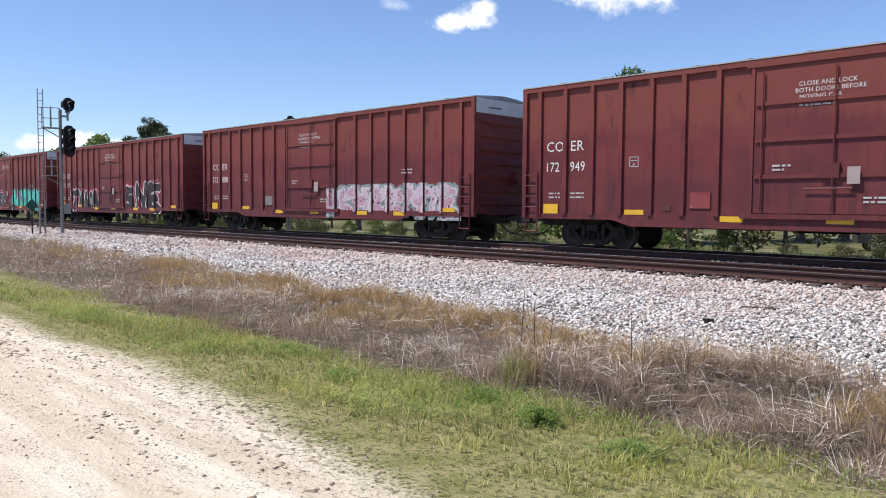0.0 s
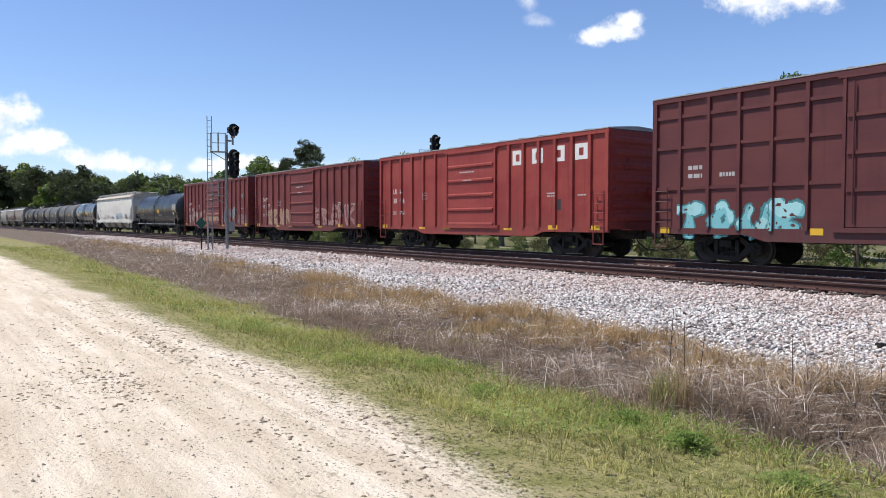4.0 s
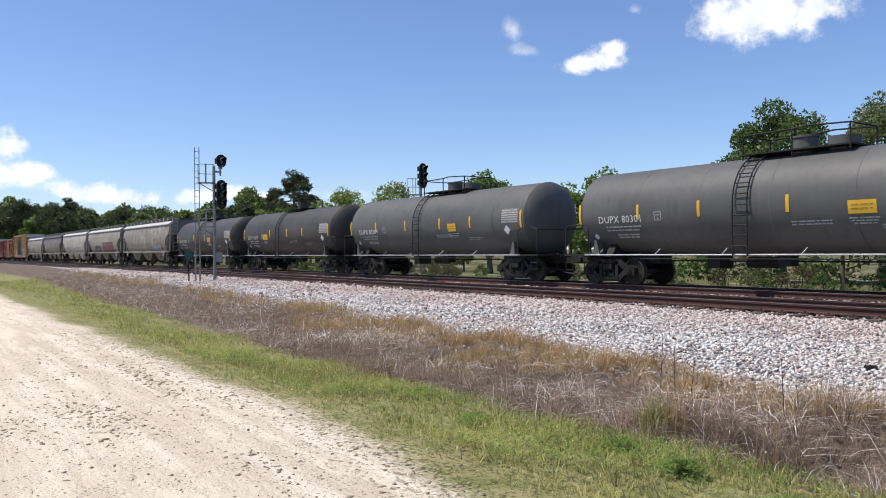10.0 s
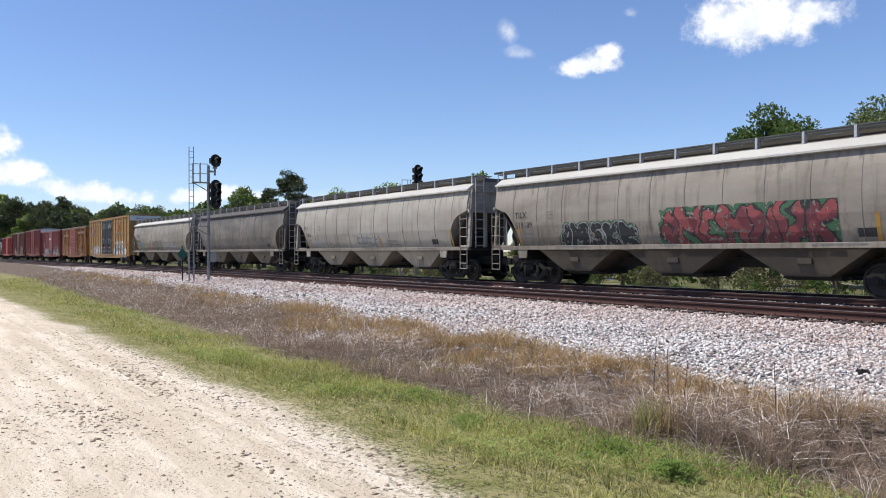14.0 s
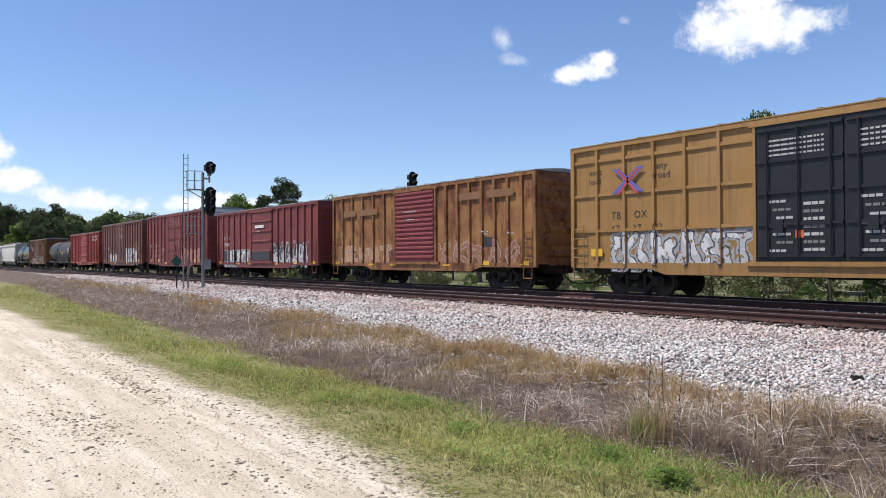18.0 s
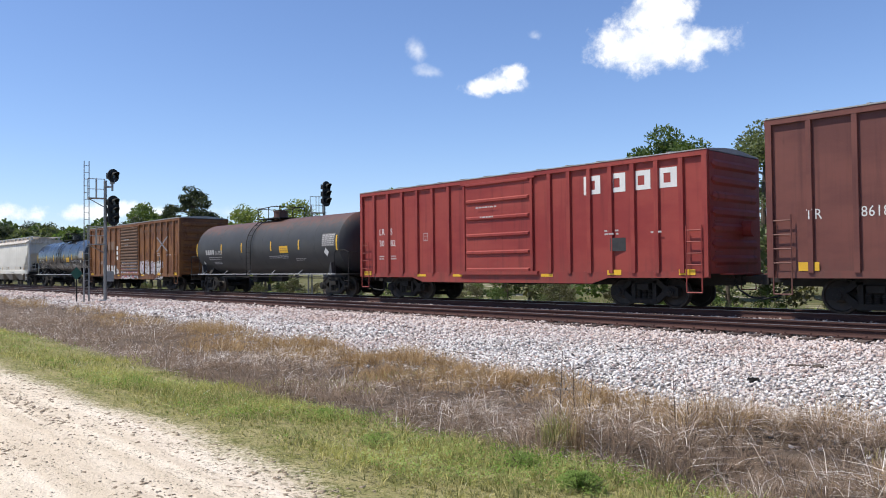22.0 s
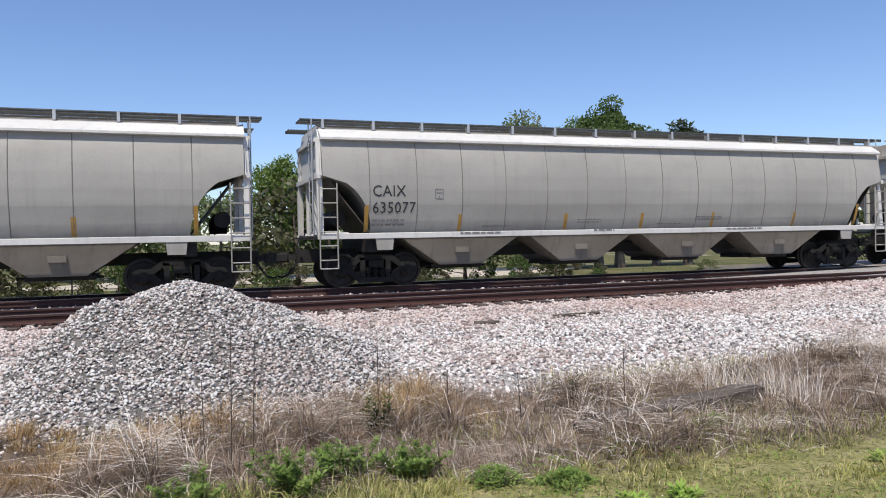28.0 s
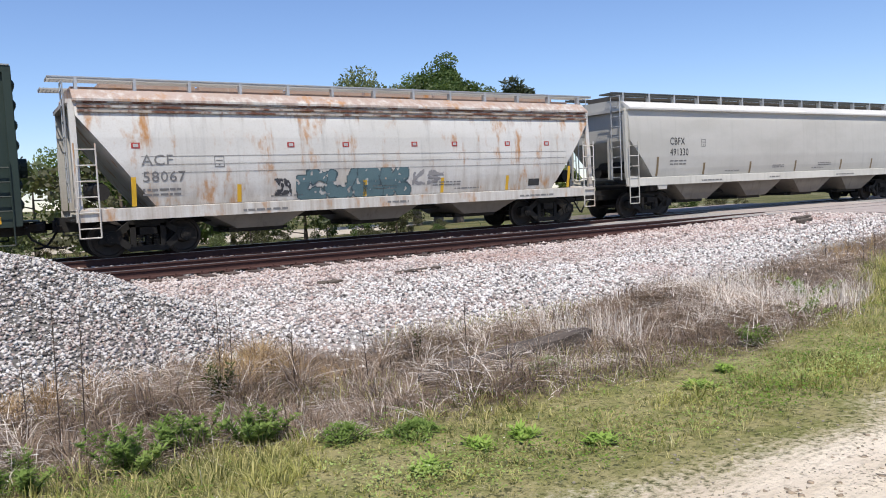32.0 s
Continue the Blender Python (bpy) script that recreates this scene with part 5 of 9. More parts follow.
def red_60(rear, marks, number, label, tags, door_words=True, split=(0.82, 1.98)):
    """Sixty-foot oxide-red box car with a plug door."""
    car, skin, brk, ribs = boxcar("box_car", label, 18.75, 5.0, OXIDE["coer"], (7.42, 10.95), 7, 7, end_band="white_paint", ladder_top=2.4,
                                  ribs=[0.65 + 0.97 * k for k in range(7)] + [18.1 - 0.97 * k for k in range(7)])
    lettering(car, marks[0], 0.88, 2.98, 0.44, W, skin)
    lettering(car, marks[1], 1.78, 2.98, 0.44, W, skin)
    lettering(car, number[0], 0.84, 2.36, 0.42, W, skin, 0.85)
    lettering(car, number[1], 1.78, 2.36, 0.42, W, skin, 0.85)
    dashes(car, [(1.0, 1.66, 0.42, 0.05), (1.0, 1.54, 0.42, 0.05), (1.8, 1.66, 0.5, 0.05), (1.8, 1.54, 0.5, 0.05), (15.0, 2.6, 0.6, 0.05), (15.0, 2.48, 0.6, 0.05)], DW, skin)
    outline_box(car, 3.83, 4.13, 2.42, 2.72, 0.025, DW, skin)
    part("placard_board", Mesh().box(5.72, 6.3, -1.535, -1.498, 1.25, 1.68), M["door_rust"] if number[1] == "949" else M["grey_paint"], car, "placard board on the side")
    part("tack_board", Mesh().box(4.9, 5.15, -1.52, -1.498, 1.18, 1.34), OXIDE["grid"], car)
    for x in (0.82, 3.72, 6.58, 9.2, 12.4, 14.6, 17.2):
        patch(car, "reflective_tape", x, x + (0.55 if x < 2 else 0.62), 0.90 if 3.9 < x < 15 else 1.06, 1.05 if 3.9 < x < 15 else (1.36 if x < 2 else 1.2), M["yellow_tape"], lambda a, b: -1.535, n=1)
    if door_words:
        for i, s in enumerate(("CLOSE AND LOCK", "BOTH DOORS BEFORE", "MOVING CAR")):
            lettering(car, s, 8.4 + 0.1 * (i == 2) + 0.08 * (i == 0), 4.24 - 0.16 * i, 0.15, W, skin)
        dashes(car, [(8.5, 3.75, 0.8, 0.04), (7.9, 2.3, 0.45, 0.05), (7.9, 2.2, 0.3, 0.05), (10.0, 1.5, 0.6, 0.05), (10.0, 1.4, 0.5, 0.05)], DW, skin)
        patch(car, "door_placard", 9.66, 9.94, 1.85, 2.25, spray((0.34, 0.27, 0.26)), lambda a, b: -1.645, n=1)
    for k, (x0, x1, z0, z1, n, fill, edge, kw) in enumerate(tags):
        graffiti(car, x0, x1, z0, z1, n, fill, edge, skin, brk, seed=int(abs(rear)) + k, **kw)
    put(car, rear)
    return car


red_60(-15.37, ("CO", "ER"), ("172", "949"), "oxide-red sixty-foot box car with a plug door, no graffiti", [])
red_60(-36.24, ("CO", "ER"), ("172", "880"), "oxide-red sixty-foot box car with pink and white graffiti",
       [(10.4, 18.1, 0.75, 2.15, 8, (0.42, 0.25, 0.32), (0.50, 0.46, 0.49), dict(accent=(0.46, 0.37, 0.43), halo=(0.20, 0.24, 0.25), fat=0.12, wild=0.3))])
red_60(-57.19, ("CO", "ER"), ("172", "875"), "oxide-red sixty-foot box car with fat black graffiti letters",
       [(2.5, 7.3, 0.72, 2.3, 4, BLACK, WHITE, dict(fat=0.2, rim=0.06, halo=(0.30, 0.02, 0.06))), (11.3, 16.0, 0.72, 2.6, 3, BLACK, WHITE, dict(fat=0.24, rim=0.06, halo=(0.30, 0.02, 0.06)))])
red_60(-78.13, ("CO", "ER"), ("172", "903"), "oxide-red sixty-foot box car with black and teal graffiti",
       [(2.5, 9.3, 0.75, 2.35, 7, BLACK, SILVER, dict(fat=0.15, accent=(0.05, 0.09, 0.10), halo=(0.32, 0.03, 0.05))), (10.6, 17.4, 0.72, 2.4, 6, TEAL, (0.12, 0.55, 0.47), dict(fat=0.2, accent=(0.08, 0.5, 0.42), halo=(0.03, 0.20, 0.17)))])


def grid_car():
    car, skin, brk, ribs = boxcar("box_car", "dark oxide-red high box car with gridded sides and teal graffiti", 15.9, 5.1, OXIDE["grid"], (6.1, 9.85), 5, 5,
                                  end_band="white_paint", grid=(2.3, 3.55, 4.5), rib_w=0.05)
    for k in range(3):
        dashes(car, [(7.6, 4.5 - 0.14 * k, 0.9, 0.06)], W, skin)
    dashes(car, [(1.3, 2.85, 0.5, 0.12), (1.3, 2.6, 0.5, 0.12), (2.4, 2.6, 0.5, 0.12)], DW, skin)
    graffiti(car, 0.9, 5.1, 0.75, 1.95, 4, (0.16, 0.42, 0.45), (0.04, 0.18, 0.20), skin, brk, seed=41, fat=0.14, accent=(0.30, 0.55, 0.56))
    graffiti(car, 9.7, 15.2, 0.75, 2.0, 6, (0.46, 0.40, 0.46), (0.50, 0.20, 0.16), skin, brk, seed=42, fat=0.14, accent=(0.50, 0.24, 0.20), halo=(0.36, 0.30, 0.40))
    for x in (0.3, 5.2, 8.5, 11.0, 15.2):
        patch(car, "reflective_tape", x, x + 0.35, 0.92, 1.1, M["yellow_tape"], lambda a, b: -1.535, n=1)
    put(car, -96.1)


grid_car()


def fifty(rear, paint, label, marks, number, tags, length=15.5, top=4.45, door=(5.9, 9.2), big=None, door_mat=None, door_kind="panel", seed=1, ribs=(5, 6), split=True, roof="roof", end_mat=None):
    car, skin, brk, rb = boxcar("box_car", label, length, top, paint, door, ribs[0], ribs[1], door_kind=door_kind, door_mat=door_mat, roof=roof, arched=True, end_mat=end_mat)
    if marks:
        for i, s in enumerate(marks):
            lettering(car, s, 1.2 + 0.72 * i, 2.62, 0.36, W, skin, 0.9)
        for i, s in enumerate(number):
            lettering(car, s, 1.2 + 0.72 * i, 2.16, 0.36, W, skin, 0.9)
        dashes(car, [(1.2, 1.72, 0.3, 0.05), (1.2, 1.62, 0.3, 0.05), (1.95, 1.72, 0.35, 0.05), (1.95, 1.62, 0.35, 0.05)], DW, skin)
        outline_box(car, 3.95, 4.2, 2.3, 2.6, 0.02, DW, skin)
    if big:
        for x in big:
            # four bold white owner's letters, drawn as plain blocks
            m = Mesh()
            m.add([(x, -1.507, 3.48), (x + 0.62, -1.507, 3.48), (x + 0.62, -1.507, 4.05), (x, -1.507, 4.05), (x + 0.2, -1.507, 3.62), (x + 0.42, -1.507, 3.62), (x + 0.42, -1.507, 3.9), (x + 0.2, -1.507, 3.9)],
                  [(0, 1, 5, 4), (1, 2, 6, 5), (2, 3, 7, 6), (3, 0, 4, 7)])
            part("owner_mark", m, W, car, "bold white block mark")
    dashes(car, [(6.9, 3.35, 1.0, 0.05), (7.1, 3.0, 0.7, 0.05), (12.3, 2.3, 0.5, 0.05), (12.3, 2.2, 0.5, 0.05), (13.9, 2.2, 0.4, 0.05)], DW, lambda a, b: skin(a, b) - (0.05 if 5 < a < 10 else 0))
    for x in (0.2, 3.6, 5.6, 9.8, 12.4, length - 0.9):
        patch(car, "reflective_tape", x, x + 0.5, 0.93 if 3.5 < x < 12 else 0.98, 1.02 if 3.5 < x < 12 else 1.14, M["yellow_tape"], lambda a, b: -1.535, n=1)
    patch(car, "chalk_board", 12.55, 13.05, 1.7, 2.1, BK, skin, "small black consolidated stencil panel")
    for k, (x0, x1, z0, z1, n, fill, edge, kw) in enumerate(tags):
        graffiti(car, x0, x1, z0, z1, n, fill, edge, skin, brk, seed=seed * 10 + k, **kw)
    put(car, rear)
    return car, skin, brk


fifty(-113.4, OXIDE["red"], "bright red fifty-foot box car with bold white block marks", ("LR", "S"), ("30", "46"), [], big=(10.3, 11.45, 12.6, 13.75), seed=2, length=15.4)
fifty(-130.5, OXIDE["maroon"], "maroon fifty-foot box car with faded multicoloured graffiti", ("OA", "R"), ("62", "177"),
      [(2.0, 6.0, 0.95, 2.1, 4, (0.30, 0.17, 0.13), (0.36, 0.26, 0.16), dict(fat=0.12, wild=0.3)), (9.4, 14.5, 1.0, 2.3, 5, (0.26, 0.13, 0.12), (0.40, 0.30, 0.28), dict(fat=0.07, rim=0.03))], seed=3, length=15.4)
fifty(-147.4, OXIDE["maroon"], "maroon fifty-foot box car with white and turquoise scrawls", ("OA", "R"), ("62", "120"),
      [(1.3, 5.9, 0.9, 2.25, 5, (0.24, 0.10, 0.09), (0.42, 0.40, 0.38), dict(fat=0.09, rim=0.022, accent=(0.30, 0.22, 0.17), wild=0.34)), (6.0, 9.1, 1.3, 1.95, 4, (0.33, 0.19, 0.115), (0.30, 0.15, 0.10), dict(fat=0.14, rim=0.03, wild=0.34)),
       (9.6, 13.2, 1.0, 2.4, 5, (0.16, 0.045, 0.04), (0.36, 0.31, 0.31), dict(fat=0.10, rim=0.02, accent=(0.13, 0.17, 0.18), wild=0.34)), (13.3, 15.2, 1.0, 1.8, 3, (0.22, 0.085, 0.08), (0.17, 0.27, 0.28), dict(fat=0.08, rim=0.03, wild=0.3)), (13.95, 14.6, 2.95, 3.3, 2, (0.13, 0.2, 0.2), (0.13, 0.25, 0.25), dict(fat=0.03, rim=0.02))], seed=4)


def tapes(xs, big, z=2.42, h=0.24):
    return [(x, z - (h * (1.5 if x in big else 1)), z + h * (1.5 if x in big else 1), 0.05) for x in xs]


def data_panel(car, skin, x, z, w=1.05, h=0.44, mat=None):
    patch(car, "data_panel", x - 0.03, x + w + 0.03, z - 0.03, z + h, M["grey_paint"], skin, "pale stencilled data panel", n=4, lift=0.003)
    rows = [(x, z + h * k / 6, w, h / 6 * 0.5) for k in range(6)]
    dashes(car, rows, mat or DW, lambda a, b: skin(a, b) - 0.004)


def black_tank(rear, length, rad, cz, paint, label, number, tape_xs, ends, dome="manway", pale=False, lx=None, mark_x=1.55, words=(), plate=(8.3, 9.05), code_box=True, size=0.34, mat=None, platform=1.6, bars=0.0, panel=-2.2, rail_mat="steel_dark"):
    car, skin = tank_car("tank_car", label, length, rad, cz, paint, tapes=tapes(tape_xs, ends), dome=dome, ladder_x=lx, pale=pale, platform=platform, rail_mat=rail_mat)
    x = mark_x
    if bars:
        m = Mesh()
        for k in range(4):
            a = x + 0.27 * k
            m.add([(a, skin(a, 2.12) - 0.004, 2.12), (a + 0.2, skin(a, 2.12) - 0.004, 2.12), (a + 0.2, skin(a, 2.38) - 0.004, 2.38), (a, skin(a, 2.38) - 0.004, 2.38)], [(0, 1, 2, 3)])
        part("owner_mark", m, mat or W, car, "plain white owner's mark")
        x += bars
    lettering(car, number, x, 2.10, size, mat or W, skin)
    dashes(car, [(mark_x + 0.3, 1.94, 1.5, 0.045), (mark_x + 0.3, 1.83, 1.4, 0.045), (mark_x + 0.7, 1.68, 0.9, 0.04), (mark_x + 0.7, 1.60, 0.9, 0.04)], DW, skin)
    if code_box:
        outline_box(car, mark_x + 2.35, mark_x + 2.62, 2.12, 2.4, 0.022, mat or DW, skin)
    if plate:
        patch(car, "warning_plate", plate[0], plate[1], 2.06, 2.40, M["yellow_tape"], skin, "yellow warning panel", n=3)
        dashes(car, [(plate[0] + 0.08, 2.27, plate[1] - plate[0] - 0.16, 0.035), (plate[0] + 0.08, 2.17, plate[1] - plate[0] - 0.16, 0.035)], M["dull_tape"], lambda a, b: skin(a, b) - 0.006)
        dashes(car, [(plate[0], 1.94, 0.75, 0.03), (plate[0] + 0.05, 1.87, 0.65, 0.03), (plate[0] + 0.1, 1.80, 0.55, 0.03)], DW, skin)
    data_panel(car, skin, length - 1.72, 2.32, 0.95, 0.54)
    if words:
        lettering(car, "HOT" if len(words) == 1 else "2", length - 1.6 if len(words) == 1 else length - 1.5, 1.98, 0.13, BK, lambda a, b: skin(a, b) - 0.03)
    for k, s in enumerate(words):
        lettering(car, s, plate[1] + 0.5, 2.04 - 0.26 * k, 0.165, W, skin)
    dashes(car, [(length * 0.56, 1.9, 1.1, 0.035), (length * 0.56, 1.82, 1.1, 0.035), (length * 0.72, 1.75, 0.9, 0.03), (length * 0.72, 1.68, 0.7, 0.03)], DW, skin)
    put(car, rear)
    return car, skin


black_tank(-165.3, 15.3, 1.47, 2.47, TANK["black"], "black tank car with yellow reflective strips", "TEIX 25138", (0.35, 2.9, 5.6, 8.4, 11.2, 14.6), (0.35, 14.6), mark_x=1.0, mat=M["dull_tape"], size=0.3, lx=7.2)

PROF_FLAT = [(1.30, 1.46), (1.9, 1.53), (2.6, 1.555), (3.4, 1.55), (3.95, 1.50), (4.02, 1.46), (4.25, 1.05), (4.30, 0.6)]
PROF_ROUND = [(1.40, 1.32), (1.75, 1.46), (2.2, 1.565), (2.6, 1.59), (3.0, 1.575), (3.3, 1.535), (3.6, 1.465), (3.8, 1.40), (3.95, 1.35), (4.12, 1.1), (4.2, 0.6)]
PROF_TALL = [(1.40, 1.31), (1.75, 1.455), (2.2, 1.56), (2.6, 1.59), (3.0, 1.58), (3.4, 1.535), (3.7, 1.465), (3.9, 1.40), (4.06, 1.35), (4.24, 1.1), (4.33, 0.6)]


def scrawl(car, skin, items, seed):
    for k, (x0, x1, z0, z1, n, col, kw) in enumerate(items):
        graffiti(car, x0, x1, z0, z1, n, col, col, skin, seed=seed + k, fat=kw.get("fat", 0.02), rim=kw.get("rim", 0.03), wild=0.35, cell=0.024)


def big_grey(rear, length, paint, label, marks, number, prof, bays, items=(), solid=(), tape_xs=(), seed=5, sill=(1.14, 1.42), cut=(1.9, 3.0), round_cut=False, mark=BK, mx=2.1, msize=0.36,
             seams=(), tape="dull_tape", mark_z=(2.44, 2.02), tall=0.3, sill_mat=None, walk_z=0.2, wide=0.9, notice=()):
    if paint in (GREY["dirty"], GREY["dark"], GREY["stained"]):
        sill_mat = GREY["dirty"]
    car, skin = hopper("covered_hopper", label, length, paint, prof, bays, cut=cut, sill=sill, seams=seams, tapes=[(x, sill[1] + 0.04, sill[1] + 0.04 + (0.7 if i in (0, len(tape_xs) - 1) else 0.45) * tall / 0.3) for i, x in enumerate(tape_xs)],
                       round_cut=round_cut, tape=tape, sill_mat=sill_mat, walk_z=walk_z)
    lettering(car, marks, mx, mark_z[0], msize, mark, skin, wide)
    lettering(car, number, mx, mark_z[1], msize, mark, skin, wide)
    dashes(car, [(mx, mark_z[1] - 0.22, 0.9, 0.05), (mx, mark_z[1] - 0.34, 0.9, 0.05)], GY, skin)
    outline_box(car, mx + 1.75, mx + 2.0, mark_z[0] - 0.08, mark_z[0] + 0.2, 0.02, GY, skin)
    if tape != "worn_tape" and prof is not PROF_TALL:
        patch(car, "stencil_panel", length - 2.9, length - 2.45, sill[1] + 0.14, sill[1] + 0.36, BK, skin, n=2)
    dashes(car, [(mx + 3.2, sill[1] + 0.14, 0.9, 0.03), (mx + 6.2, sill[1] + 0.3, 0.8, 0.03), (mx + 6.2, sill[1] + 0.22, 0.8, 0.03), (mx + 9, sill[1] + 0.14, 0.9, 0.03), (length * 0.6, sill[1] + 0.34, 1.0, 0.035), (length * 0.6, sill[1] + 0.26, 1.0, 0.035)], GY, skin)
    dashes(car, [(4.0, sill[0] + 0.08, 1.2, 0.05), (8.2, sill[0] + 0.1, 0.7, 0.05), (13.0, sill[0] + 0.08, 1.4, 0.05)], GY, lambda a, b: -(max(q for _, q in prof) + 0.026))
    for x, z in notice:
        dashes(car, [(x + 0.3 * (k == 3), z + 0.11 * k, 1.35 - 0.5 * (k == 3), 0.06) for k in range(4)], M["faded_red"], skin, "faded_notice")
    scrawl(car, skin, items, seed * 100)
    for k, (x0, x1, z0, z1, n, fill, edge, kw) in enumerate(solid):
        graffiti(car, x0, x1, z0, z1, n, fill, edge, skin, seed=seed * 31 + k, **kw)
    put(car, rear)
    return car, skin


NAVY_INK, RED_INK, SOFT_RED = (0.05, 0.09, 0.17), (0.36, 0.10, 0.11), (0.42, 0.26, 0.25)
big_grey(-186.53, 19.6, GREY["white"], "off-white covered hopper with blue graffiti scrawls", "MLLX", "10658", PROF_FLAT, (4.3, 8.0, 11.7, 15.4),
         [(9.1, 10.2, 1.5, 1.9, 3, NAVY_INK, {}), (15.9, 17.0, 1.5, 2.15, 3, NAVY_INK, {}), (6.4, 7.7, 1.55, 2.1, 4, SOFT_RED, {}), (3.6, 5.8, 1.48, 1.8, 5, GY and (0.3, 0.28, 0.27), {}), (9.5, 17, 1.17, 1.36, 9, (0.35, 0.3, 0.29), dict(fat=0.01, rim=0.02))],
         [(11.4, 14.6, 1.5, 2.2, 5, (0.34, 0.40, 0.45), NAVY_INK, dict(fat=0.09, rim=0.035))], tape_xs=(5.4, 8.9, 12.1, 14.9, 17.4), seed=6)

black_tank(-203.0, 13.9, 1.45, 2.48, TANK["gloss"], "glossy new black tank car with yellow strips and a railed platform", "DUPX 080325", (0.35, 3.3, 5.3, 8.2, 9.6, 10.7, 13.3), (0.35, 13.3), dome="wide", lx=6.3, mark_x=1.0,
           words=("PHENYLENEDIAMINE",), plate=(8.65, 9.45), platform=3.0, size=0.33)
black_tank(-219.2, 14.4, 1.43, 2.46, TANK["grey"], "faded grey tank car with a railed top platform", "DUPX 80301", (0.35, 2.9, 5.2, 8.0, 10.6, 13.8), (0.35, 13.8), dome="wide", lx=6.4, platform=3.0, mark_x=1.2, plate=(9.6, 10.3), size=0.33)
black_tank(-235.8, 14.4, 1.43, 2.46, TANK["grey"], "faded grey tank car with a dark band below its dome", "DUPX 80309", (0.35, 2.9, 5.6, 8.4, 10.6, 13.8), (0.35, 13.8), dome="wide", lx=6.4, platform=3.0, mark_x=1.2, plate=(9.0, 9.6), size=0.33)
black_tank(-251.1, 13.6, 1.42, 2.46, TANK["sooty"], "sooty black tank car with a railed dome", "DUPX 16179", (0.35, 4.8, 7.4, 9.6, 12.9), (0.35, 12.9), lx=5.9, mark_x=1.0, plate=(3.6, 4.4), platform=2.2, size=0.32)
black_tank(-266.6, 13.6, 1.42, 2.46, TANK["sooty"], "grimy tank car with brown soot on its shell", "DUPX 16178", (0.35, 4.8, 7.4, 9.6, 12.9), (0.35, 12.9), lx=5.9, mark_x=1.0, plate=(8.0, 8.7), platform=2.2, size=0.32)

ROUND = dict(sill_mat=GREY["sill"], prof=PROF_ROUND, sill=(1.31, 1.44), cut=(1.55, 2.95), round_cut=True, walk_z=0.19)
SEAM17 = tuple(1.35 + 1.29 * k for k in range(12))
big_grey(-284.95, 16.85, GREY["dirty"], "weathered grey covered hopper with bubble graffiti outlines", "TILX", "518949", bays=(4.2, 8.4, 12.6), solid=[(10.9, 13.9, 1.5, 2.15, 5, (0.30, 0.285, 0.26), (0.05, 0.065, 0.09), dict(fat=0.10, rim=0.035))],
         notice=((11.7, 2.3), (3.9, 1.85)), tape_xs=(1.6, 4.3, 9.6, 15.4), seed=7, mx=1.25, mark_z=(2.5, 2.12), msize=0.33, seams=SEAM17, **ROUND)
big_grey(-303.26, 17.0, GREY["dirty"], "weathered grey covered hopper with black and red-green graffiti", "TILX", "519189", bays=(4.2, 8.4, 12.6),
         solid=[(3.7, 7.3, 1.3, 2.3, 5, (0.025, 0.028, 0.03), (0.30, 0.30, 0.29), dict(fat=0.12, rim=0.03, halo=(0.05, 0.10, 0.06), wild=0.3)), (8.1, 13.7, 1.32, 2.6, 7, (0.15, 0.035, 0.045), (0.025, 0.022, 0.024), dict(fat=0.13, rim=0.055, accent=(0.26, 0.06, 0.06), halo=(0.045, 0.12, 0.06), wild=0.34))], tape_xs=(1.6, 14.6), seed=8, mx=1.45, mark_z=(2.5, 2.12), msize=0.33, seams=SEAM17, **ROUND)
big_grey(-321.4, 16.8, GREY["stained"], "light grey covered hopper with an orange rust stain", "TILX", "517442", bays=(4.2, 8.4, 12.6), items=[(2.5, 4.6, 1.5, 2.0, 4, (0.3, 0.29, 0.28), {}), (7.0, 9.5, 1.55, 2.1, 4, (0.22, 0.22, 0.22), {})], tape_xs=(1.6, 4.3, 9.6, 15.4), seed=9, mx=1.3, mark_z=(2.5, 2.12), msize=0.3, seams=SEAM17, **ROUND)
big_grey(-339.2, 16.4, GREY["dark"], "soot-dark covered hopper with grey streaks", "TILX", "516017", bays=(4.1, 8.2, 12.3), tape_xs=(1.6, 9.6, 14.9), seed=10, mx=1.3, mark=GY, mark_z=(2.5, 2.12), msize=0.3, seams=SEAM17[:-1], **ROUND)
big_grey(-358.15, 17.65, GREY["dirty"], "weathered grey covered hopper with a long faded mural", "FURX", "845436", bays=(4.4, 8.8, 13.2),
         solid=[(2.3, 3.9, 1.45, 2.1, 2, (0.14, 0.24, 0.23), (0.045, 0.04, 0.036), dict(fat=0.12, rim=0.03, wild=0.3)), (4.0, 5.6, 1.45, 2.3, 2, (0.33, 0.17, 0.10), (0.045, 0.04, 0.036), dict(fat=0.12, rim=0.03, wild=0.3, accent=(0.34, 0.30, 0.16))), (5.6, 9.8, 1.42, 2.4, 5, (0.21, 0.185, 0.15), (0.05, 0.045, 0.04), dict(fat=0.09, rim=0.028, wild=0.34, accent=(0.15, 0.13, 0.11))), (9.8, 13.4, 1.45, 2.1, 4, (0.27, 0.26, 0.25), (0.16, 0.15, 0.15), dict(fat=0.12, rim=0.035))], tape_xs=(1.5, 15.9), tape="yellow_tape", seed=11, mx=1.5, mark_z=(2.68, 2.2), msize=0.42, seams=SEAM17, **ROUND)


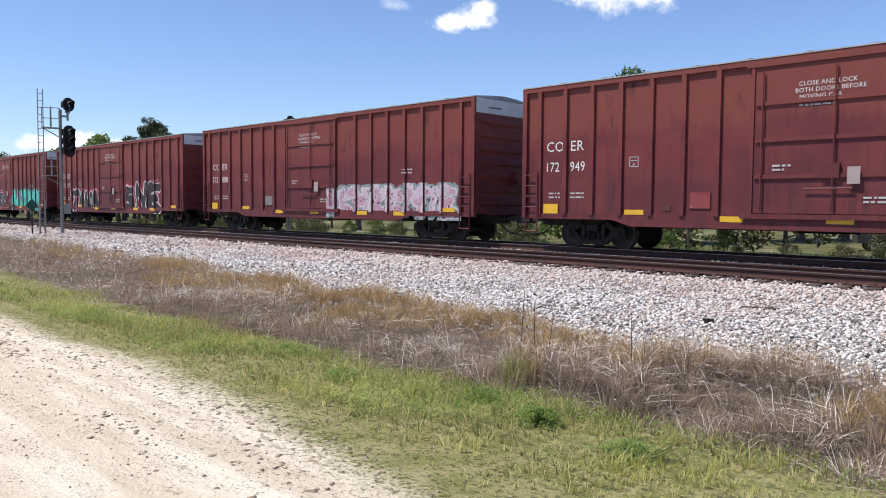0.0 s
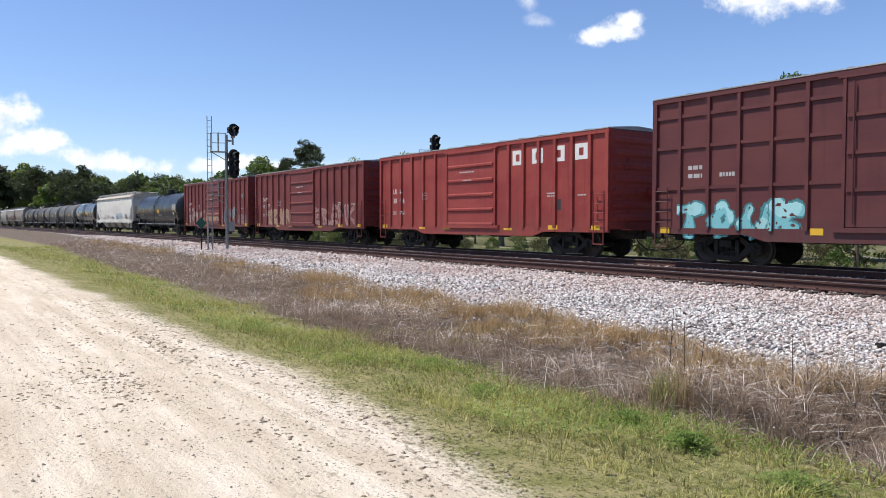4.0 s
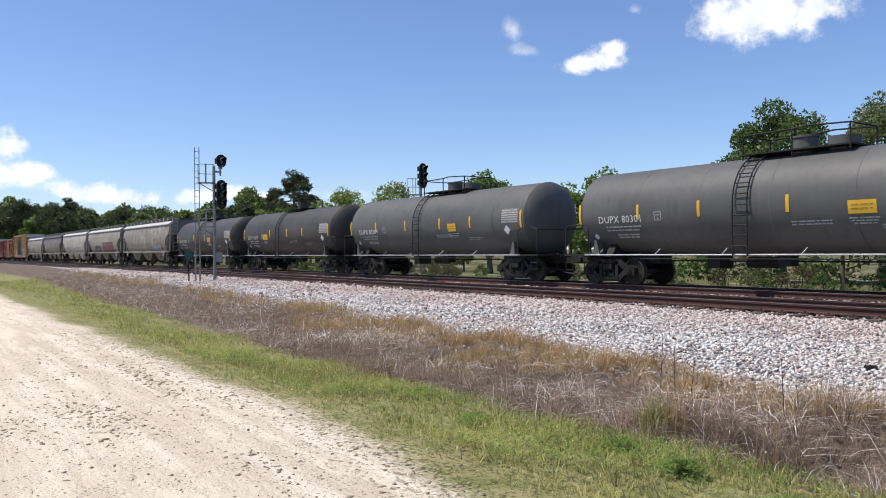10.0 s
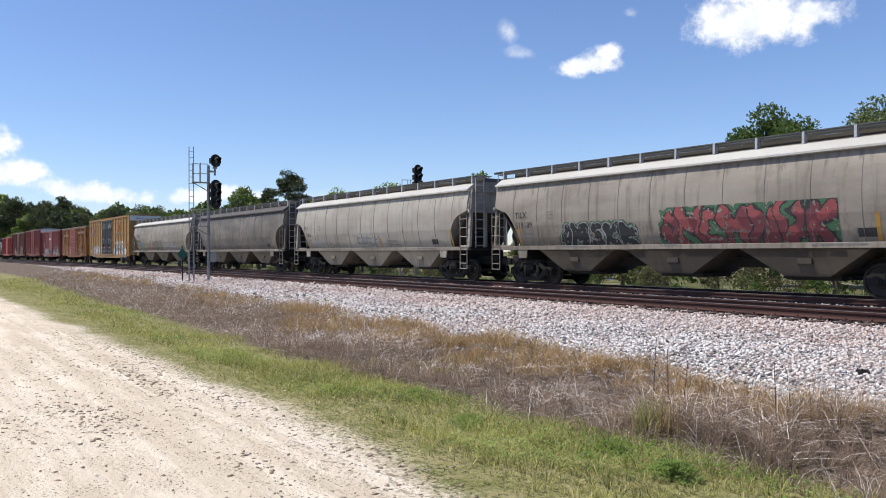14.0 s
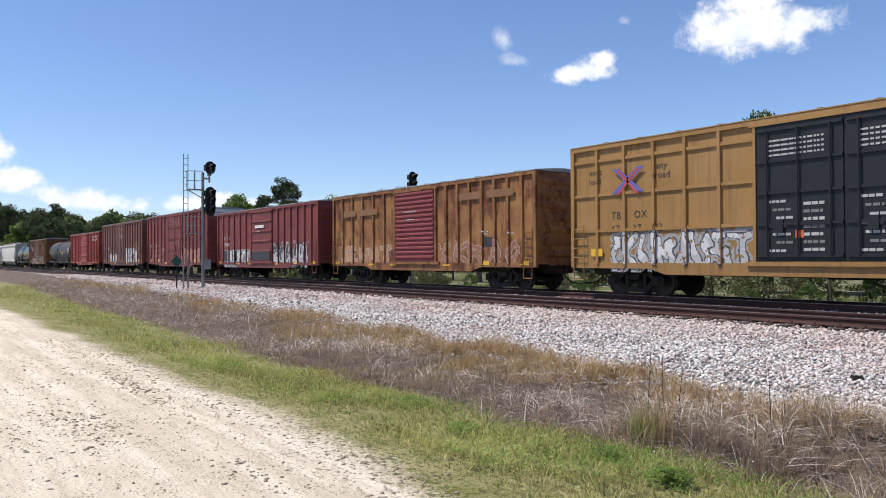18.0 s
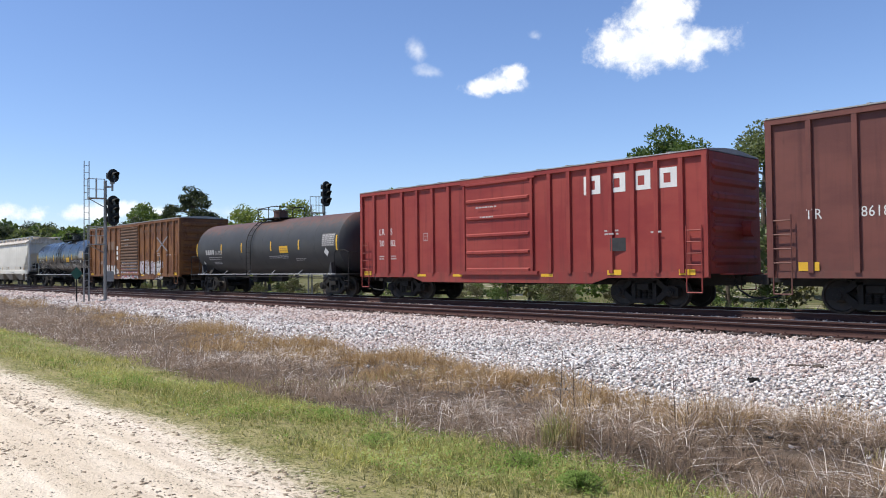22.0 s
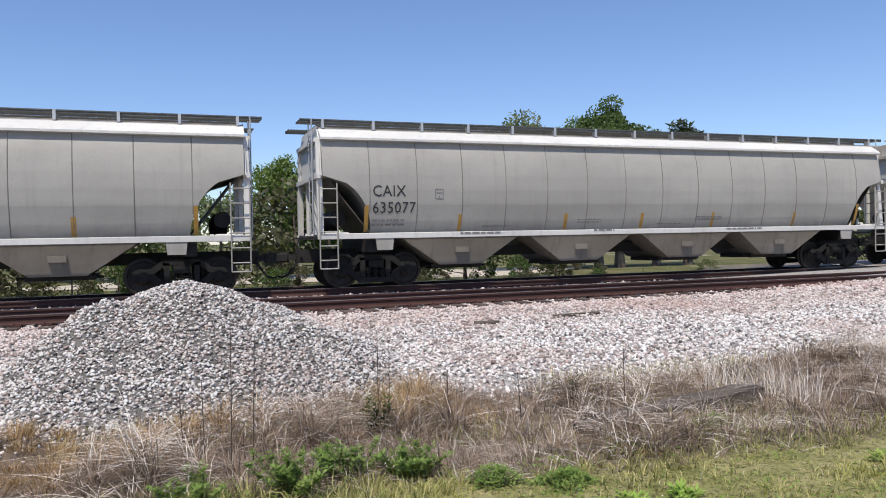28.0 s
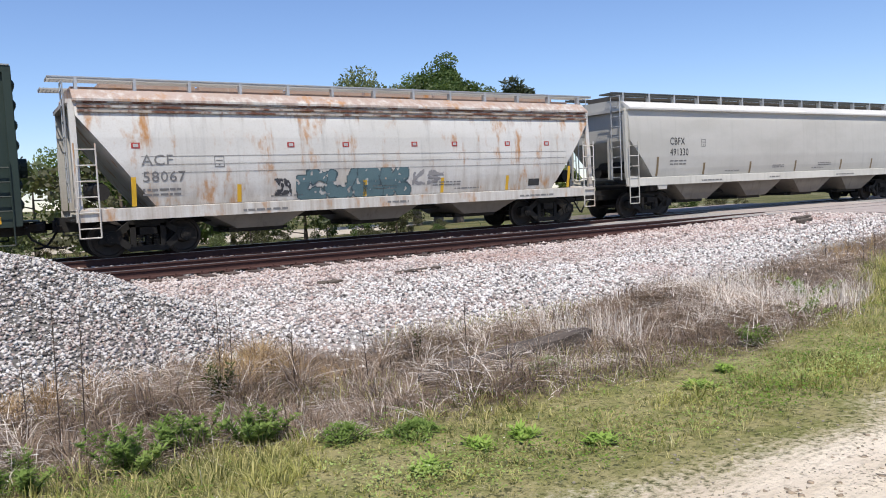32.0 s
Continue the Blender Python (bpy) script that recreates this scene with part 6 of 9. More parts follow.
def yellow_60():
    car, skin, brk, ribs = boxcar("box_car", "ochre-yellow sixty-foot box car with black double doors and white graffiti", 18.8, 5.02, OXIDE["yellow"], (6.95, 11.8), 5, 5, end_band="white_paint",
                                  grid=(2.15, 3.35, 4.5), door_kind="double", door_mat=M["navy"], rib_w=0.05, roof=OXIDE["yellow"])
    lettering(car, "next", 0.78, 4.02, 0.3, BK, skin)
    lettering(car, "load", 0.78, 3.72, 0.3, BK, skin)
    lettering(car, "any", 3.55, 4.02, 0.3, BK, skin)
    lettering(car, "road", 3.5, 3.72, 0.3, BK, skin)
    m = Mesh()
    for (a, b), (c, d), mat in (((1.85, 3.35), (3.15, 4.15), 0), ((1.85, 4.15), (3.15, 3.35), 0)):
        m.add([(a, -1.585, b), (a + 0.28, -1.585, b), (c, -1.585, d), (c - 0.28, -1.585, d)], [(0, 1, 2, 3)])
    part("owner_mark", m, spray((0.10, 0.10, 0.36)), car, "crossed blue and red stripes")
    m = Mesh()
    for (a, b), (c, d) in (((2.1, 3.3), (2.9, 4.1)), ((2.1, 4.1), (2.9, 3.3))):
        m.add([(a - 0.06, -1.589, b), (a + 0.06, -1.589, b), (c + 0.06, -1.589, d), (c - 0.06, -1.589, d)], [(0, 1, 2, 3)])
    part("owner_mark", m, spray((0.42, 0.06, 0.06)), car)
    for s, x, z in (("TB", 1.75, 2.52), ("OX", 2.68, 2.52), ("67", 1.75, 2.08), ("37", 2.62, 2.08), ("02", 3.45, 2.08)):
        lettering(car, s, x, z, 0.34, BK, skin)
    lettering(car, "RAILCAR POOLING EXPERTS", 12.6, 3.05, 0.38, GY, lambda a, b: -1.585, 0.86, 1.0)
    m = Mesh()
    for (a, b), (c, d) in (((13.7, 3.5), (14.9, 4.3)), ((13.7, 4.3), (14.9, 3.5))):
        m.add([(a, -1.587, b), (a + 0.24, -1.587, b), (c, -1.587, d), (c - 0.24, -1.587, d)], [(0, 1, 2, 3)])
    part("owner_mark", m, spray((0.33, 0.085, 0.045)), car, "faded red crossed stripes")
    face = lambda a, b: -1.59
    for x in (7.35, 9.75):
        for i in range(4):
            dashes(car, [(x, 4.35 - 0.13 * i, 1.5, 0.05)], DW, face)
        for i in range(7):
            dashes(car, [(x + 0.1 * (i % 3), 2.7 - 0.22 * i, 0.5, 0.07), (x + 0.95, 2.6 - 0.2 * i, 0.55, 0.08)], GY if i % 2 else DW, face)
        patch(car, "door_placard", x + 0.72, x + 0.95, 1.75, 1.95, spray((0.5, 0.10, 0.03)), face, n=1)
    graffiti(car, 1.7, 6.9, 0.78, 2.1, 8, (0.40, 0.40, 0.41), (0.05, 0.05, 0.055), skin, brk, seed=71, fat=0.10, rim=0.04, accent=(0.55, 0.55, 0.56), halo=(0.30, 0.30, 0.31), wild=0.26)
    graffiti(car, 12.0, 17.6, 0.78, 1.75, 8, (0.44, 0.44, 0.45), (0.05, 0.05, 0.055), skin, brk, seed=72, fat=0.10, rim=0.04, accent=(0.58, 0.58, 0.59), halo=(0.36, 0.36, 0.37), wild=0.24)
    graffiti(car, 12.8, 16.4, 1.55, 2.55, 5, (0.44, 0.44, 0.45), (0.05, 0.05, 0.055), skin, brk, seed=73, fat=0.10, rim=0.04, accent=(0.58, 0.58, 0.59), halo=(0.36, 0.36, 0.37), wild=0.24)
    for x in (0.9, 17.6):
        patch(car, "reflective_tape", x, x + 0.5, 1.3, 1.55, M["yellow_tape"], lambda a, b: -1.56, n=1)
    put(car, -378.6)


yellow_60()
RIBS57 = (5, 7)
car, skin, brk = fifty(-396.0, OXIDE["rusty"], "rust-streaked yellow box car with a louvred red door", (), (), [(0.6, 5.8, 0.95, 1.95, 5, (0.40, 0.20, 0.11), (0.40, 0.34, 0.30), dict(fat=0.09, rim=0.04)), (9.5, 14.8, 0.95, 2.1, 5, (0.28, 0.12, 0.08), (0.38, 0.32, 0.28), dict(fat=0.08, rim=0.03))],
                       length=15.6, top=4.5, door=(6.08, 9.25), door_mat=M["door_rust"], door_kind="slats", seed=5, ribs=RIBS57)
for x, z, w in ((1.2, 3.4, 1.2), (2.7, 3.4, 1.8), (11.0, 3.65, 1.4), (12.8, 3.65, 1.6)):
    patch(car, "painted_out_panel", x, x + w, z, z + 0.3, spray((0.205, 0.10, 0.042)), lambda a, b: -1.586, "painted-out old lettering", n=1)
car, skin, brk = fifty(-413.3, OXIDE["dullred"], "dull red box car with large white and black graffiti", ("AT", "W"), ("1004", "86"), [(1.2, 5.9, 0.72, 1.95, 6, (0.42, 0.42, 0.43), (0.03, 0.03, 0.035), dict(fat=0.13, rim=0.05, accent=(0.58, 0.58, 0.58), halo=(0.34, 0.34, 0.35), wild=0.28)), (9.5, 14.2, 0.75, 2.3, 5, (0.40, 0.40, 0.41), (0.55, 0.55, 0.55), dict(fat=0.13, rim=0.05, accent=(0.05, 0.05, 0.055), halo=(0.04, 0.04, 0.045), wild=0.28))],
      length=15.6, top=4.48, door=(6.2, 9.3), seed=6, ribs=(5, 6))
for x in (1.15, 2.65):
    patch(car, "stencil_panel", x, x + 0.85, 1.15, 1.85, BK, skin, "black painted data panel", n=1)
patch(car, "door_mark", 6.9, 8.3, 3.25, 3.42, W, lambda a, b: -1.615, n=1)
patch(car, "sprayed_patch", 6.4, 9.2, 1.2, 1.75, spray((0.03, 0.03, 0.03)), lambda a, b: -1.617, n=1)


def tall_50(rear, paint, label, tags, seed, door=(6.1, 9.8), words=(), band="white_paint", length=15.75, top=5.05):
    car, skin, brk, ribs = boxcar("box_car", label, length, top, paint, door, 5, 5 if length < 15 else 6, end_band=band, rib_w=0.06, ladder_top=2.5)
    for s, x, z, size in words:
        lettering(car, s, x, z, size, W, skin, 0.85)
    dashes(car, [(7.6, 4.35, 0.8, 0.05), (7.7, 4.25, 0.6, 0.05), (4.3, 2.1, 0.5, 0.05)], DW, lambda a, b: skin(a, b) - 0.02)
    for x in (0.75, 3.1, 5.2, 9.9, 12.6, 14.3):
        patch(car, "reflective_tape", x, x + 0.5, 0.92 if 3.6 < x < 12 else 1.08, 1.08 if 3.6 < x < 12 else 1.3, M["yellow_tape"], lambda a, b: -1.535, n=1)
    for k, (x0, x1, z0, z1, n, fill, edge, kw) in enumerate(tags):
        graffiti(car, x0, x1, z0, z1, n, fill, edge, skin, brk, seed=seed * 10 + k, **kw)
    put(car, rear)
    return car, skin, brk


tall_50(-431.14, OXIDE["dullred"], "tall dull red box car with a faded pink scrawl", [(1.4, 4.6, 0.8, 2.1, 3, (0.16, 0.05, 0.04), (0.50, 0.30, 0.25), dict(fat=0.16, rim=0.04)), (9.6, 14.2, 0.85, 2.2, 6, (0.36, 0.16, 0.13), (0.40, 0.22, 0.18), dict(fat=0.14, rim=0.04, wild=0.3))],
        12, words=[("N", 0.95, 2.36, 0.36), ("O", 1.75, 2.36, 0.36), ("K", 2.5, 2.36, 0.36), ("L", 3.25, 2.36, 0.36), ("5", 0.95, 1.98, 0.36), ("7", 1.75, 1.98, 0.36), ("2", 2.5, 1.98, 0.36), ("0", 3.25, 1.98, 0.36), ("1", 3.9, 1.98, 0.36), ("3", 4.6, 1.98, 0.36)])
car, skin, brk = tall_50(-448.57, OXIDE["brown"], "brown high box car with silver and white graffiti", [(3.2, 6.4, 0.75, 2.1, 3, SILVER, (0.04, 0.04, 0.045), dict(fat=0.16, rim=0.05, accent=WHITE)), (9.6, 14.0, 0.75, 2.45, 3, WHITE, (0.05, 0.05, 0.055), dict(fat=0.26, rim=0.05, accent=SILVER)), (7.2, 8.6, 3.4, 4.0, 3, (0.17, 0.06, 0.045), (0.5, 0.48, 0.47), dict(fat=0.05, rim=0.025)),
         (12.9, 14.3, 2.1, 3.0, 3, (0.2, 0.08, 0.06), (0.46, 0.25, 0.14), dict(fat=0.03, rim=0.025))], 13, door=(6.35, 9.4), words=[("TR", 0.95, 2.36, 0.36), ("86186", 2.2, 2.36, 0.36)], band=None, top=4.95)
patch(car, "reflective_tape", 15.45, 15.62, 1.0, 1.95, M["yellow_tape"], lambda a, b: -1.59, n=1)
fifty(-465.9, OXIDE["red"], "bright red fifty-foot box car with bold white block marks", ("LR", "S"), ("30", "82"), [], length=15.7, top=4.42, door=(6.3, 9.4), big=(11.55, 12.45, 13.3, 14.15), seed=8, ribs=(6, 7))
black_tank(-482.2, 14.9, 1.42, 2.44, TANK["rust"], "charcoal tank car with rust over its top", "26787", (0.35, 3.35, 5.61, 8.63, 11.19, 14.3), (0.35, 14.3), lx=6.3, mark_x=1.45, plate=(9.42, 10.2), bars=1.12, mat=M["dim_white"], platform=2.1, code_box=False, size=0.33, panel=-2.0)
car, skin, brk = fifty(-499.6, OXIDE["orange"], "rusty orange box car with a louvred brown door and bubble graffiti", (), (), [(2.6, 5.75, 0.72, 1.75, 4, (0.46, 0.44, 0.42), (0.12, 0.10, 0.09), dict(fat=0.13, rim=0.04)), (6.25, 9.4, 0.72, 2.0, 5, (0.34, 0.10, 0.10), (0.45, 0.43, 0.43), dict(fat=0.08, rim=0.04, accent=(0.06, 0.05, 0.055), halo=(0.38, 0.36, 0.36), wild=0.3)), (9.4, 13.2, 0.72, 1.95, 6, (0.46, 0.45, 0.45), (0.05, 0.045, 0.05), dict(fat=0.11, rim=0.035, accent=(0.36, 0.30, 0.34), halo=(0.40, 0.38, 0.38), wild=0.26))],
                       length=15.7, top=4.42, door=(6.18, 9.32), door_mat=M["slat_brown"], door_kind="slats", seed=9, ribs=(5, 6))
lettering(car, "33", 2.2, 1.78, 0.3, W, lambda a, b: skin(a, b) - 0.004)
lettering(car, "778", 2.92, 1.78, 0.3, W, lambda a, b: skin(a, b) - 0.004)
for i, s in enumerate(("The nationwide boxcar pool",)):
    lettering(car, s, 9.65, 3.72, 0.42, spray((0.085, 0.045, 0.028)), lambda a, b: -1.587, 0.92)
m = Mesh()
for (a, b), (c, d) in (((12.3, 2.45), (14.1, 3.35)), ((12.3, 3.35), (14.1, 2.45))):
    m.add([(a, -1.588, b), (a + 0.22, -1.588, b), (c, -1.588, d), (c - 0.22, -1.588, d)], [(0, 1, 2, 3)])
part("owner_mark", m, spray((0.19, 0.18, 0.19)), car, "faded crossed stripes")
for x, w in ((1.0, 0.35), (1.5, 0.5), (2.2, 0.3), (2.7, 0.3), (3.1, 0.55), (3.8, 0.5), (4.5, 0.6)):
    patch(car, "owner_mark", x, x + w, 2.75 if x > 2.6 else 3.25, 3.35 if x > 2.6 else 3.85, spray((0.17, 0.10, 0.06)), lambda a, b: -1.586, n=1)
for z in (2.05, 2.4, 2.75):
    patch(car, "paper_notice", 5.25, 5.55, z, z + 0.24, W, skin, n=1)
black_tank(-514.4, 13.2, 1.34, 2.48, TANK["gloss"], "glossy black chlorine tank car with white lettering", "AXLX 972", (0.45, 3.02, 5.03, 7.81, 9.75, 12.42), (0.45, 12.42), lx=6.1, mark_x=0.95, words=("INHALATION HAZARD", "CHLORINE"), plate=(8.3, 9.05), platform=1.75, size=0.31, panel=-2.05)

big_grey(-535.1, 18.9, GREY["white"], "off-white covered hopper with a clean broad sill", "UTCX", "46791", PROF_FLAT, (4.2, 7.7, 11.2, 14.7), tape_xs=(1.9, 4.7, 7.2, 9.6, 12.0, 14.6, 17.2), seed=14, mx=2.2, mark=GY, mark_z=(2.38, 2.05), msize=0.31, tall=0.22)
CAIX = dict(bays=(4.2, 8.0, 11.8, 15.5), tape_xs=(1.4, 4.06, 7.36, 9.97, 12.6, 15.89, 18.59), mark_z=(2.42, 1.98), msize=0.42, mx=1.55, seams=tuple(1.49 + 1.31 * k for k in range(14)), wide=0.92, **dict(ROUND, prof=PROF_TALL, walk_z=0.09))
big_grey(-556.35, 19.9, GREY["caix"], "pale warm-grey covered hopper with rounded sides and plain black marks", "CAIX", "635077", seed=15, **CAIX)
big_grey(-577.8, 20.0, GREY["caix"], "pale warm-grey covered hopper with a small red tag", "CAIX", "635082", seed=16, items=[(0.5, 1.5, 2.45, 3.0, 4, RED_INK, dict(fat=0.004, rim=0.018))], **CAIX)
big_grey(-599.2, 20.0, GREY["caix"], "pale warm-grey covered hopper with black and red tags along its foot", "CAIX", "635076", seed=17,
         items=[(0.4, 1.5, 2.3, 3.0, 5, SOFT_RED, dict(fat=0.006, rim=0.02)), (8.6, 10.2, 1.5, 1.9, 5, (0.03, 0.03, 0.03), dict(fat=0.008, rim=0.022)), (12.0, 12.8, 1.5, 1.9, 3, RED_INK, dict(fat=0.004, rim=0.018)), (13.4, 15.6, 1.5, 2.15, 5, (0.16, 0.16, 0.16), dict(fat=0.003, rim=0.016))], **CAIX)
big_grey(-620.1, 19.55, GREY["light"], "clean light-grey covered hopper with a broad white sill", "CBFX", "491330", [(1.42, 1.46), (1.75, 1.54), (2.2, 1.585), (2.8, 1.585), (3.45, 1.56), (3.9, 1.48), (4.03, 1.42), (4.2, 1.15), (4.28, 0.6)], (4.3, 8.0, 11.7, 15.3),
         tape_xs=(1.65, 4.23, 7.05, 10.1, 13.5, 16.0, 18.0), tape="worn_tape", seed=18, sill=(1.16, 1.44), cut=(1.5, 2.8), round_cut=False, mx=2.3, mark_z=(2.62, 2.22), msize=0.38, sill_mat=GREY["white"], wide=0.85)
car, skin = big_grey(-637.9, 16.35, GREY["acf"], "rust-stained white covered hopper with a blue-grey mural", "ACF", "58067", [(1.22, 1.46), (1.7, 1.55), (2.3, 1.60), (2.9, 1.58), (3.4, 1.50), (3.75, 1.40), (3.85, 1.36), (4.02, 1.2), (4.10, 0.6)], (4.6, 8.2, 11.8),
         items=[(4.9, 5.4, 1.35, 1.9, 2, (0.05, 0.05, 0.055), {}), (9.1, 10.2, 1.5, 2.0, 2, (0.25, 0.24, 0.24), {})], solid=[(5.5, 9.2, 1.22, 2.05, 4, (0.09, 0.15, 0.165), (0.045, 0.07, 0.08), dict(fat=0.15, rim=0.035))],
         tape_xs=(1.4, 3.96, 7.56, 10.15, 12.59, 15.16), tape="yellow_tape", seed=19, sill=(0.92, 1.2), cut=(1.9, 3.4), mx=1.6, mark=GY, mark_z=(2.22, 1.82), msize=0.36, wide=1.1)
for s in (-1, 1):
    for k, z in enumerate((3.5, 3.61, 3.72)):
        w = 1.47 - 0.03 * k
        part("roof_rib", Mesh().prism_x([(s * (w - 0.06), z - 0.03), (s * (w + 0.07), z - 0.02), (s * (w + 0.07), z + 0.03), (s * (w - 0.06), z + 0.05)], 0.3, 16.05), GREY["acf_rust"], car, "rusted pressed rib below the roof")
for z in (2.02, 2.22, 2.42):
    patch(car, "weld_seam", 1.6, 15.0, z, z + 0.012, GY, skin, n=1)
for x in (1.5, 5.4, 7.0, 9.2, 10.6, 12.6, 14.2):
    patch(car, "inspection_plate", x - 0.1, x + 0.1, 2.62, 2.76, M["red_paint"], skin, n=1)
    patch(car, "inspection_plate", x - 0.06, x + 0.06, 2.65, 2.73, DW, lambda a, b: skin(a, b) - 0.006, n=1)
patch(car, "painted_sill_panel", 5.5, 9.3, 0.95, 1.18, spray((0.20, 0.28, 0.29)), lambda a, b: -1.56, n=1)
fifty(-654.6, OXIDE["green"], "dark green box car with a rust patch", (), (), [], length=15.7, top=4.45, door=(6.2, 9.3), seed=20)


# ---- signals beside the line ----
def hood_mesh(r, depth):
    """An open half-round sun hood about the x axis, pointing to +x."""
    m = Mesh()
    n = 14
    for k in range(n):
        a, b = math.radians(-40 + 260 * k / n), math.radians(-40 + 260 * (k + 1) / n)
        f = lambda t: depth * (0.45 + 0.55 * max(0.0, math.sin(t)))
        p = lambda t, rr, x: (x, rr * math.cos(t), rr * math.sin(t))
        m.hull([p(a, r, 0), p(a, r - 0.012, 0), p(b, r - 0.012, 0), p(b, r, 0)], [p(a, r, f(a)), p(a, r - 0.012, f(a)), p(b, r - 0.012, f(b)), p(b, r, f(b))])
    return m


def oblong(w, h, x0, x1, n=18):
    """A plate with round ends, standing in y, z."""
    pts = []
    for k in range(n):
        a = 2 * math.pi * k / n
        pts.append((w / 2 * math.cos(a), math.copysign(h / 2 - w / 2, math.sin(a)) + w / 2 * math.sin(a)))
    return Mesh().prism_x(pts, x0, x1)


def signal_head(parent, at, lamps, w, h):
    hd = part("signal_head", oblong(w, h, -0.05, 0.02), M["signal_black"], parent, "black signal target with hooded lamps", at=at)
    hood, lens = hood_mesh(0.17, 0.34).mesh("hood", M["signal_black"]), Mesh().tube((0.0, 0, 0), (0.03, 0, 0), 0.14, 16).mesh("lens", M["lens"])
    back = Mesh().box(-0.32, -0.05, -0.17, 0.17, -0.14, 0.14).mesh("lamp_case", M["signal_black"])
    for z in lamps:
        part("hood", hood, None, hd, at=pose(0.02, 0, z))
        part("lens", lens, None, hd, at=pose(0.02, 0, z))
        part("lamp_case", back, None, hd, at=pose(0, 0, z))
    return hd


def signal(x, y, z, label, upper, aim):
    """A tubular mast with an outrigged ladder, two stagings and signal heads. aim: degrees to which the heads look."""
    sg = thing("railway_signal", label, "railway signal", pose(x, y, z, 0, 0, aim), group="railway signals")
    part("base", Mesh().box(-0.3, 0.3, -0.3, 0.3, -0.3, 0.06), surf("cast_concrete", (0.42, 0.41, 0.39), (0.5, 0.49, 0.47), None, 2, 20, 0.9), sg, "concrete footing")
    part("mast", Mesh().tube((0, 0, 0), (0, 0, 5.9), 0.085, 12, 0.075), M["alu"], sg, "aluminium tube mast", smooth=40)
    part("junction_box", Mesh().box(-0.18, 0.1, 0.06, 0.38, 0.95, 1.45), M["alu"], sg)
    la = Mesh()
    for yy in (-0.93, -0.71):
        la.tube((-0.2, yy, -0.15), (-0.2, yy, 6.85 if upper else 5.5), 0.022, 6)
        la.tube((-0.2, yy, -0.15), (-0.2, yy, 1.6), 0.045, 6)
    lad = part("ladder", la, M["alu"], sg, "slim aluminium ladder")
    rung = Mesh().tube((-0.2, -0.93, 0), (-0.2, -0.71, 0), 0.014, 5).mesh("rung", M["alu"])
    for k in range(20 if upper else 15):
        part("rung", rung, None, lad, at=pose(0, 0, 0.35 + 0.33 * k))
    for zz, wide in ((5.0, 1.0), (2.75, 0.9)):
        st = part("staging", Mesh().box(-0.3, 0.25, -0.8, 0.05, zz, zz + 0.035), M["alu"], sg, "small standing platform")
        part("strut", Mesh().tube((-0.1, -0.72, zz), (0, -0.05, zz - 0.4), 0.025, 6), M["alu"], st)
        for px, py in ((-0.28, -0.76), (-0.28, -0.4), (-0.28, 0.0), (0.22, -0.4)):
            part("post", Mesh().tube((px, py, zz), (px, py, zz + wide), 0.02, 6), M["alu"], st)
        for f in (0.5, 1.0):
            part("guard_rail", Mesh().tube((-0.28, -0.76, zz + wide * f), (-0.28, 0.0, zz + wide * f), 0.018, 6), M["alu"], st)
    if upper:
        part("head_bracket", Mesh().tube((0, 0.05, 5.6), (0, 0.32, 5.6), 0.05, 8).tube((0, 0.32, 5.4), (0, 0.32, 5.95), 0.05, 8).box(-0.1, 0.1, 0.22, 0.42, 5.75, 5.95), M["alu"], sg)
        signal_head(sg, pose(0.1, 0.36, 6.15, 0, 0, 32), (0.0,), 0.62, 0.66)
        signal_head(sg, pose(0.16, 0.36, 4.42, 0, 0, 32), (-0.42, 0.0, 0.42), 0.62, 1.5)
    else:
        signal_head(sg, pose(0.16, 0.1, 6.15, 0, 0, 26), (-0.42, 0.0, 0.42), 0.62, 1.5)
    return sg


signal(-38.5, 13.2, 0.16, "two-headed railway signal on an aluminium ladder mast", True, -14)
signal(-37.6, 25.4, -0.1, "single-headed railway signal standing behind the train", False, -14)


def diamond_sign():
    sg = thing("diamond_sign", "small dark green diamond sign on a thin steel post", "sign", pose(-39.4, 12.15, 0.1, 0, 0, -20))
    part("post", Mesh().box(-0.02, 0.02, -0.03, 0.03, -0.2, 1.55), M["steel_dark"], sg)
    part("plate", Mesh().prism_x([(0, 1.1), (0.27, 1.42), (0, 1.74), (-0.27, 1.42)], 0.02, 0.035), M["green_sign"], sg)


diamond_sign()


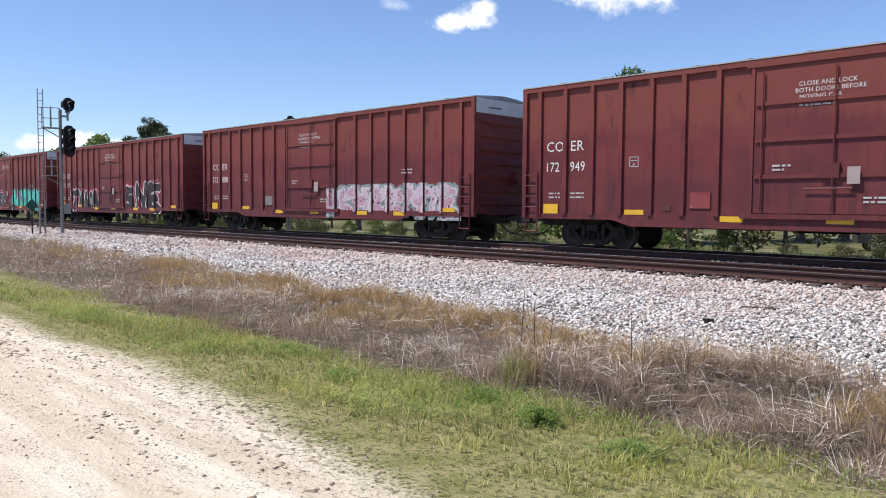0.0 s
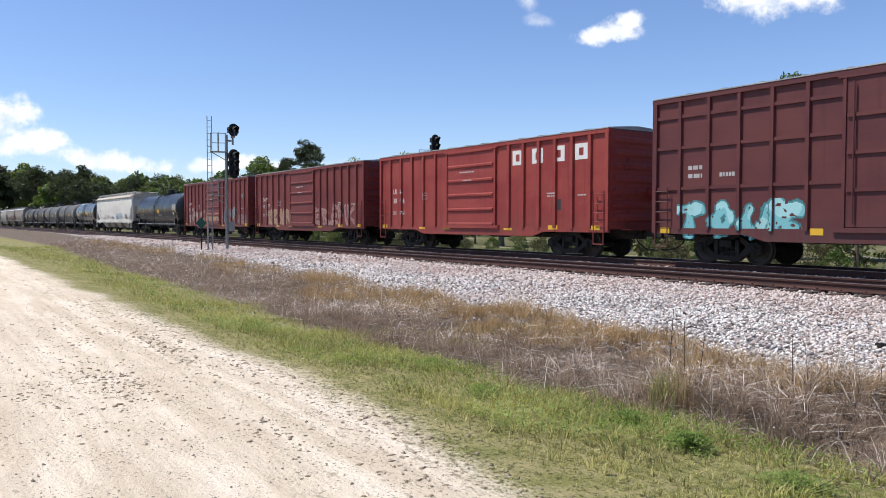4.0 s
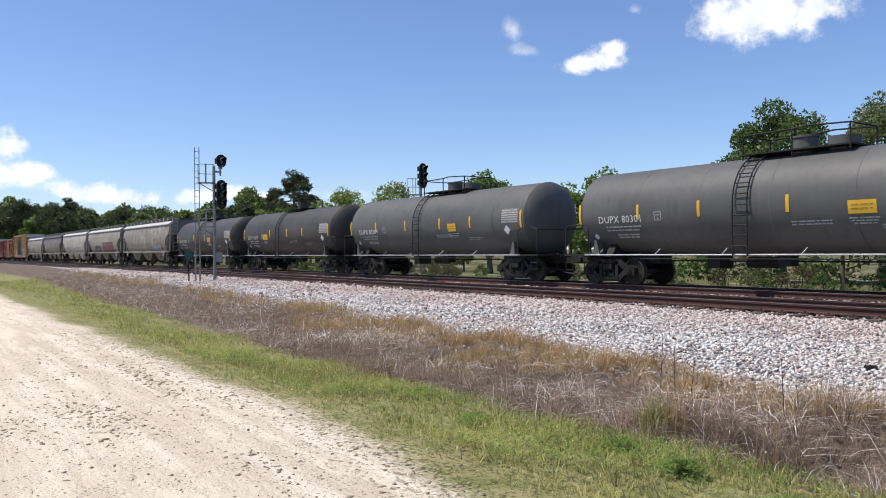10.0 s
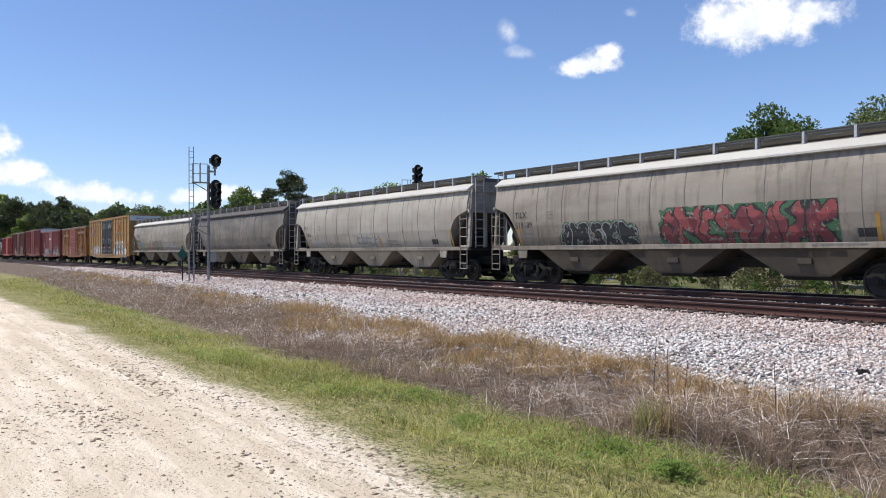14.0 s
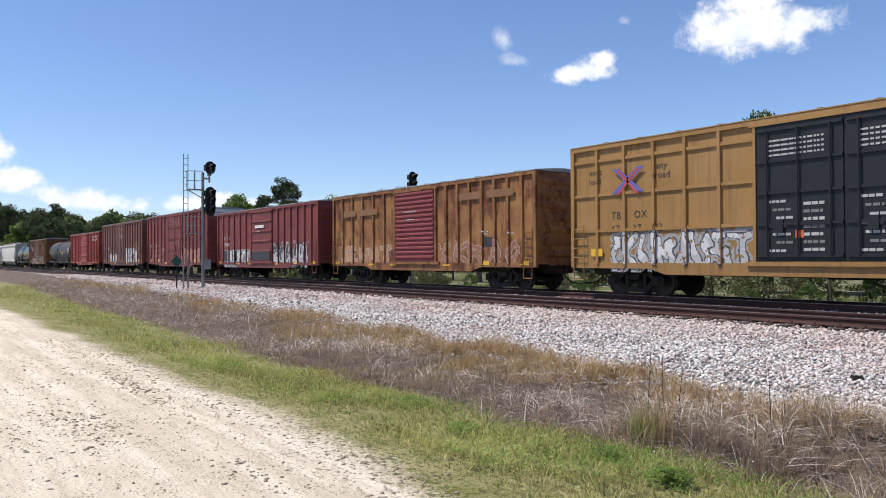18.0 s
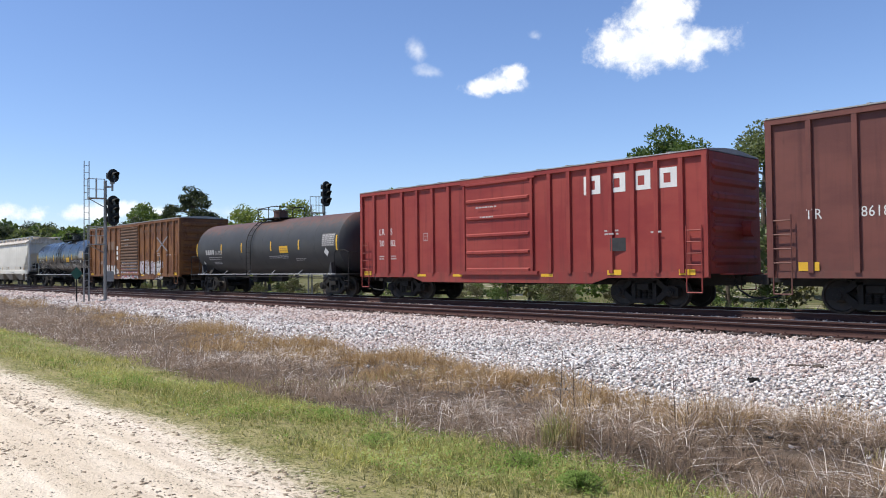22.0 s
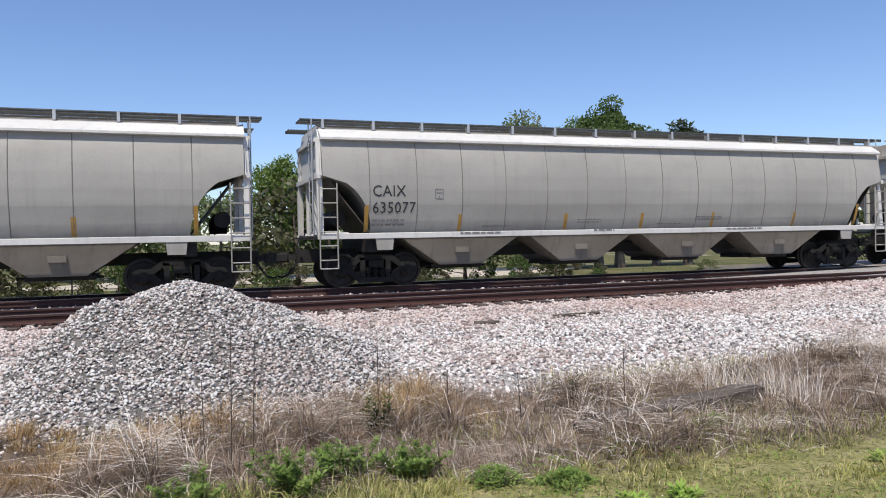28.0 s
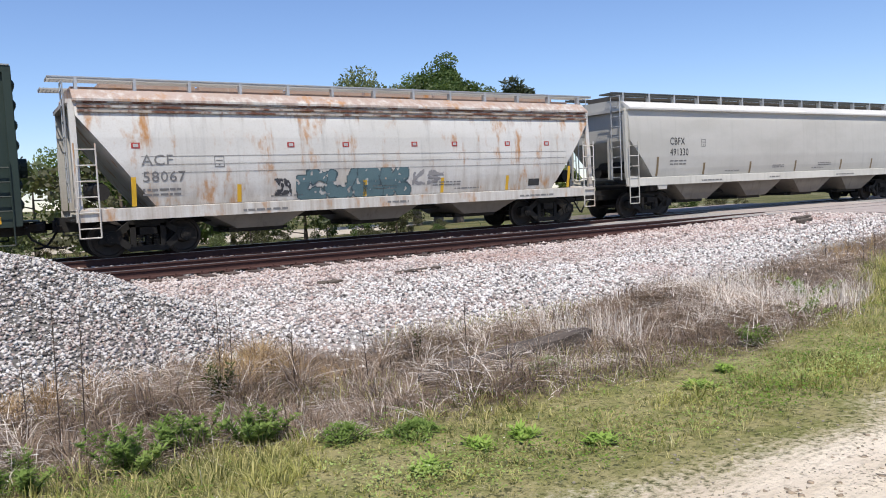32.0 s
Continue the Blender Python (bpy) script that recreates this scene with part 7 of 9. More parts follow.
# ---- the level crossing ----
def crossing():
    ash = surf("worn_asphalt", (0.34, 0.29, 0.265), (0.42, 0.365, 0.335), (0.52, 0.46, 0.42), 1.0, 30, 0.92, bump=0.5)
    cr = thing("level_crossing", "worn pale asphalt level crossing over both tracks", "level crossing", kind="structure")
    z = RAIL - 0.005
    bands = [(13.4, NEAR_Y - 0.83), (NEAR_Y - 0.66, NEAR_Y + 0.66), (NEAR_Y + 0.83, FAR_Y - 0.83), (FAR_Y - 0.66, FAR_Y + 0.66), (FAR_Y + 0.83, 24.0)]
    for y0, y1 in bands:
        part("crossing_panel", Mesh().prism_y([(24.6, 0.04), (24.9, z), (33.4, z), (33.8, 0.04)], y0, y1), ash, cr)
    for s, (ya, yb) in ((-1, (13.4, 6.5)), (1, (24.0, 34.0))):
        r = Mesh()
        n = 8
        for k in range(n):
            f0, f1 = k / n, (k + 1) / n
            y0, y1 = ya + (yb - ya) * f0, ya + (yb - ya) * f1
            z0, z1 = z - (z - land(29, y0) - 0.05) * f0, z - (z - land(29, y1) - 0.03) * f1
            r.hull([(24.7 - f0, y0, z0), (33.6 + f0, y0, z0), (33.6 + f0, y0, z0 - 0.3), (24.7 - f0, y0, z0 - 0.3)], [(24.7 - f1, y1, z1), (33.6 + f1, y1, z1), (33.6 + f1, y1, z1 - 0.3), (24.7 - f1, y1, z1 - 0.3)])
        part("ramp", r, ash, cr)


crossing()


# ---- loose stone, the gravel heap, timber ----
def stone_material(name, tint=1.0):
    m = bpy.data.materials.new(name)
    m.use_nodes = True
    t = Tree(m.node_tree)
    geo = t.nt.nodes.new("ShaderNodeNewGeometry")
    rnd = geo.outputs["Random Per Island"]
    ramp = t.nt.nodes.new("ShaderNodeValToRGB")
    ramp.color_ramp.interpolation = "LINEAR"
    els = ramp.color_ramp.elements
    for k, (p, c) in enumerate(((0.0, (0.07, 0.062, 0.06)), (0.16, (0.28, 0.255, 0.245)), (0.32, (0.68, 0.64, 0.61)), (0.62, (0.86, 0.83, 0.80)), (0.76, (0.42, 0.30, 0.26)), (1.0, (0.93, 0.915, 0.90)))):
        e = els[k] if k < 2 else els.new(p)
        e.position, e.color = p, (*[v * tint for v in c], 1)
    t.put(ramp.inputs[0], rnd)
    co = t.nt.nodes.new("ShaderNodeTexCoord").outputs["Object"]
    y = t.n("ShaderNodeSeparateXYZ", 1, i0=co)
    dusty = t.math("ADD", t.math("MULTIPLY", t.step(t.noise(co, 0.33, 4, 0.6), 0.5, 0.66), 0.35), t.math("MULTIPLY", t.step(t.math("ADD", y, t.math("MULTIPLY", t.noise(co, 0.7, 3, 0.6), 3.0)), 12.4, 15.0), 0.42))
    col = t.mix(dusty, ramp.outputs[0], (0.46 * tint, 0.315 * tint, 0.27 * tint))
    col = t.mix(t.math("MULTIPLY", t.noise(co, 60.0, 3, 0.6), 0.25), col, (0.25 * tint, 0.24 * tint, 0.23 * tint))
    b = t.nt.nodes.new("ShaderNodeBsdfPrincipled")
    t.put(b.inputs["Base Color"], col)
    b.inputs["Roughness"].default_value, b.inputs["Specular IOR Level"].default_value = 0.9, 0.2
    t.n("ShaderNodeOutputMaterial", i0=b.outputs[0])
    return m


STONE = stone_material("crushed_granite")
HEAP_STONE = stone_material("heaped_crushed_stone", 0.80)
OCTA = np.array([(1, 0, 0), (-1, 0, 0), (0, 1, 0), (0, -1, 0), (0, 0, 1), (0, 0, -1)], dtype=float)
OCTA_F = np.array([(0, 2, 4), (2, 1, 4), (1, 3, 4), (3, 0, 4), (2, 0, 5), (1, 2, 5), (3, 1, 5), (0, 3, 5)])


def stones(name, pos, size, mat, label, rng, flat=0.8):
    """Many angular stones as one object. pos: (n, 3) middles; size: (n,) radii."""
    n = len(pos)
    q = rng.normal(size=(n, 4))
    q /= np.linalg.norm(q, axis=1)[:, None]
    w, x, y, z = q.T
    rot = np.stack([np.stack([1 - 2 * (y * y + z * z), 2 * (x * y - z * w), 2 * (x * z + y * w)], 1), np.stack([2 * (x * y + z * w), 1 - 2 * (x * x + z * z), 2 * (y * z - x * w)], 1),
                    np.stack([2 * (x * z - y * w), 2 * (y * z + x * w), 1 - 2 * (x * x + y * y)], 1)], 1)
    v = OCTA[None] * rng.uniform(0.65, 1.15, (n, 6, 1)) + rng.normal(scale=0.16, size=(n, 6, 3))
    v *= rng.uniform(0.7, 1.25, (n, 1, 3))
    v = np.einsum("nij,nkj->nki", rot, v) * size[:, None, None]
    v[:, :, 2] *= flat
    v += pos[:, None, :]
    f = (OCTA_F[None] + np.arange(n)[:, None, None] * 6).reshape(-1)
    me = bpy.data.meshes.new(name)
    me.vertices.add(n * 6)
    me.vertices.foreach_set("co", v.astype(np.float32).ravel())
    me.loops.add(n * 24)
    me.loops.foreach_set("vertex_index", f.astype(np.int32))
    me.polygons.add(n * 8)
    me.polygons.foreach_set("loop_start", np.arange(0, n * 24, 3, dtype=np.int32))
    me.update(calc_edges=True)
    me.materials.append(mat)
    return tagged(new(name, me), label, "gravel", kind="stuff")


def ballast_stones():
    rng = np.random.default_rng(5)
    pos, size = [], []
    for x0, x1, dens, lo, hi in ((-13, 15, 420, 0.017, 0.041), (-24, -13, 200, 0.024, 0.052), (15, 30, 180, 0.024, 0.052), (-46, -24, 90, 0.035, 0.07), (-85, -46, 22, 0.06, 0.11)):
        n = int((x1 - x0) * 8.5 * dens)
        x, y = rng.uniform(x0, x1, n), rng.uniform(7.6, 16.0, n)
        foot = toe(x)
        edge = (y - foot + rng.normal(scale=0.25, size=n)) > 0
        near = (dens > 400) & (y > 12.5) & (rng.uniform(size=n) < 0.35)
        keep = edge & ~near & ~((x > 24.2) & (y > 9))
        x, y = x[keep], y[keep]
        r = rng.uniform(lo, hi, len(x)) * np.where(y > 12.5, 1.2, 1.0)
        pos.append(np.stack([x, y, lands(x, y) + r * rng.uniform(-0.1, 0.75, len(x))], 1))
        size.append(r)
    # scattered strays below the ballast's foot
    n = 1500
    x = rng.uniform(-20, 15, n)
    y = toe(x) - np.abs(rng.normal(scale=0.5, size=n))
    pos.append(np.stack([x, y, lands(x, y) + 0.01], 1))
    size.append(rng.uniform(0.02, 0.045, n))
    stones("ballast_stones", np.concatenate(pos), np.concatenate(size), STONE, "pale crushed granite ballast beside the track", rng)
    # between and round the rails of both tracks
    n = 26000
    x, y = rng.uniform(-42, 24, n), rng.uniform(15.2, 22.6, n)
    r = rng.uniform(0.03, 0.06, n)
    stones("track_ballast", np.stack([x, y, np.where(y > 15.98, 0.155, 0.09) + rng.uniform(-0.02, 0.02, n)], 1), r, STONE, "grey ballast between the sleepers", rng)
    # chips and clods on the sandy road, thickest where mud has dried and broken up
    n = 3200
    x, y = rng.uniform(-16, 9, n), rng.uniform(0.4, 3.1, n)
    far = x < -1.5
    x, y = x[far | (x > 2)], y[far | (x > 2)]
    chips = surf("dark_chips", (0.22, 0.19, 0.145), (0.36, 0.31, 0.25), None, 4, 30, 0.95)
    stones("road_chips", np.stack([x, y, lands(x, y) + 0.002], 1), rng.uniform(0.004, 0.009, len(x)) + 0.011 * rng.uniform(size=len(x)) ** 4, chips, "dark chips and clods on the road", rng)
    X, Y = [], []
    for cx, cy, sx, sy, k in ((-10.5, 2.57, 0.9, 0.12, 150), (-7.9, 1.71, 0.6, 0.16, 130), (-8.5, 1.4, 0.5, 0.12, 90), (-9.2, 2.55, 0.7, 0.1, 90), (-5.4, 2.2, 0.35, 0.1, 45), (-5.2, 3.1, 0.8, 0.2, 110), (-15.7, 2.7, 1.4, 0.2, 120),
                              (-7.6, 0.94, 0.6, 0.15, 70), (-12.5, 1.9, 1.2, 0.2, 90), (-20.0, 2.4, 2.5, 0.3, 120), (-8.0, 3.0, 2.5, 0.16, 190), (-12.5, 3.1, 2.0, 0.15, 130), (4.5, 2.1, 1.0, 0.2, 120), (6.5, 1.7, 0.9, 0.25, 90), (-3.8, 2.6, 0.6, 0.25, 70)):
        X.append(rng.normal(cx, sx, k)), Y.append(rng.normal(cy, sy, k))
    X, Y = np.concatenate(X), np.concatenate(Y)
    keep = (Y > 0.3) & (np.hypot(X, Y) > 2.5)
    X, Y = X[keep], Y[keep]
    stones("dried_mud", np.stack([X, Y, lands(X, Y) + 0.001], 1), rng.uniform(0.010, 0.022, len(X)) + 0.02 * rng.uniform(size=len(X)) ** 3, surf("dried_mud", (0.27, 0.21, 0.145), (0.38, 0.30, 0.215), None, 4, 30, 0.95), "broken flakes of dried brown mud on the road", rng, 0.35)


ballast_stones()

HEAP = [(0.26, 10.25, 2.55, 1.27), (-0.62, 10.0, 1.5, 1.06), (1.0, 10.3, 2.3, 0.92)]   # x, y, radius, top


def heap_z(x, y):
    z = -1.0
    for cx, cy, r, top in HEAP:
        d = math.hypot(x - cx, y - cy) / r
        if d < 1.15:
            z = max(z, -0.12 + (top + 0.12) * (1 - d) ** 1.0 * (1.0 if d > 0.22 else 1 - (0.22 - d) * 0.45) + 0.04 * noise.noise((x * 1.7, y * 1.7, 9.0)))
    return z


def gravel_heap():
    hp = thing("gravel_heap", "tall heap of grey crushed stone dumped beside the track", "gravel heap")
    m = Mesh()
    n = 60
    xs, ys = np.linspace(-2.8, 3.6, n), np.linspace(7.2, 13.2, n)
    m.add([(x, y, heap_z(x, y)) for y in ys for x in xs], [(j * n + i, j * n + i + 1, (j + 1) * n + i + 1, (j + 1) * n + i) for j in range(n - 1) for i in range(n - 1)])
    # mound painted dark for the shade in the gaps between its stones
    part("mound", m, surf("shaded_heap_core", (0.10, 0.092, 0.085), (0.15, 0.14, 0.13), None, 5, 40, 0.95), hp, smooth=60)
    rng = np.random.default_rng(11)
    k = 52000
    x, y = rng.uniform(-2.8, 3.6, k), rng.uniform(7.2, 13.0, k)
    z = np.array([heap_z(a, b) for a, b in zip(x, y)])
    g = lands(x, y)
    ok = (z > g - 0.03) & (y < 12.2)
    st = stones("loose_stone", np.stack([x, y, z + rng.uniform(-0.01, 0.025, k)], 1)[ok], rng.uniform(0.014, 0.034, ok.sum()), HEAP_STONE, "", rng)
    st.parent = hp
    del st["category"]


gravel_heap()


def timber(name, label, x, y, length, w, h, turn, mat, seed=0, tilt=0):
    ob = thing(name, label, "timber", pose(x, y, land(x, y), 0, tilt, turn))
    rng = random.Random(seed)
    rings = []
    n = 9
    for k in range(n):
        a = (k / (n - 1) - 0.5) * length
        s = 0.7 if k in (0, n - 1) else 1.0
        j = lambda q: q * s + rng.uniform(-0.012, 0.012)
        rings.append([(a + rng.uniform(-0.04, 0.04), j(-w / 2), -0.02), (a, j(w / 2), -0.02), (a, j(w / 2), h + rng.uniform(-0.02, 0.02)), (a, j(0.05 * w), h * 1.08 + rng.uniform(-0.02, 0.01)), (a + rng.uniform(-0.04, 0.04), j(-w / 2), h + rng.uniform(-0.03, 0.01))])
    part("beam", Mesh().loft(rings), mat, ob)
    return ob


OLD_WOOD = surf("grey_rotten_timber", (0.07, 0.055, 0.045), (0.13, 0.105, 0.085), (0.045, 0.035, 0.03), 3.0, 30, 0.95, stretch=(0.6, 4, 4), bump=0.6)
timber("rotten_sleeper", "dark rotten sleeper lying in dead grass", 4.75, 6.15, 2.3, 0.24, 0.17, 12, OLD_WOOD, 1)
timber("rotten_sleeper", "weathered broken plank lying in dead grass", 3.95, 5.85, 1.1, 0.18, 0.10, -6, OLD_WOOD, 2)
timber("wood_scrap", "dark splintered scrap of timber on the ballast", 7.35, 12.6, 1.1, 0.10, 0.06, 8, OLD_WOOD, 3)
timber("wood_scrap", "short dark scrap of timber on the ballast", 5.3, 12.2, 0.45, 0.09, 0.06, -10, OLD_WOOD, 4)
timber("wood_scrap", "dark offcut of sleeper near the crossing", 20.4, 12.9, 1.3, 0.2, 0.12, 20, OLD_WOOD, 5)
timber("wood_scrap", "dark offcut of sleeper near the crossing", 21.5, 13.7, 1.5, 0.2, 0.12, 14, OLD_WOOD, 6)
timber("wood_scrap", "thin dark stick on the ballast", -4.6, 11.6, 0.5, 0.06, 0.05, 25, OLD_WOOD, 7)
timber("dark_stone", "single dark lump of slag on white ballast", -4.7, 10.1, 0.13, 0.11, 0.06, 25, M["steel_dark"], 8)


# ---- trees and shrubs behind the line ----
def leaf_material(name, c1, c2, c3):
    m = bpy.data.materials.new(name)
    m.use_nodes = True
    t = Tree(m.node_tree)
    rnd = t.nt.nodes.new("ShaderNodeNewGeometry").outputs["Random Per Island"]
    info = t.nt.nodes.new("ShaderNodeObjectInfo").outputs["Random"]
    col = t.mix(rnd, c1, c2)
    col = t.mix(t.math("MULTIPLY", info, 0.6), col, c3)
    d = t.n("ShaderNodeBsdfDiffuse", i0=col)
    tr = t.n("ShaderNodeBsdfTranslucent", i0=t.mix(1.0, col, (1.0, 1.05, 0.5), "MULTIPLY"))
    g = t.n("ShaderNodeBsdfGlossy", i0=(0.5, 0.5, 0.5, 1), i1=0.5)
    both = t.n("ShaderNodeMixShader", i0=0.4, i1=d, i2=tr)
    t.n("ShaderNodeOutputMaterial", i0=t.n("ShaderNodeMixShader", i0=0.04, i1=both, i2=g))
    return m


LEAF = dict(
    fresh=leaf_material("fresh_green_leaves", (0.10, 0.155, 0.04), (0.20, 0.27, 0.075), (0.14, 0.19, 0.06)),
    deep=leaf_material("deep_green_leaves", (0.065, 0.11, 0.032), (0.135, 0.19, 0.06), (0.09, 0.135, 0.045)),
    olive=leaf_material("olive_green_leaves", (0.12, 0.15, 0.07), (0.20, 0.225, 0.11), (0.15, 0.18, 0.085)),
    pine=leaf_material("pine_needles", (0.045, 0.058, 0.035), (0.08, 0.095, 0.055), (0.06, 0.075, 0.042)),
    scrub=leaf_material("dusty_scrub_leaves", (0.07, 0.08, 0.04), (0.13, 0.135, 0.07), (0.16, 0.135, 0.09)),
    lime=leaf_material("young_yellow_green_leaves", (0.17, 0.22, 0.06), (0.28, 0.32, 0.11), (0.21, 0.25, 0.09)),
)
BARK = surf("grey_brown_bark", (0.10, 0.08, 0.065), (0.16, 0.13, 0.105), (0.06, 0.05, 0.04), 2.0, 20, 0.95, stretch=(3, 3, 0.6), bump=0.6, bump_dist=0.03)


def tree_meshes(seed, height, spread, leaf, mat, kind="broad", count=4200):
    """Trunk with limbs, and a crown of separate leaf sprays gathered in uneven clumps."""
    rng = np.random.default_rng(seed)
    r = random.Random(seed)
    wood = Mesh()
    clear = height * {"broad": 0.22, "tall": 0.28, "pine": 0.48, "shrub": 0.06}[kind]
    lean = (r.uniform(-0.05, 0.05) * height, r.uniform(-0.05, 0.05) * height)
    pts = [Vector((lean[0] * f * f, lean[1] * f * f, height * 0.92 * f)) for f in (0, 0.15, 0.35, 0.55, 0.75, 1.0)]
    rad = [height * 0.026 * (1 - 0.88 * f) for f in (0, 0.15, 0.35, 0.55, 0.75, 1.0)]
    rad[0] *= 1.35
    for (p, q), (a, b) in zip(zip(pts, pts[1:]), zip(rad, rad[1:])):
        wood.tube(p, q, a, 8, b)
    clumps = []
    limbs = {"broad": 15, "tall": 16, "pine": 13, "shrub": 10}[kind]
    for k in range(limbs):
        f = clear / height + (0.95 - clear / height) * (k + r.uniform(0, 0.8)) / limbs
        base = Vector((lean[0] * f * f, lean[1] * f * f, height * 0.92 * f))
        a = k * 2.4 + r.uniform(-0.5, 0.5)
        shape = math.sin(math.pi * min(1.0, max(0.08, (f - clear / height) / (1.02 - clear / height) * (0.85 if kind == "pine" else 0.80) + 0.19)))
        reach = spread * shape * r.uniform(0.6, 1.05)
        tip = base + Vector((math.cos(a) * reach, math.sin(a) * reach, reach * r.uniform(0.12, 0.5) if kind != "pine" else reach * r.uniform(-0.02, 0.3)))
        mid = base.lerp(tip, 0.5) + Vector((0, 0, -0.06 * reach))
        w = height * 0.008
        wood.tube(base, mid, w, 5, w * 0.6).tube(mid, tip, w * 0.6, 5, w * 0.2)
        for q in range(2):
            tw = mid.lerp(tip, 0.4 + 0.3 * q) + Vector((r.uniform(-1, 1), r.uniform(-1, 1), r.uniform(-0.2, 0.8))) * reach * 0.3
            wood.tube(mid.lerp(tip, 0.3 * q), tw, w * 0.35, 4, w * 0.1)
            clumps.append((tw, spread * r.uniform(0.2, 0.34)))
        clumps.append((tip, spread * r.uniform(0.22, 0.36)))
    clumps.append((Vector((lean[0], lean[1], height * 0.93)), spread * 0.3))
    cs = np.array([tuple(c) for c, _ in clumps])
    cr = np.array([s for _, s in clumps])
    which = rng.choice(len(cs), count, p=cr ** 2 / (cr ** 2).sum())
    d = rng.normal(size=(count, 3))
    d /= np.linalg.norm(d, axis=1)[:, None]
    rr = rng.uniform(0.25, 1.08, count) ** 0.6
    flat = 0.7 if kind == "pine" else 0.78
    c = cs[which] + d * (rr * cr[which])[:, None] * np.array([1, 1, flat])
    c[:, 2] = np.clip(c[:, 2], 0.12, height * 1.02)
    u = rng.normal(size=(count, 3)) + d * 0.4
    u /= np.linalg.norm(u, axis=1)[:, None]
    v = np.cross(u, rng.normal(size=(count, 3)))
    v /= np.linalg.norm(v, axis=1)[:, None]
    s = leaf * rng.uniform(0.6, 1.35, count)[:, None]
    thin = 0.22 if kind == "pine" else 0.55
    quad = np.stack([c - u * s, c + v * s * thin - u * s * 0.1, c + u * s, c - v * s * thin + u * s * 0.1], 1)
    return wood.mesh("trunk", BARK), quads("crown", quad, mat)


def plant(name, label, meshes, x, y, turn, scale=1.0, group="", z=None, category="tree"):
    tr = thing(name, label, category, pose(x, y, land(x, y) - 0.05 if z is None else z, 0, 0, turn), group)
    for nm, me in zip(("trunk", "crown"), meshes):
        ob = part(nm, me, None, tr)
        ob.scale = (scale, scale, scale)
    return tr


def toward(az, dist):
    """A place on the ground in the direction az (degrees from straight across the track, to the right)."""
    return math.sin(radians(az)) * dist, math.cos(radians(az)) * dist


# trees that stand out one by one: azimuth, distance, height, spread, kind, leaf, count
SINGLE = [
    (-30.3, 52, 10.7, 3.7, "broad", "deep", 0.24, 6500, "full round deep-green tree behind the line"), (-24.2, 58, 11.6, 4.0, "broad", "olive", 0.24, 5500, "airy grey-green tree behind the line"),
    (-19.2, 64, 9.6, 3.6, "broad", "deep", 0.24, 4500, "dark green tree behind the line"), (-16.5, 66, 9.4, 3.2, "broad", "olive", 0.24, 3800, "grey-green tree behind the line"),
    (-6.6, 56, 8.9, 4.6, "broad", "fresh", 0.24, 5500, "broad green tree behind the line"), (-0.8, 60, 8.7, 3.4, "broad", "fresh", 0.24, 4500, "young green tree behind the line"),
    (-42.5, 62, 8.2, 2.6, "tall", "fresh", 0.24, 2200, "slim young tree with fresh leaves"), (-44.8, 64, 7.4, 2.2, "tall", "fresh", 0.24, 1900, "slim young tree with fresh leaves"),
    (-50.8, 72, 9.2, 2.9, "tall", "fresh", 0.26, 2900, "round young tree with fresh leaves"), (-58.0, 84, 9.3, 3.0, "tall", "lime", 0.26, 1700, "thin budding tree behind the line"),
    (-61.8, 95, 9.6, 3.4, "tall", "lime", 0.28, 2200, "thin budding tree behind the line"), (-65.3, 108, 13.3, 3.7, "pine", "pine", 0.42, 2600, "tall umbrella-shaped pine above the wood"),
    (-68.6, 112, 11.0, 3.2, "tall", "fresh", 0.3, 3300, "tall green tree in the wood's edge"), (-67.2, 116, 10.8, 3.6, "pine", "pine", 0.4, 3200, "dark pine in the wood's edge"),
    (26.3, 52, 10.0, 4.0, "broad", "olive", 0.22, 4600, "round olive-green tree behind the line"), (31.9, 55, 11.0, 3.1, "tall", "deep", 0.22, 5200, "tall dark green tree behind the line"), (33.4, 56, 11.8, 2.6, "tall", "deep", 0.22, 4200, "tall dark green tree behind the line"),
    (30.3, 54, 10.2, 2.6, "tall", "fresh", 0.22, 2600, "green tree beside a taller one"), (38.2, 60, 10.4, 3.2, "pine", "pine", 0.36, 3600, "dark flat-topped pine behind the line"), (36.0, 58, 9.4, 2.4, "broad", "olive", 0.22, 2600, "small olive-green tree behind the line"),
    (46.5, 70, 8.6, 3.0, "broad", "fresh", 0.25, 2600, "green tree behind the line"), (66.5, 118, 12.6, 4.0, "tall", "fresh", 0.32, 3200, "tall green tree by the crossing road"), (69.5, 116, 11.5, 4.2, "broad", "deep", 0.32, 3200, "green tree by the crossing road"),
    (8.2, 47, 7.0, 2.6, "broad", "fresh", 0.2, 3600, "bright green tree close behind the line"), (12.5, 50, 6.4, 2.8, "broad", "deep", 0.2, 3200, "green tree close behind the line"),
    (-80.5, 300, 21.5, 6.0, "pine", "pine", 0.8, 3600, "tall dark pine in the distance"), (-77.4, 240, 15.0, 4.4, "tall", "lime", 0.6, 2200, "budding tree in the distance"),
]
for k, (az, dist, h, sp, kind, leaf, size, count, label) in enumerate(SINGLE):
    x, y = toward(az, dist)
    plant("pine" if kind == "pine" else "tree", label, tree_meshes(100 + k, h * 1.07, sp * (1.12 if kind != "pine" else 0.95), size * (0.8 if kind == "pine" else 0.5 if dist < 62 else 0.64), LEAF[leaf], kind, int(count * (1.7 if kind == "pine" else 3.4 if dist < 62 else 2.0))), x, y, k * 53 % 360, group="trees behind the line")

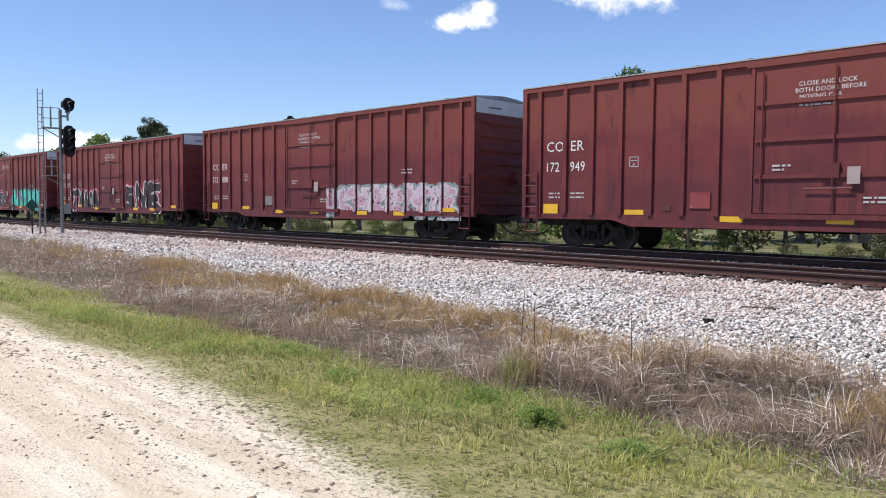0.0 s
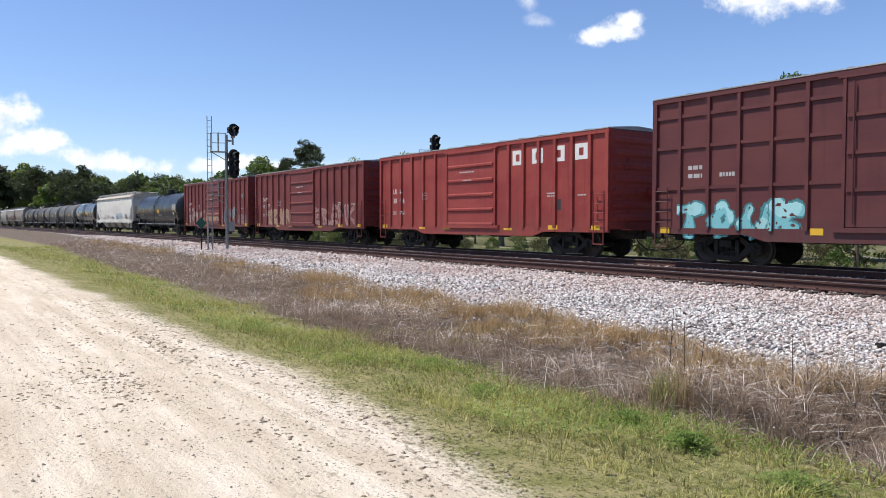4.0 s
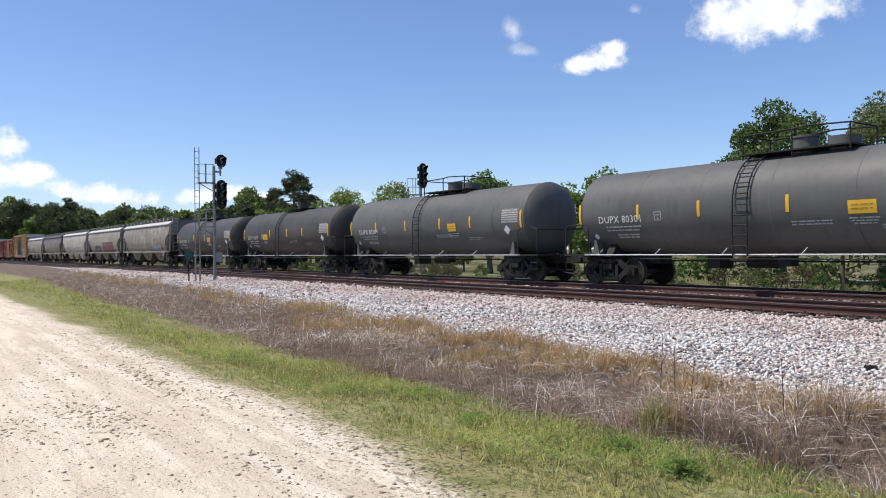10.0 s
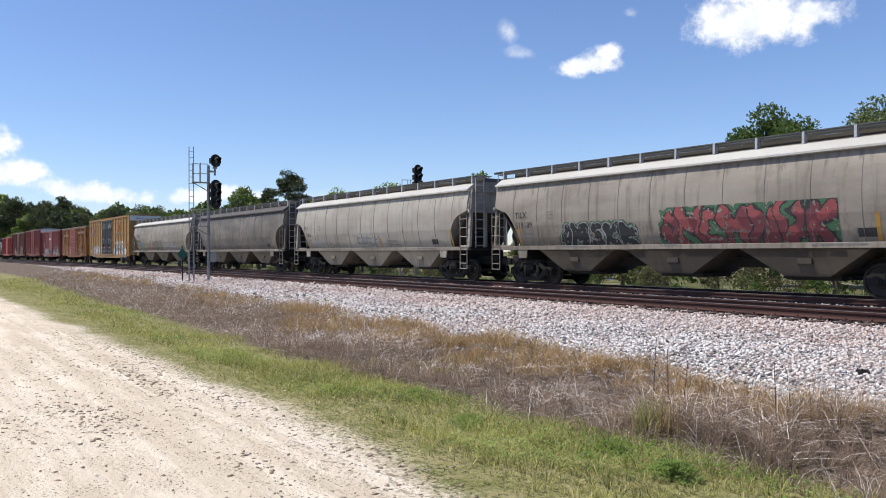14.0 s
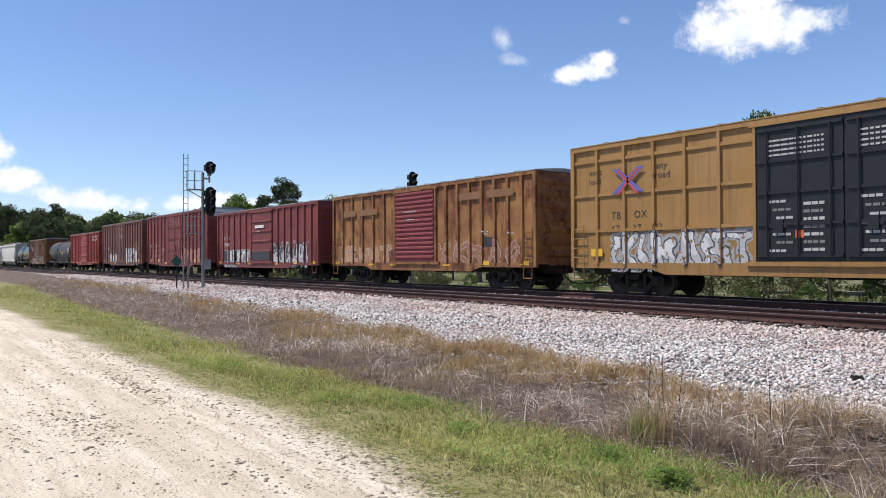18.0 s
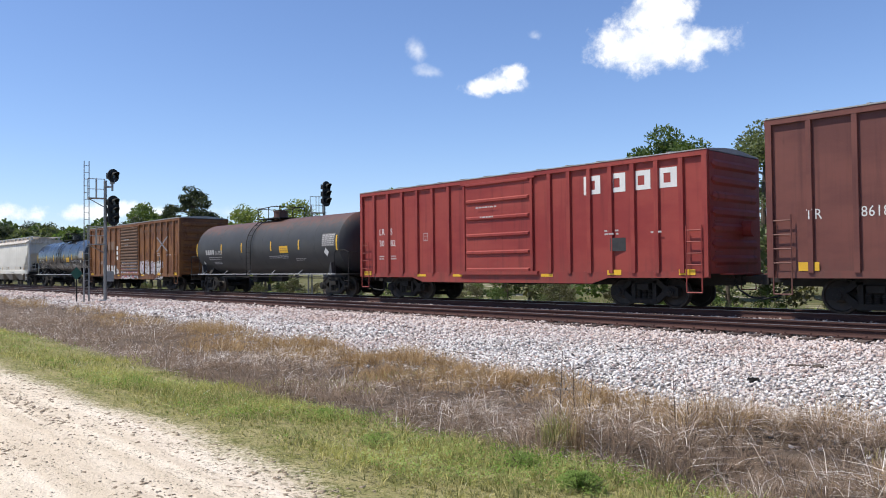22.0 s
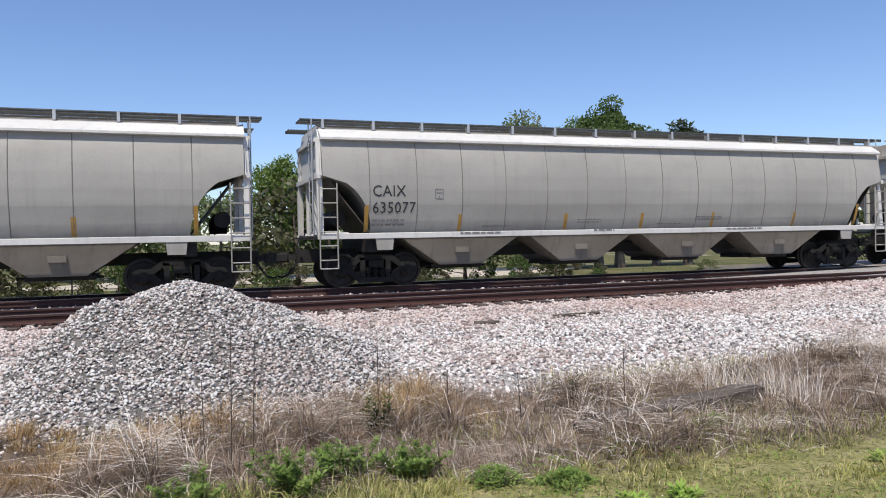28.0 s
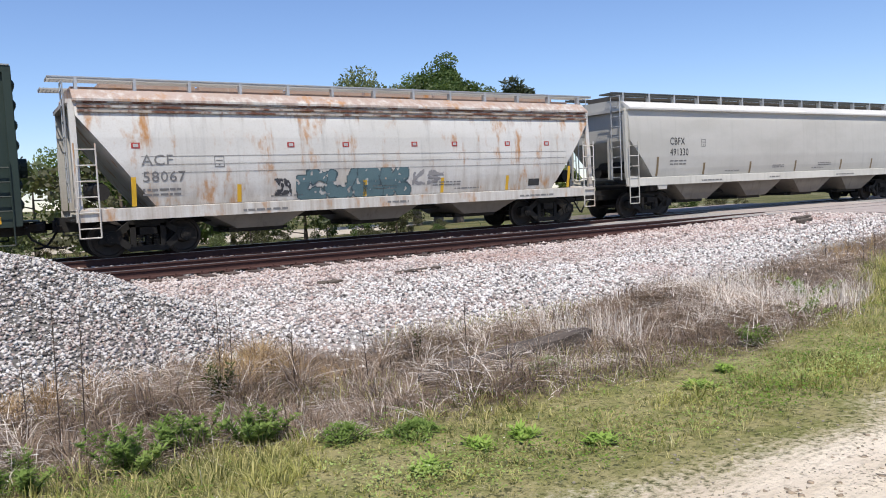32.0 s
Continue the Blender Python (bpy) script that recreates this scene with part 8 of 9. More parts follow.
# the wood's edge, from a few kinds
KINDS = [tree_meshes(300 + k, 10.0, sp, 0.34, LEAF[leaf], kind, 3200) for k, (sp, leaf, kind) in enumerate(((3.6, "deep", "broad"), (3.2, "fresh", "tall"), (3.4, "pine", "pine"), (3.0, "lime", "tall"), (3.8, "olive", "broad")))]
rng = random.Random(77)
for k in range(84):
    az = -89 + 30 * (k + rng.uniform(0, 1)) / 84
    y = rng.uniform(30, 62)
    dist = min(420.0, y / math.cos(radians(az)))
    el = np.interp(az, (-89, -84, -79, -74, -68, -63, -59), (3.3, 3.3, 2.9, 3.2, 3.6, 3.3, 3.0)) * rng.uniform(0.85, 1.22)
    h = max(4.5, 1.6 + dist * math.tan(radians(el)))
    x, yy = toward(az, dist)
    plant("tree", "tree in the dense edge of a wood", KINDS[2 if az < -79 and rng.random() < 0.85 else rng.randrange(5)], x, yy, rng.uniform(0, 360), h / 10.0, "trees of the wood's edge")
for k in range(30):
    az = rng.choice((rng.uniform(-58, -12), rng.uniform(10, 50), rng.uniform(50, 78)))
    dist = rng.uniform(78, 130) if abs(az) < 55 else rng.uniform(110, 190)
    h = 1.6 + dist * math.tan(radians(rng.uniform(1.4, 2.9)))
    x, yy = toward(az, dist)
    plant("tree", "tree in the dense edge of a wood", KINDS[rng.randrange(5)], x, yy, rng.uniform(0, 360), h / 10.0, "trees of the wood's edge")

# shrubs along the far side of the line
SHRUBS = [tree_meshes(400 + k, 2.4, 1.5, 0.075, LEAF[leaf], "shrub", 2300) for k, leaf in enumerate(("scrub", "olive", "scrub", "deep"))]
for k in range(110):
    x = -72 + 114 * (k + rng.uniform(0, 1)) / 110
    if -14 < x < -8.5 and rng.random() < 0.6 or 23 < x < 36:
        continue
    y = rng.uniform(26.5, 36)
    plant("shrub", "leafy green shrub behind the track", SHRUBS[rng.randrange(4)], x, y, rng.uniform(0, 360), rng.uniform(0.25, 0.6) * (1.8 if rng.random() < 0.16 else 1.0), "shrubs behind the track", category="shrub")
# taller growth that shows between the cars
for x, y, s in ((-16.5, 33, 1.9), (-13.2, 36, 2.0), (-9.5, 37, 2.1), (-5.5, 35, 1.7), (5.5, 33, 2.0), (7.3, 35, 2.4), (2.5, 36, 1.7), (10.5, 35, 1.9), (-23, 34, 1.8), (-30, 35, 1.8), (-1.0, 38, 1.7), (14.5, 36, 1.7), (18.5, 37, 1.6)):
    plant("shrub", "tall leafy shrub behind the track", SHRUBS[int(x * 7) % 4], x, y, x * 37 % 360, s, "shrubs behind the track", category="shrub")


# ---- a parked car and a pale yard beyond the line ----
def yard():
    m = Mesh()
    n = 12
    m.add([(0, 0, 0)] + [(math.cos(2 * math.pi * k / n) * (17 + 3 * math.sin(k * 2.1)), math.sin(2 * math.pi * k / n) * (6 + 1.4 * math.sin(k * 1.3)), 0) for k in range(n)], [(0, 1 + k, 1 + (k + 1) % n) for k in range(n)])
    me = m.mesh("yard", surf("pale_bare_earth", (0.50, 0.44, 0.36), (0.42, 0.36, 0.28), (0.14, 0.14, 0.07), 0.5, 8, 0.95))
    ob = new("yard", me)
    ob.location = (10, 46, -0.58)
    tagged(ob, "pale bare earth yard beyond the line", "ground", kind="structure")


yard()


def parked_car():
    x, y = toward(-13.3, 48)
    car = thing("parked_car", "dark grey car parked beyond the line", "car", pose(x, y, land(x, y) + 0.01, 0, 0, 25))
    body = surf("dark_grey_car_paint", (0.03, 0.032, 0.036), (0.04, 0.042, 0.046), None, 1, 30, 0.3, bump=0, spec=0.6)
    glass = surf("tinted_car_glass", (0.02, 0.022, 0.025), (0.03, 0.032, 0.035), None, 1, 30, 0.1, bump=0, spec=0.7)
    out = [(-2.2, 0.45), (-2.25, 0.8), (-1.9, 1.0), (-1.1, 1.05), (-0.55, 1.5), (0.9, 1.52), (1.6, 1.1), (2.2, 1.0), (2.3, 0.6), (2.2, 0.38)]
    part("body", Mesh().prism_y(out, -0.85, 0.85), body, car)
    part("side_window", Mesh().prism_y([(-0.95, 1.08), (-0.5, 1.43), (0.8, 1.45), (1.3, 1.12)], -0.87, 0.87), glass, car)
    part("windscreen", Mesh().prism_y([(-1.12, 1.09), (-0.58, 1.5), (-0.52, 1.5), (-1.04, 1.07)], -0.7, 0.7), glass, car)
    for wx in (-1.4, 1.4):
        for s in (-1, 1):
            w = part("wheel", lathe_y([(0.1, s * 0.66), (0.33, s * 0.66), (0.34, s * 0.72), (0.34, s * 0.86), (0.3, s * 0.88), (0.1, s * 0.88)], 18), M["hose"], car, at=pose(wx, 0, 0.34))
            part("rim", lathe_y([(0.03, s * 0.87), (0.2, s * 0.895), (0.21, s * 0.86)], 14), M["galv"], w)


parked_car()


# ---- grass and weeds along the verge ----
def blade_material(name, cols, trans=0.4):
    m = bpy.data.materials.new(name)
    m.use_nodes = True
    t = Tree(m.node_tree)
    rnd = t.nt.nodes.new("ShaderNodeNewGeometry").outputs["Random Per Island"]
    ramp = t.nt.nodes.new("ShaderNodeValToRGB")
    els = ramp.color_ramp.elements
    for k, c in enumerate(cols):
        p = k / (len(cols) - 1)
        e = els[0] if k == 0 else els[1] if k == len(cols) - 1 else els.new(p)
        e.position, e.color = p, (*c, 1)
    els[len(els) - 1].position = 1.0
    t.put(ramp.inputs[0], rnd)
    co = t.nt.nodes.new("ShaderNodeTexCoord").outputs["Object"]
    col = t.mix(t.math("MULTIPLY", t.step(t.noise(co, 0.8, 4, 0.6), 0.4, 0.65), 0.55), ramp.outputs[0], cols[len(cols) // 2])
    d = t.n("ShaderNodeBsdfDiffuse", i0=col)
    tr = t.n("ShaderNodeBsdfTranslucent", i0=col)
    t.n("ShaderNodeOutputMaterial", i0=t.n("ShaderNodeMixShader", i0=trans, i1=d, i2=tr))
    return m


GREEN_BLADE = blade_material("verge_grass_blades", ((0.06, 0.095, 0.014), (0.24, 0.30, 0.045), (0.46, 0.46, 0.12), (0.265, 0.32, 0.05), (0.68, 0.60, 0.29)), 0.4)
DRY_BLADE = blade_material("sun_dried_verge_grass", ((0.27, 0.25, 0.095), (0.55, 0.47, 0.22), (0.80, 0.69, 0.39), (0.42, 0.39, 0.15)), 0.35)
CLOVER = blade_material("small_clover_leaves", ((0.10, 0.19, 0.027), (0.28, 0.41, 0.07), (0.58, 0.65, 0.27), (0.18, 0.29, 0.048)), 0.3)
STRAW_BLADE = blade_material("dead_grass_stalks", ((0.19, 0.14, 0.10), (0.61, 0.49, 0.385), (0.43, 0.33, 0.255), (0.88, 0.77, 0.64), (0.31, 0.225, 0.165)), 0.35)
THATCH_BLADE = blade_material("dark_grass_thatch", ((0.12, 0.087, 0.065), (0.31, 0.24, 0.185), (0.20, 0.15, 0.115), (0.46, 0.37, 0.29)), 0.3)
PALE_BLADE = blade_material("bleached_grass_stalks", ((0.60, 0.51, 0.435), (0.84, 0.75, 0.66), (0.72, 0.63, 0.545), (0.90, 0.84, 0.77)), 0.2)
TAN_BLADE = blade_material("tawny_broomsedge", ((0.25, 0.155, 0.075), (0.50, 0.335, 0.165), (0.33, 0.21, 0.105), (0.62, 0.46, 0.26)), 0.3)
WEED_BLADE = blade_material("rank_weed_leaves", ((0.12, 0.20, 0.045), (0.25, 0.36, 0.085), (0.42, 0.50, 0.16), (0.27, 0.37, 0.11)), 0.45)
OLIVE_BLADE = blade_material("dark_olive_weed_leaves", ((0.05, 0.065, 0.025), (0.11, 0.12, 0.045), (0.17, 0.15, 0.07), (0.09, 0.10, 0.035)), 0.25)
LIME_BLADE = blade_material("pale_rosette_leaves", ((0.24, 0.36, 0.07), (0.38, 0.48, 0.13), (0.46, 0.52, 0.18), (0.30, 0.42, 0.10)), 0.3)
STALK = surf("dry_dark_weed_stem", (0.07, 0.05, 0.04), (0.12, 0.09, 0.07), None, 4, 40, 0.95, bump=0)


def blades(name, label, x, y, length, width, lean, mat, rng, category="grass", up=1.0, z=None, aim=None):
    """Grass as narrow tapering blades in two joints each. x, y: roots; lean: how far a tip strays sideways."""
    n = len(x)
    z = lands(x, y) if z is None else z
    b = rng.uniform(0, 2 * np.pi, n) if aim is None else aim + rng.normal(scale=0.7, size=n)
    a = b + np.pi / 2 + rng.normal(scale=0.6, size=n)
    side = np.stack([np.cos(a), np.sin(a), rng.normal(scale=0.25, size=n)], 1) * (width / 2)[:, None]
    out = np.stack([np.cos(b), np.sin(b), np.zeros(n)], 1) * (lean * length)[:, None]
    h = np.sqrt(np.maximum(0.02, 1 - np.minimum(lean, 0.99) ** 2)) * length * up
    p0 = np.stack([x, y, z - 0.01], 1)
    p1 = p0 + out * 0.35 + np.stack([np.zeros(n), np.zeros(n), h * 0.62], 1)
    p2 = p0 + out + np.stack([np.zeros(n), np.zeros(n), h * rng.uniform(0.75, 1.0, n)], 1)
    v = np.stack([p0 - side, p0 + side, p1 - side * 0.75, p1 + side * 0.75, p2], 1)
    base = np.arange(n)[:, None] * 5
    f = np.concatenate([base + np.array([[0, 1, 3]]), base + np.array([[0, 3, 2]]), base + np.array([[2, 3, 4]])], 0).ravel()
    me = bpy.data.meshes.new(name)
    me.vertices.add(n * 5)
    me.vertices.foreach_set("co", v.astype(np.float32).ravel())
    me.loops.add(n * 9)
    me.loops.foreach_set("vertex_index", f.astype(np.int32))
    me.polygons.add(n * 3)
    me.polygons.foreach_set("loop_start", np.arange(0, n * 9, 3, dtype=np.int32))
    me.update(calc_edges=True)
    me.materials.append(mat)
    return tagged(new(name, me), label, category, kind="stuff")


def patchy(x, y, f, seed):
    """Smooth random patches between about -1 and 1, f patches to the metre."""
    u, v = np.asarray(x) * f + seed * 17.3, np.asarray(y) * f + seed * 5.1
    total = np.zeros(len(u))
    for amp, k in ((1.0, 1.0), (0.5, 2.1)):
        a, b = u * k, v * k
        i, j = np.floor(a).astype(np.int64), np.floor(b).astype(np.int64)
        p, q = a - i, b - j
        p, q = p * p * (3 - 2 * p), q * q * (3 - 2 * q)
        h = lambda m, n: (((m * 374761393 + n * 668265263) ^ ((m * 1274126177 + n * 2246822519) >> 13)) & 0xFFFF) / 32767.5 - 1.0
        total += amp * ((h(i, j) * (1 - p) + h(i + 1, j) * p) * (1 - q) + (h(i, j + 1) * (1 - p) + h(i + 1, j + 1) * p) * q)
    return total * 0.62


def tufts(x, y, cell, pull, rng):
    """Draws roots together into tufts; gives the new roots, the way out of each tuft and the tuft's own vigour."""
    i, j = np.floor(x / cell).astype(int), np.floor(y / cell).astype(int)
    table = rng.uniform(size=(997, 3))
    key = table[(i * 73 + j * 179) % 997]
    cx, cy = (i + 0.2 + 0.6 * key[:, 0]) * cell, (j + 0.2 + 0.6 * key[:, 1]) * cell
    return cx + (x - cx) * (1 - pull), cy + (y - cy) * (1 - pull), np.arctan2(y - cy, x - cx), 0.55 + 0.9 * key[:, 2]


def leaflets(name, label, x, y, z, size, mat, rng, category="grass"):
    """Small round leaves, each one a tilted quad."""
    n = len(x)
    a = rng.uniform(0, 2 * np.pi, n)
    u = np.stack([np.cos(a), np.sin(a), rng.uniform(-0.35, 0.6, n)], 1)
    u /= np.linalg.norm(u, axis=1)[:, None]
    v = np.cross(u, np.stack([rng.normal(scale=0.4, size=n), rng.normal(scale=0.4, size=n), np.ones(n)], 1))
    v /= np.linalg.norm(v, axis=1)[:, None]
    c = np.stack([x, y, z], 1)
    s = size[:, None]
    return tagged(new(name, quads(name, np.stack([c - u * s, c + v * s * 0.7, c + u * s, c - v * s * 0.7], 1), mat)), label, category, kind="stuff")


def verge():
    rng = np.random.default_rng(21)
    # green strip beside the road in uneven humps, thin and dry towards the sand
    A, X, Y, Lh, Wd, G, CX, CY, CZ, CS = ([] for _ in range(10))
    for x0, x1, y1, dens, grow in ((-6, 9, 6.0, 3300, 1.0), (-13, -6, 6.2, 2300, 1.15), (9, 20, 10.2, 700, 1.5), (-28, -13, 7.0, 620, 1.7), (-60, -28, 8.6, 150, 3.0)):
        n = int((x1 - x0) * (y1 - 2.2) * dens)
        x, y = rng.uniform(x0, x1, n), rng.uniform(2.2, y1, n)
        d = patchy(x, y, 0.8, 4.0) * 0.5 + patchy(x, y, 2.6, 8.0) * 0.3
        low = np.clip((y - np.interp(x, (-35, -13, -5, -2.5, 8), (3.6, 3.0, 3.0, 2.6, 2.3)) - 0.3 * d) / 1.0, 0, 1) ** 1.4
        keep = rng.uniform(size=n) < low * np.clip((front(x) + 0.35 * d + 0.35 - y) / 0.55, 0, 1) * np.clip(0.8 + d * 1.2, 0.15, 1)
        x, y, d, low = x[keep], y[keep], d[keep], low[keep]
        x, y, out, vigour = tufts(x, y, 0.14 * grow ** 0.5, 0.5, rng)
        tall = np.interp(x, (8, 12), (1.0, 2.4))
        A.append(out), X.append(x), Y.append(y), Wd.append(rng.uniform(0.004, 0.0085, len(x)) * grow)
        Lh.append(vigour * rng.uniform(0.035, 0.10, len(x)) * (0.4 + 0.8 * low) * (1 + np.clip(1.8 * d, -0.5, 1.1)) * (1 + 0.15 * (grow - 1)) * tall)
        G.append(rng.uniform(size=len(x)) < np.clip(0.08 + 0.80 * low + 0.9 * d - np.interp(x, (-14, -6, -1, 3, 8, 11), (0.18, 0.08, 0.05, 0.3, 0.32, 0.2)), 0.08, 0.93))
        # clover and other small-leaved plants in patches
        pick = (patchy(x, y, 1.3, 91.0) + rng.normal(scale=0.25, size=len(x)) > np.where(x > 0, 0.02, 0.15)) & (low > 0.6) & (rng.uniform(size=len(x)) < 0.75)
        k = pick.sum()
        CX.append(x[pick] + rng.normal(scale=0.03, size=k)), CY.append(y[pick] + rng.normal(scale=0.03, size=k))
        CZ.append(lands(x[pick], y[pick]) + rng.uniform(0.02, 0.10, k) * (1 + np.clip(d[pick], -0.4, 0.8))), CS.append(rng.uniform(0.006, 0.013, k) * grow ** 0.7)
    A, X, Y, Lh, Wd, G, CX, CY, CZ, CS = (np.concatenate(q) for q in (A, X, Y, Lh, Wd, G, CX, CY, CZ, CS))
    lean = rng.uniform(0.35, 1.1, len(X))
    blades("verge_grass", "short green grass along the road's edge", X[G], Y[G], Lh[G], Wd[G], lean[G], GREEN_BLADE, rng, aim=A[G])
    blades("dry_verge_grass", "thin sun-dried grass at the sandy edge", X[~G], Y[~G], Lh[~G] * 0.85, Wd[~G] * 0.75, lean[~G], DRY_BLADE, rng, aim=A[~G])
    leaflets("clover", "patches of small clover leaves in the verge", CX, CY, CZ, CS, CLOVER, rng)
    # dead grass between verge and ballast
    A, X, Y, Lh, Wd, Ln = [], [], [], [], [], []
    for x0, x1, dens, grow in ((-7, 10, 2500, 1.0), (-14, -7, 1500, 1.1), (10, 22, 420, 1.4), (-28, -14, 420, 1.6), (-64, -28, 100, 2.6)):
        n = int((x1 - x0) * 7.5 * dens)
        x, y = rng.uniform(x0, x1, n), rng.uniform(4.2, 11.7, n)
        foot = toe(x)
        d = patchy(x, y, 0.8, 14.0) * 0.5 + patchy(x, y, 2.2, 18.0) * 0.3
        keep = rng.uniform(size=n) < np.clip((y - front(x) - 0.3 * d + 0.15) / 0.4, 0, 1) * np.clip((foot + 0.1 + d * 0.6 - y) / 0.4, 0, 1) * np.clip(0.85 + d * 1.1, 0.4, 1)
        keep &= ~((np.hypot(x - 0.3, (y - 10.1)) < 2.6)) & ~((np.abs(x - 4.6) < 1.3) & (y > 5.75) & (y < 6.3) & (rng.uniform(size=n) < 0.8))
        x, y, d = x[keep], y[keep], d[keep]
        x, y, out, vigour = tufts(x, y, 0.34, 0.42, rng)
        A.append(out), X.append(x), Y.append(y), Lh.append(vigour * rng.uniform(0.12, 0.34, len(x)) * (1 + 0.8 * np.clip(d, -0.45, 0.5)) * (1 + 0.1 * (grow - 1)))
        Wd.append(rng.uniform(0.0028, 0.0056, len(x)) * grow), Ln.append(np.clip(rng.normal(0.98, 0.26, len(x)), 0.15, 1.35))
    A, X, Y, Lh, Wd, Ln = (np.concatenate(q) for q in (A, X, Y, Lh, Wd, Ln))
    foot, edge = toe(X), front(X)
    chance = rng.uniform(size=len(X))
    pick = (patchy(X, Y, 0.55, 31.0) + 0.25 * patchy(X, Y, 2.0, 33.0) + rng.normal(scale=0.10, size=len(X))) > np.interp(X, (1.2, 3.2), (0.09, 0.50)) + np.clip((foot - 1.5 - Y) * 0.9, -0.25, 0.8)
    under = ~pick & (chance < 0.34)
    up = ~pick & ~under & (chance < 0.54)
    flat = ~pick & ~up & ~under
    mound = np.clip(0.12 + 0.8 * patchy(X, Y, 1.15, 61.0) + 0.25 * patchy(X, Y, 3.1, 63.0), 0.0, 0.38) * np.clip((Y - edge + 0.1) / 0.6, 0.1, 1) * np.clip((foot + 0.2 - Y) / 1.0, 0.1, 1)
    ground_z = lands(X, Y)
    blades("grass_thatch", "dark brown thatch of rotting grass near the soil", X[under], Y[under], Lh[under] * 0.8, Wd[under] * 1.8, np.clip(Ln[under], 0.4, 1.2), THATCH_BLADE, rng, aim=A[under], z=ground_z[under] + mound[under] * rng.uniform(0.0, 0.6, under.sum()))
    blades("dead_grass", "upright grey-brown dead grass stalks", X[up], Y[up], Lh[up] * 0.95, Wd[up] * 1.1, Ln[up] * 0.85, STRAW_BLADE, rng, aim=A[up], z=ground_z[up] + 0.5 * mound[up])
    pale = flat & (rng.uniform(size=len(X)) < np.where(X > -2.0, 0.34, 0.29) + 0.35 * patchy(X, Y, 0.9, 71.0))
    dull = flat & ~pale
    blades("matted_straw", "tangled mats of fallen dead grass", X[dull], Y[dull], Lh[dull] * 1.1, Wd[dull] * 1.2, np.clip(Ln[dull] * 1.1, 0.5, 1.25), STRAW_BLADE, rng, aim=A[dull], z=ground_z[dull] + mound[dull] * rng.uniform(0.1, 0.9, dull.sum()))
    blades("bleached_straw", "bleached stalks lying tangled over dead grass", X[pale], Y[pale], Lh[pale] * 1.3, Wd[pale] * 0.95, np.clip(Ln[pale] * 1.2, 0.6, 1.4), PALE_BLADE, rng, aim=A[pale], z=ground_z[pale] + mound[pale] * rng.uniform(0.6, 1.15, pale.sum()))
    blades("broomsedge", "tawny tufts of dry broomsedge grass", X[pick], Y[pick], Lh[pick], Wd[pick] * 1.1, Ln[pick] * 0.7, TAN_BLADE, rng, aim=A[pick], z=ground_z[pick] + 0.4 * mound[pick])
    # green shoots pushing through the dead grass
    n = 34000
    x, y = rng.uniform(-12, 16, n), rng.uniform(4.7, 8.4, n)
    d = patchy(x, y, 0.9, 44.0) + 0.3 * patchy(x, y, 3.0, 45.0) + 0.9 * np.exp(-((x - 2.6) ** 2 + (y - 6.6) ** 2) / 0.35) + 0.8 * np.exp(-((x - 4.6) ** 2 + (y - 5.5) ** 2) / 0.25)
    keep = d > np.where(x > -1, 0.12, 0.45)
    x, y = x[keep], y[keep]
    blades("green_shoots", "green shoots growing through dead grass", x, y, rng.uniform(0.06, 0.24, len(x)), rng.uniform(0.004, 0.009, len(x)), rng.uniform(0.2, 0.9, len(x)), GREEN_BLADE, rng)
    # stiff pale reeds standing by the sleeper
    n = 5600
    x, y = rng.uniform(4.4, 11.5, n), rng.uniform(5.4, 8.0, n)
    keep = (patchy(x, y, 0.7, 52.0) > -0.05) & ~((np.abs(x - 4.7) < 1.2) & (y < 6.3)) & (y > front(x))
    x, y = x[keep], y[keep]
    blades("standing_straw", "pale standing straw of dead grass", x, y, rng.uniform(0.3, 0.7, len(x)), rng.uniform(0.0035, 0.0065, len(x)), rng.uniform(0.1, 0.95, len(x)), PALE_BLADE, rng)
    # weeds on the far side of the line
    n = 20000
    x, y = rng.uniform(-60, 24, n), rng.uniform(23.4, 31, n)
    blades("trackside_weeds", "dry grey-brown weeds behind the far track", x, y, rng.uniform(0.15, 0.5, n), rng.uniform(0.012, 0.03, n), rng.uniform(0.2, 0.8, n), STRAW_BLADE, rng, z=np.interp(y, *zip(*PROFILE)))
    n = 14000
    x, y = rng.uniform(-60, 24, n), rng.uniform(24.2, 33, n)
    keep = patchy(x, y, 0.25, 83.0) > -0.1
    x, y = x[keep], y[keep]
    blades("rank_grass", "rank green grass behind the far track", x, y, rng.uniform(0.25, 0.7, len(x)), rng.uniform(0.015, 0.035, len(x)), rng.uniform(0.2, 0.9, len(x)), WEED_BLADE, rng, z=np.interp(y, *zip(*PROFILE)))


verge()


def grass_clump(x, y, h, count, label, seed, mat=None):
    """One tall tuft of narrow grass."""
    rng = np.random.default_rng(seed)
    tuft = blades("grass_tuft", label, x + rng.normal(scale=0.07, size=count), y + rng.normal(scale=0.07, size=count), h * rng.uniform(0.5, 1.0, count), rng.uniform(0.004, 0.007, count), rng.uniform(0.05, 0.7, count), mat or GREEN_BLADE, rng)
    tuft["group"] = "grass tufts in the verge"
    tuft["kind"] = "thing"
    return tuft


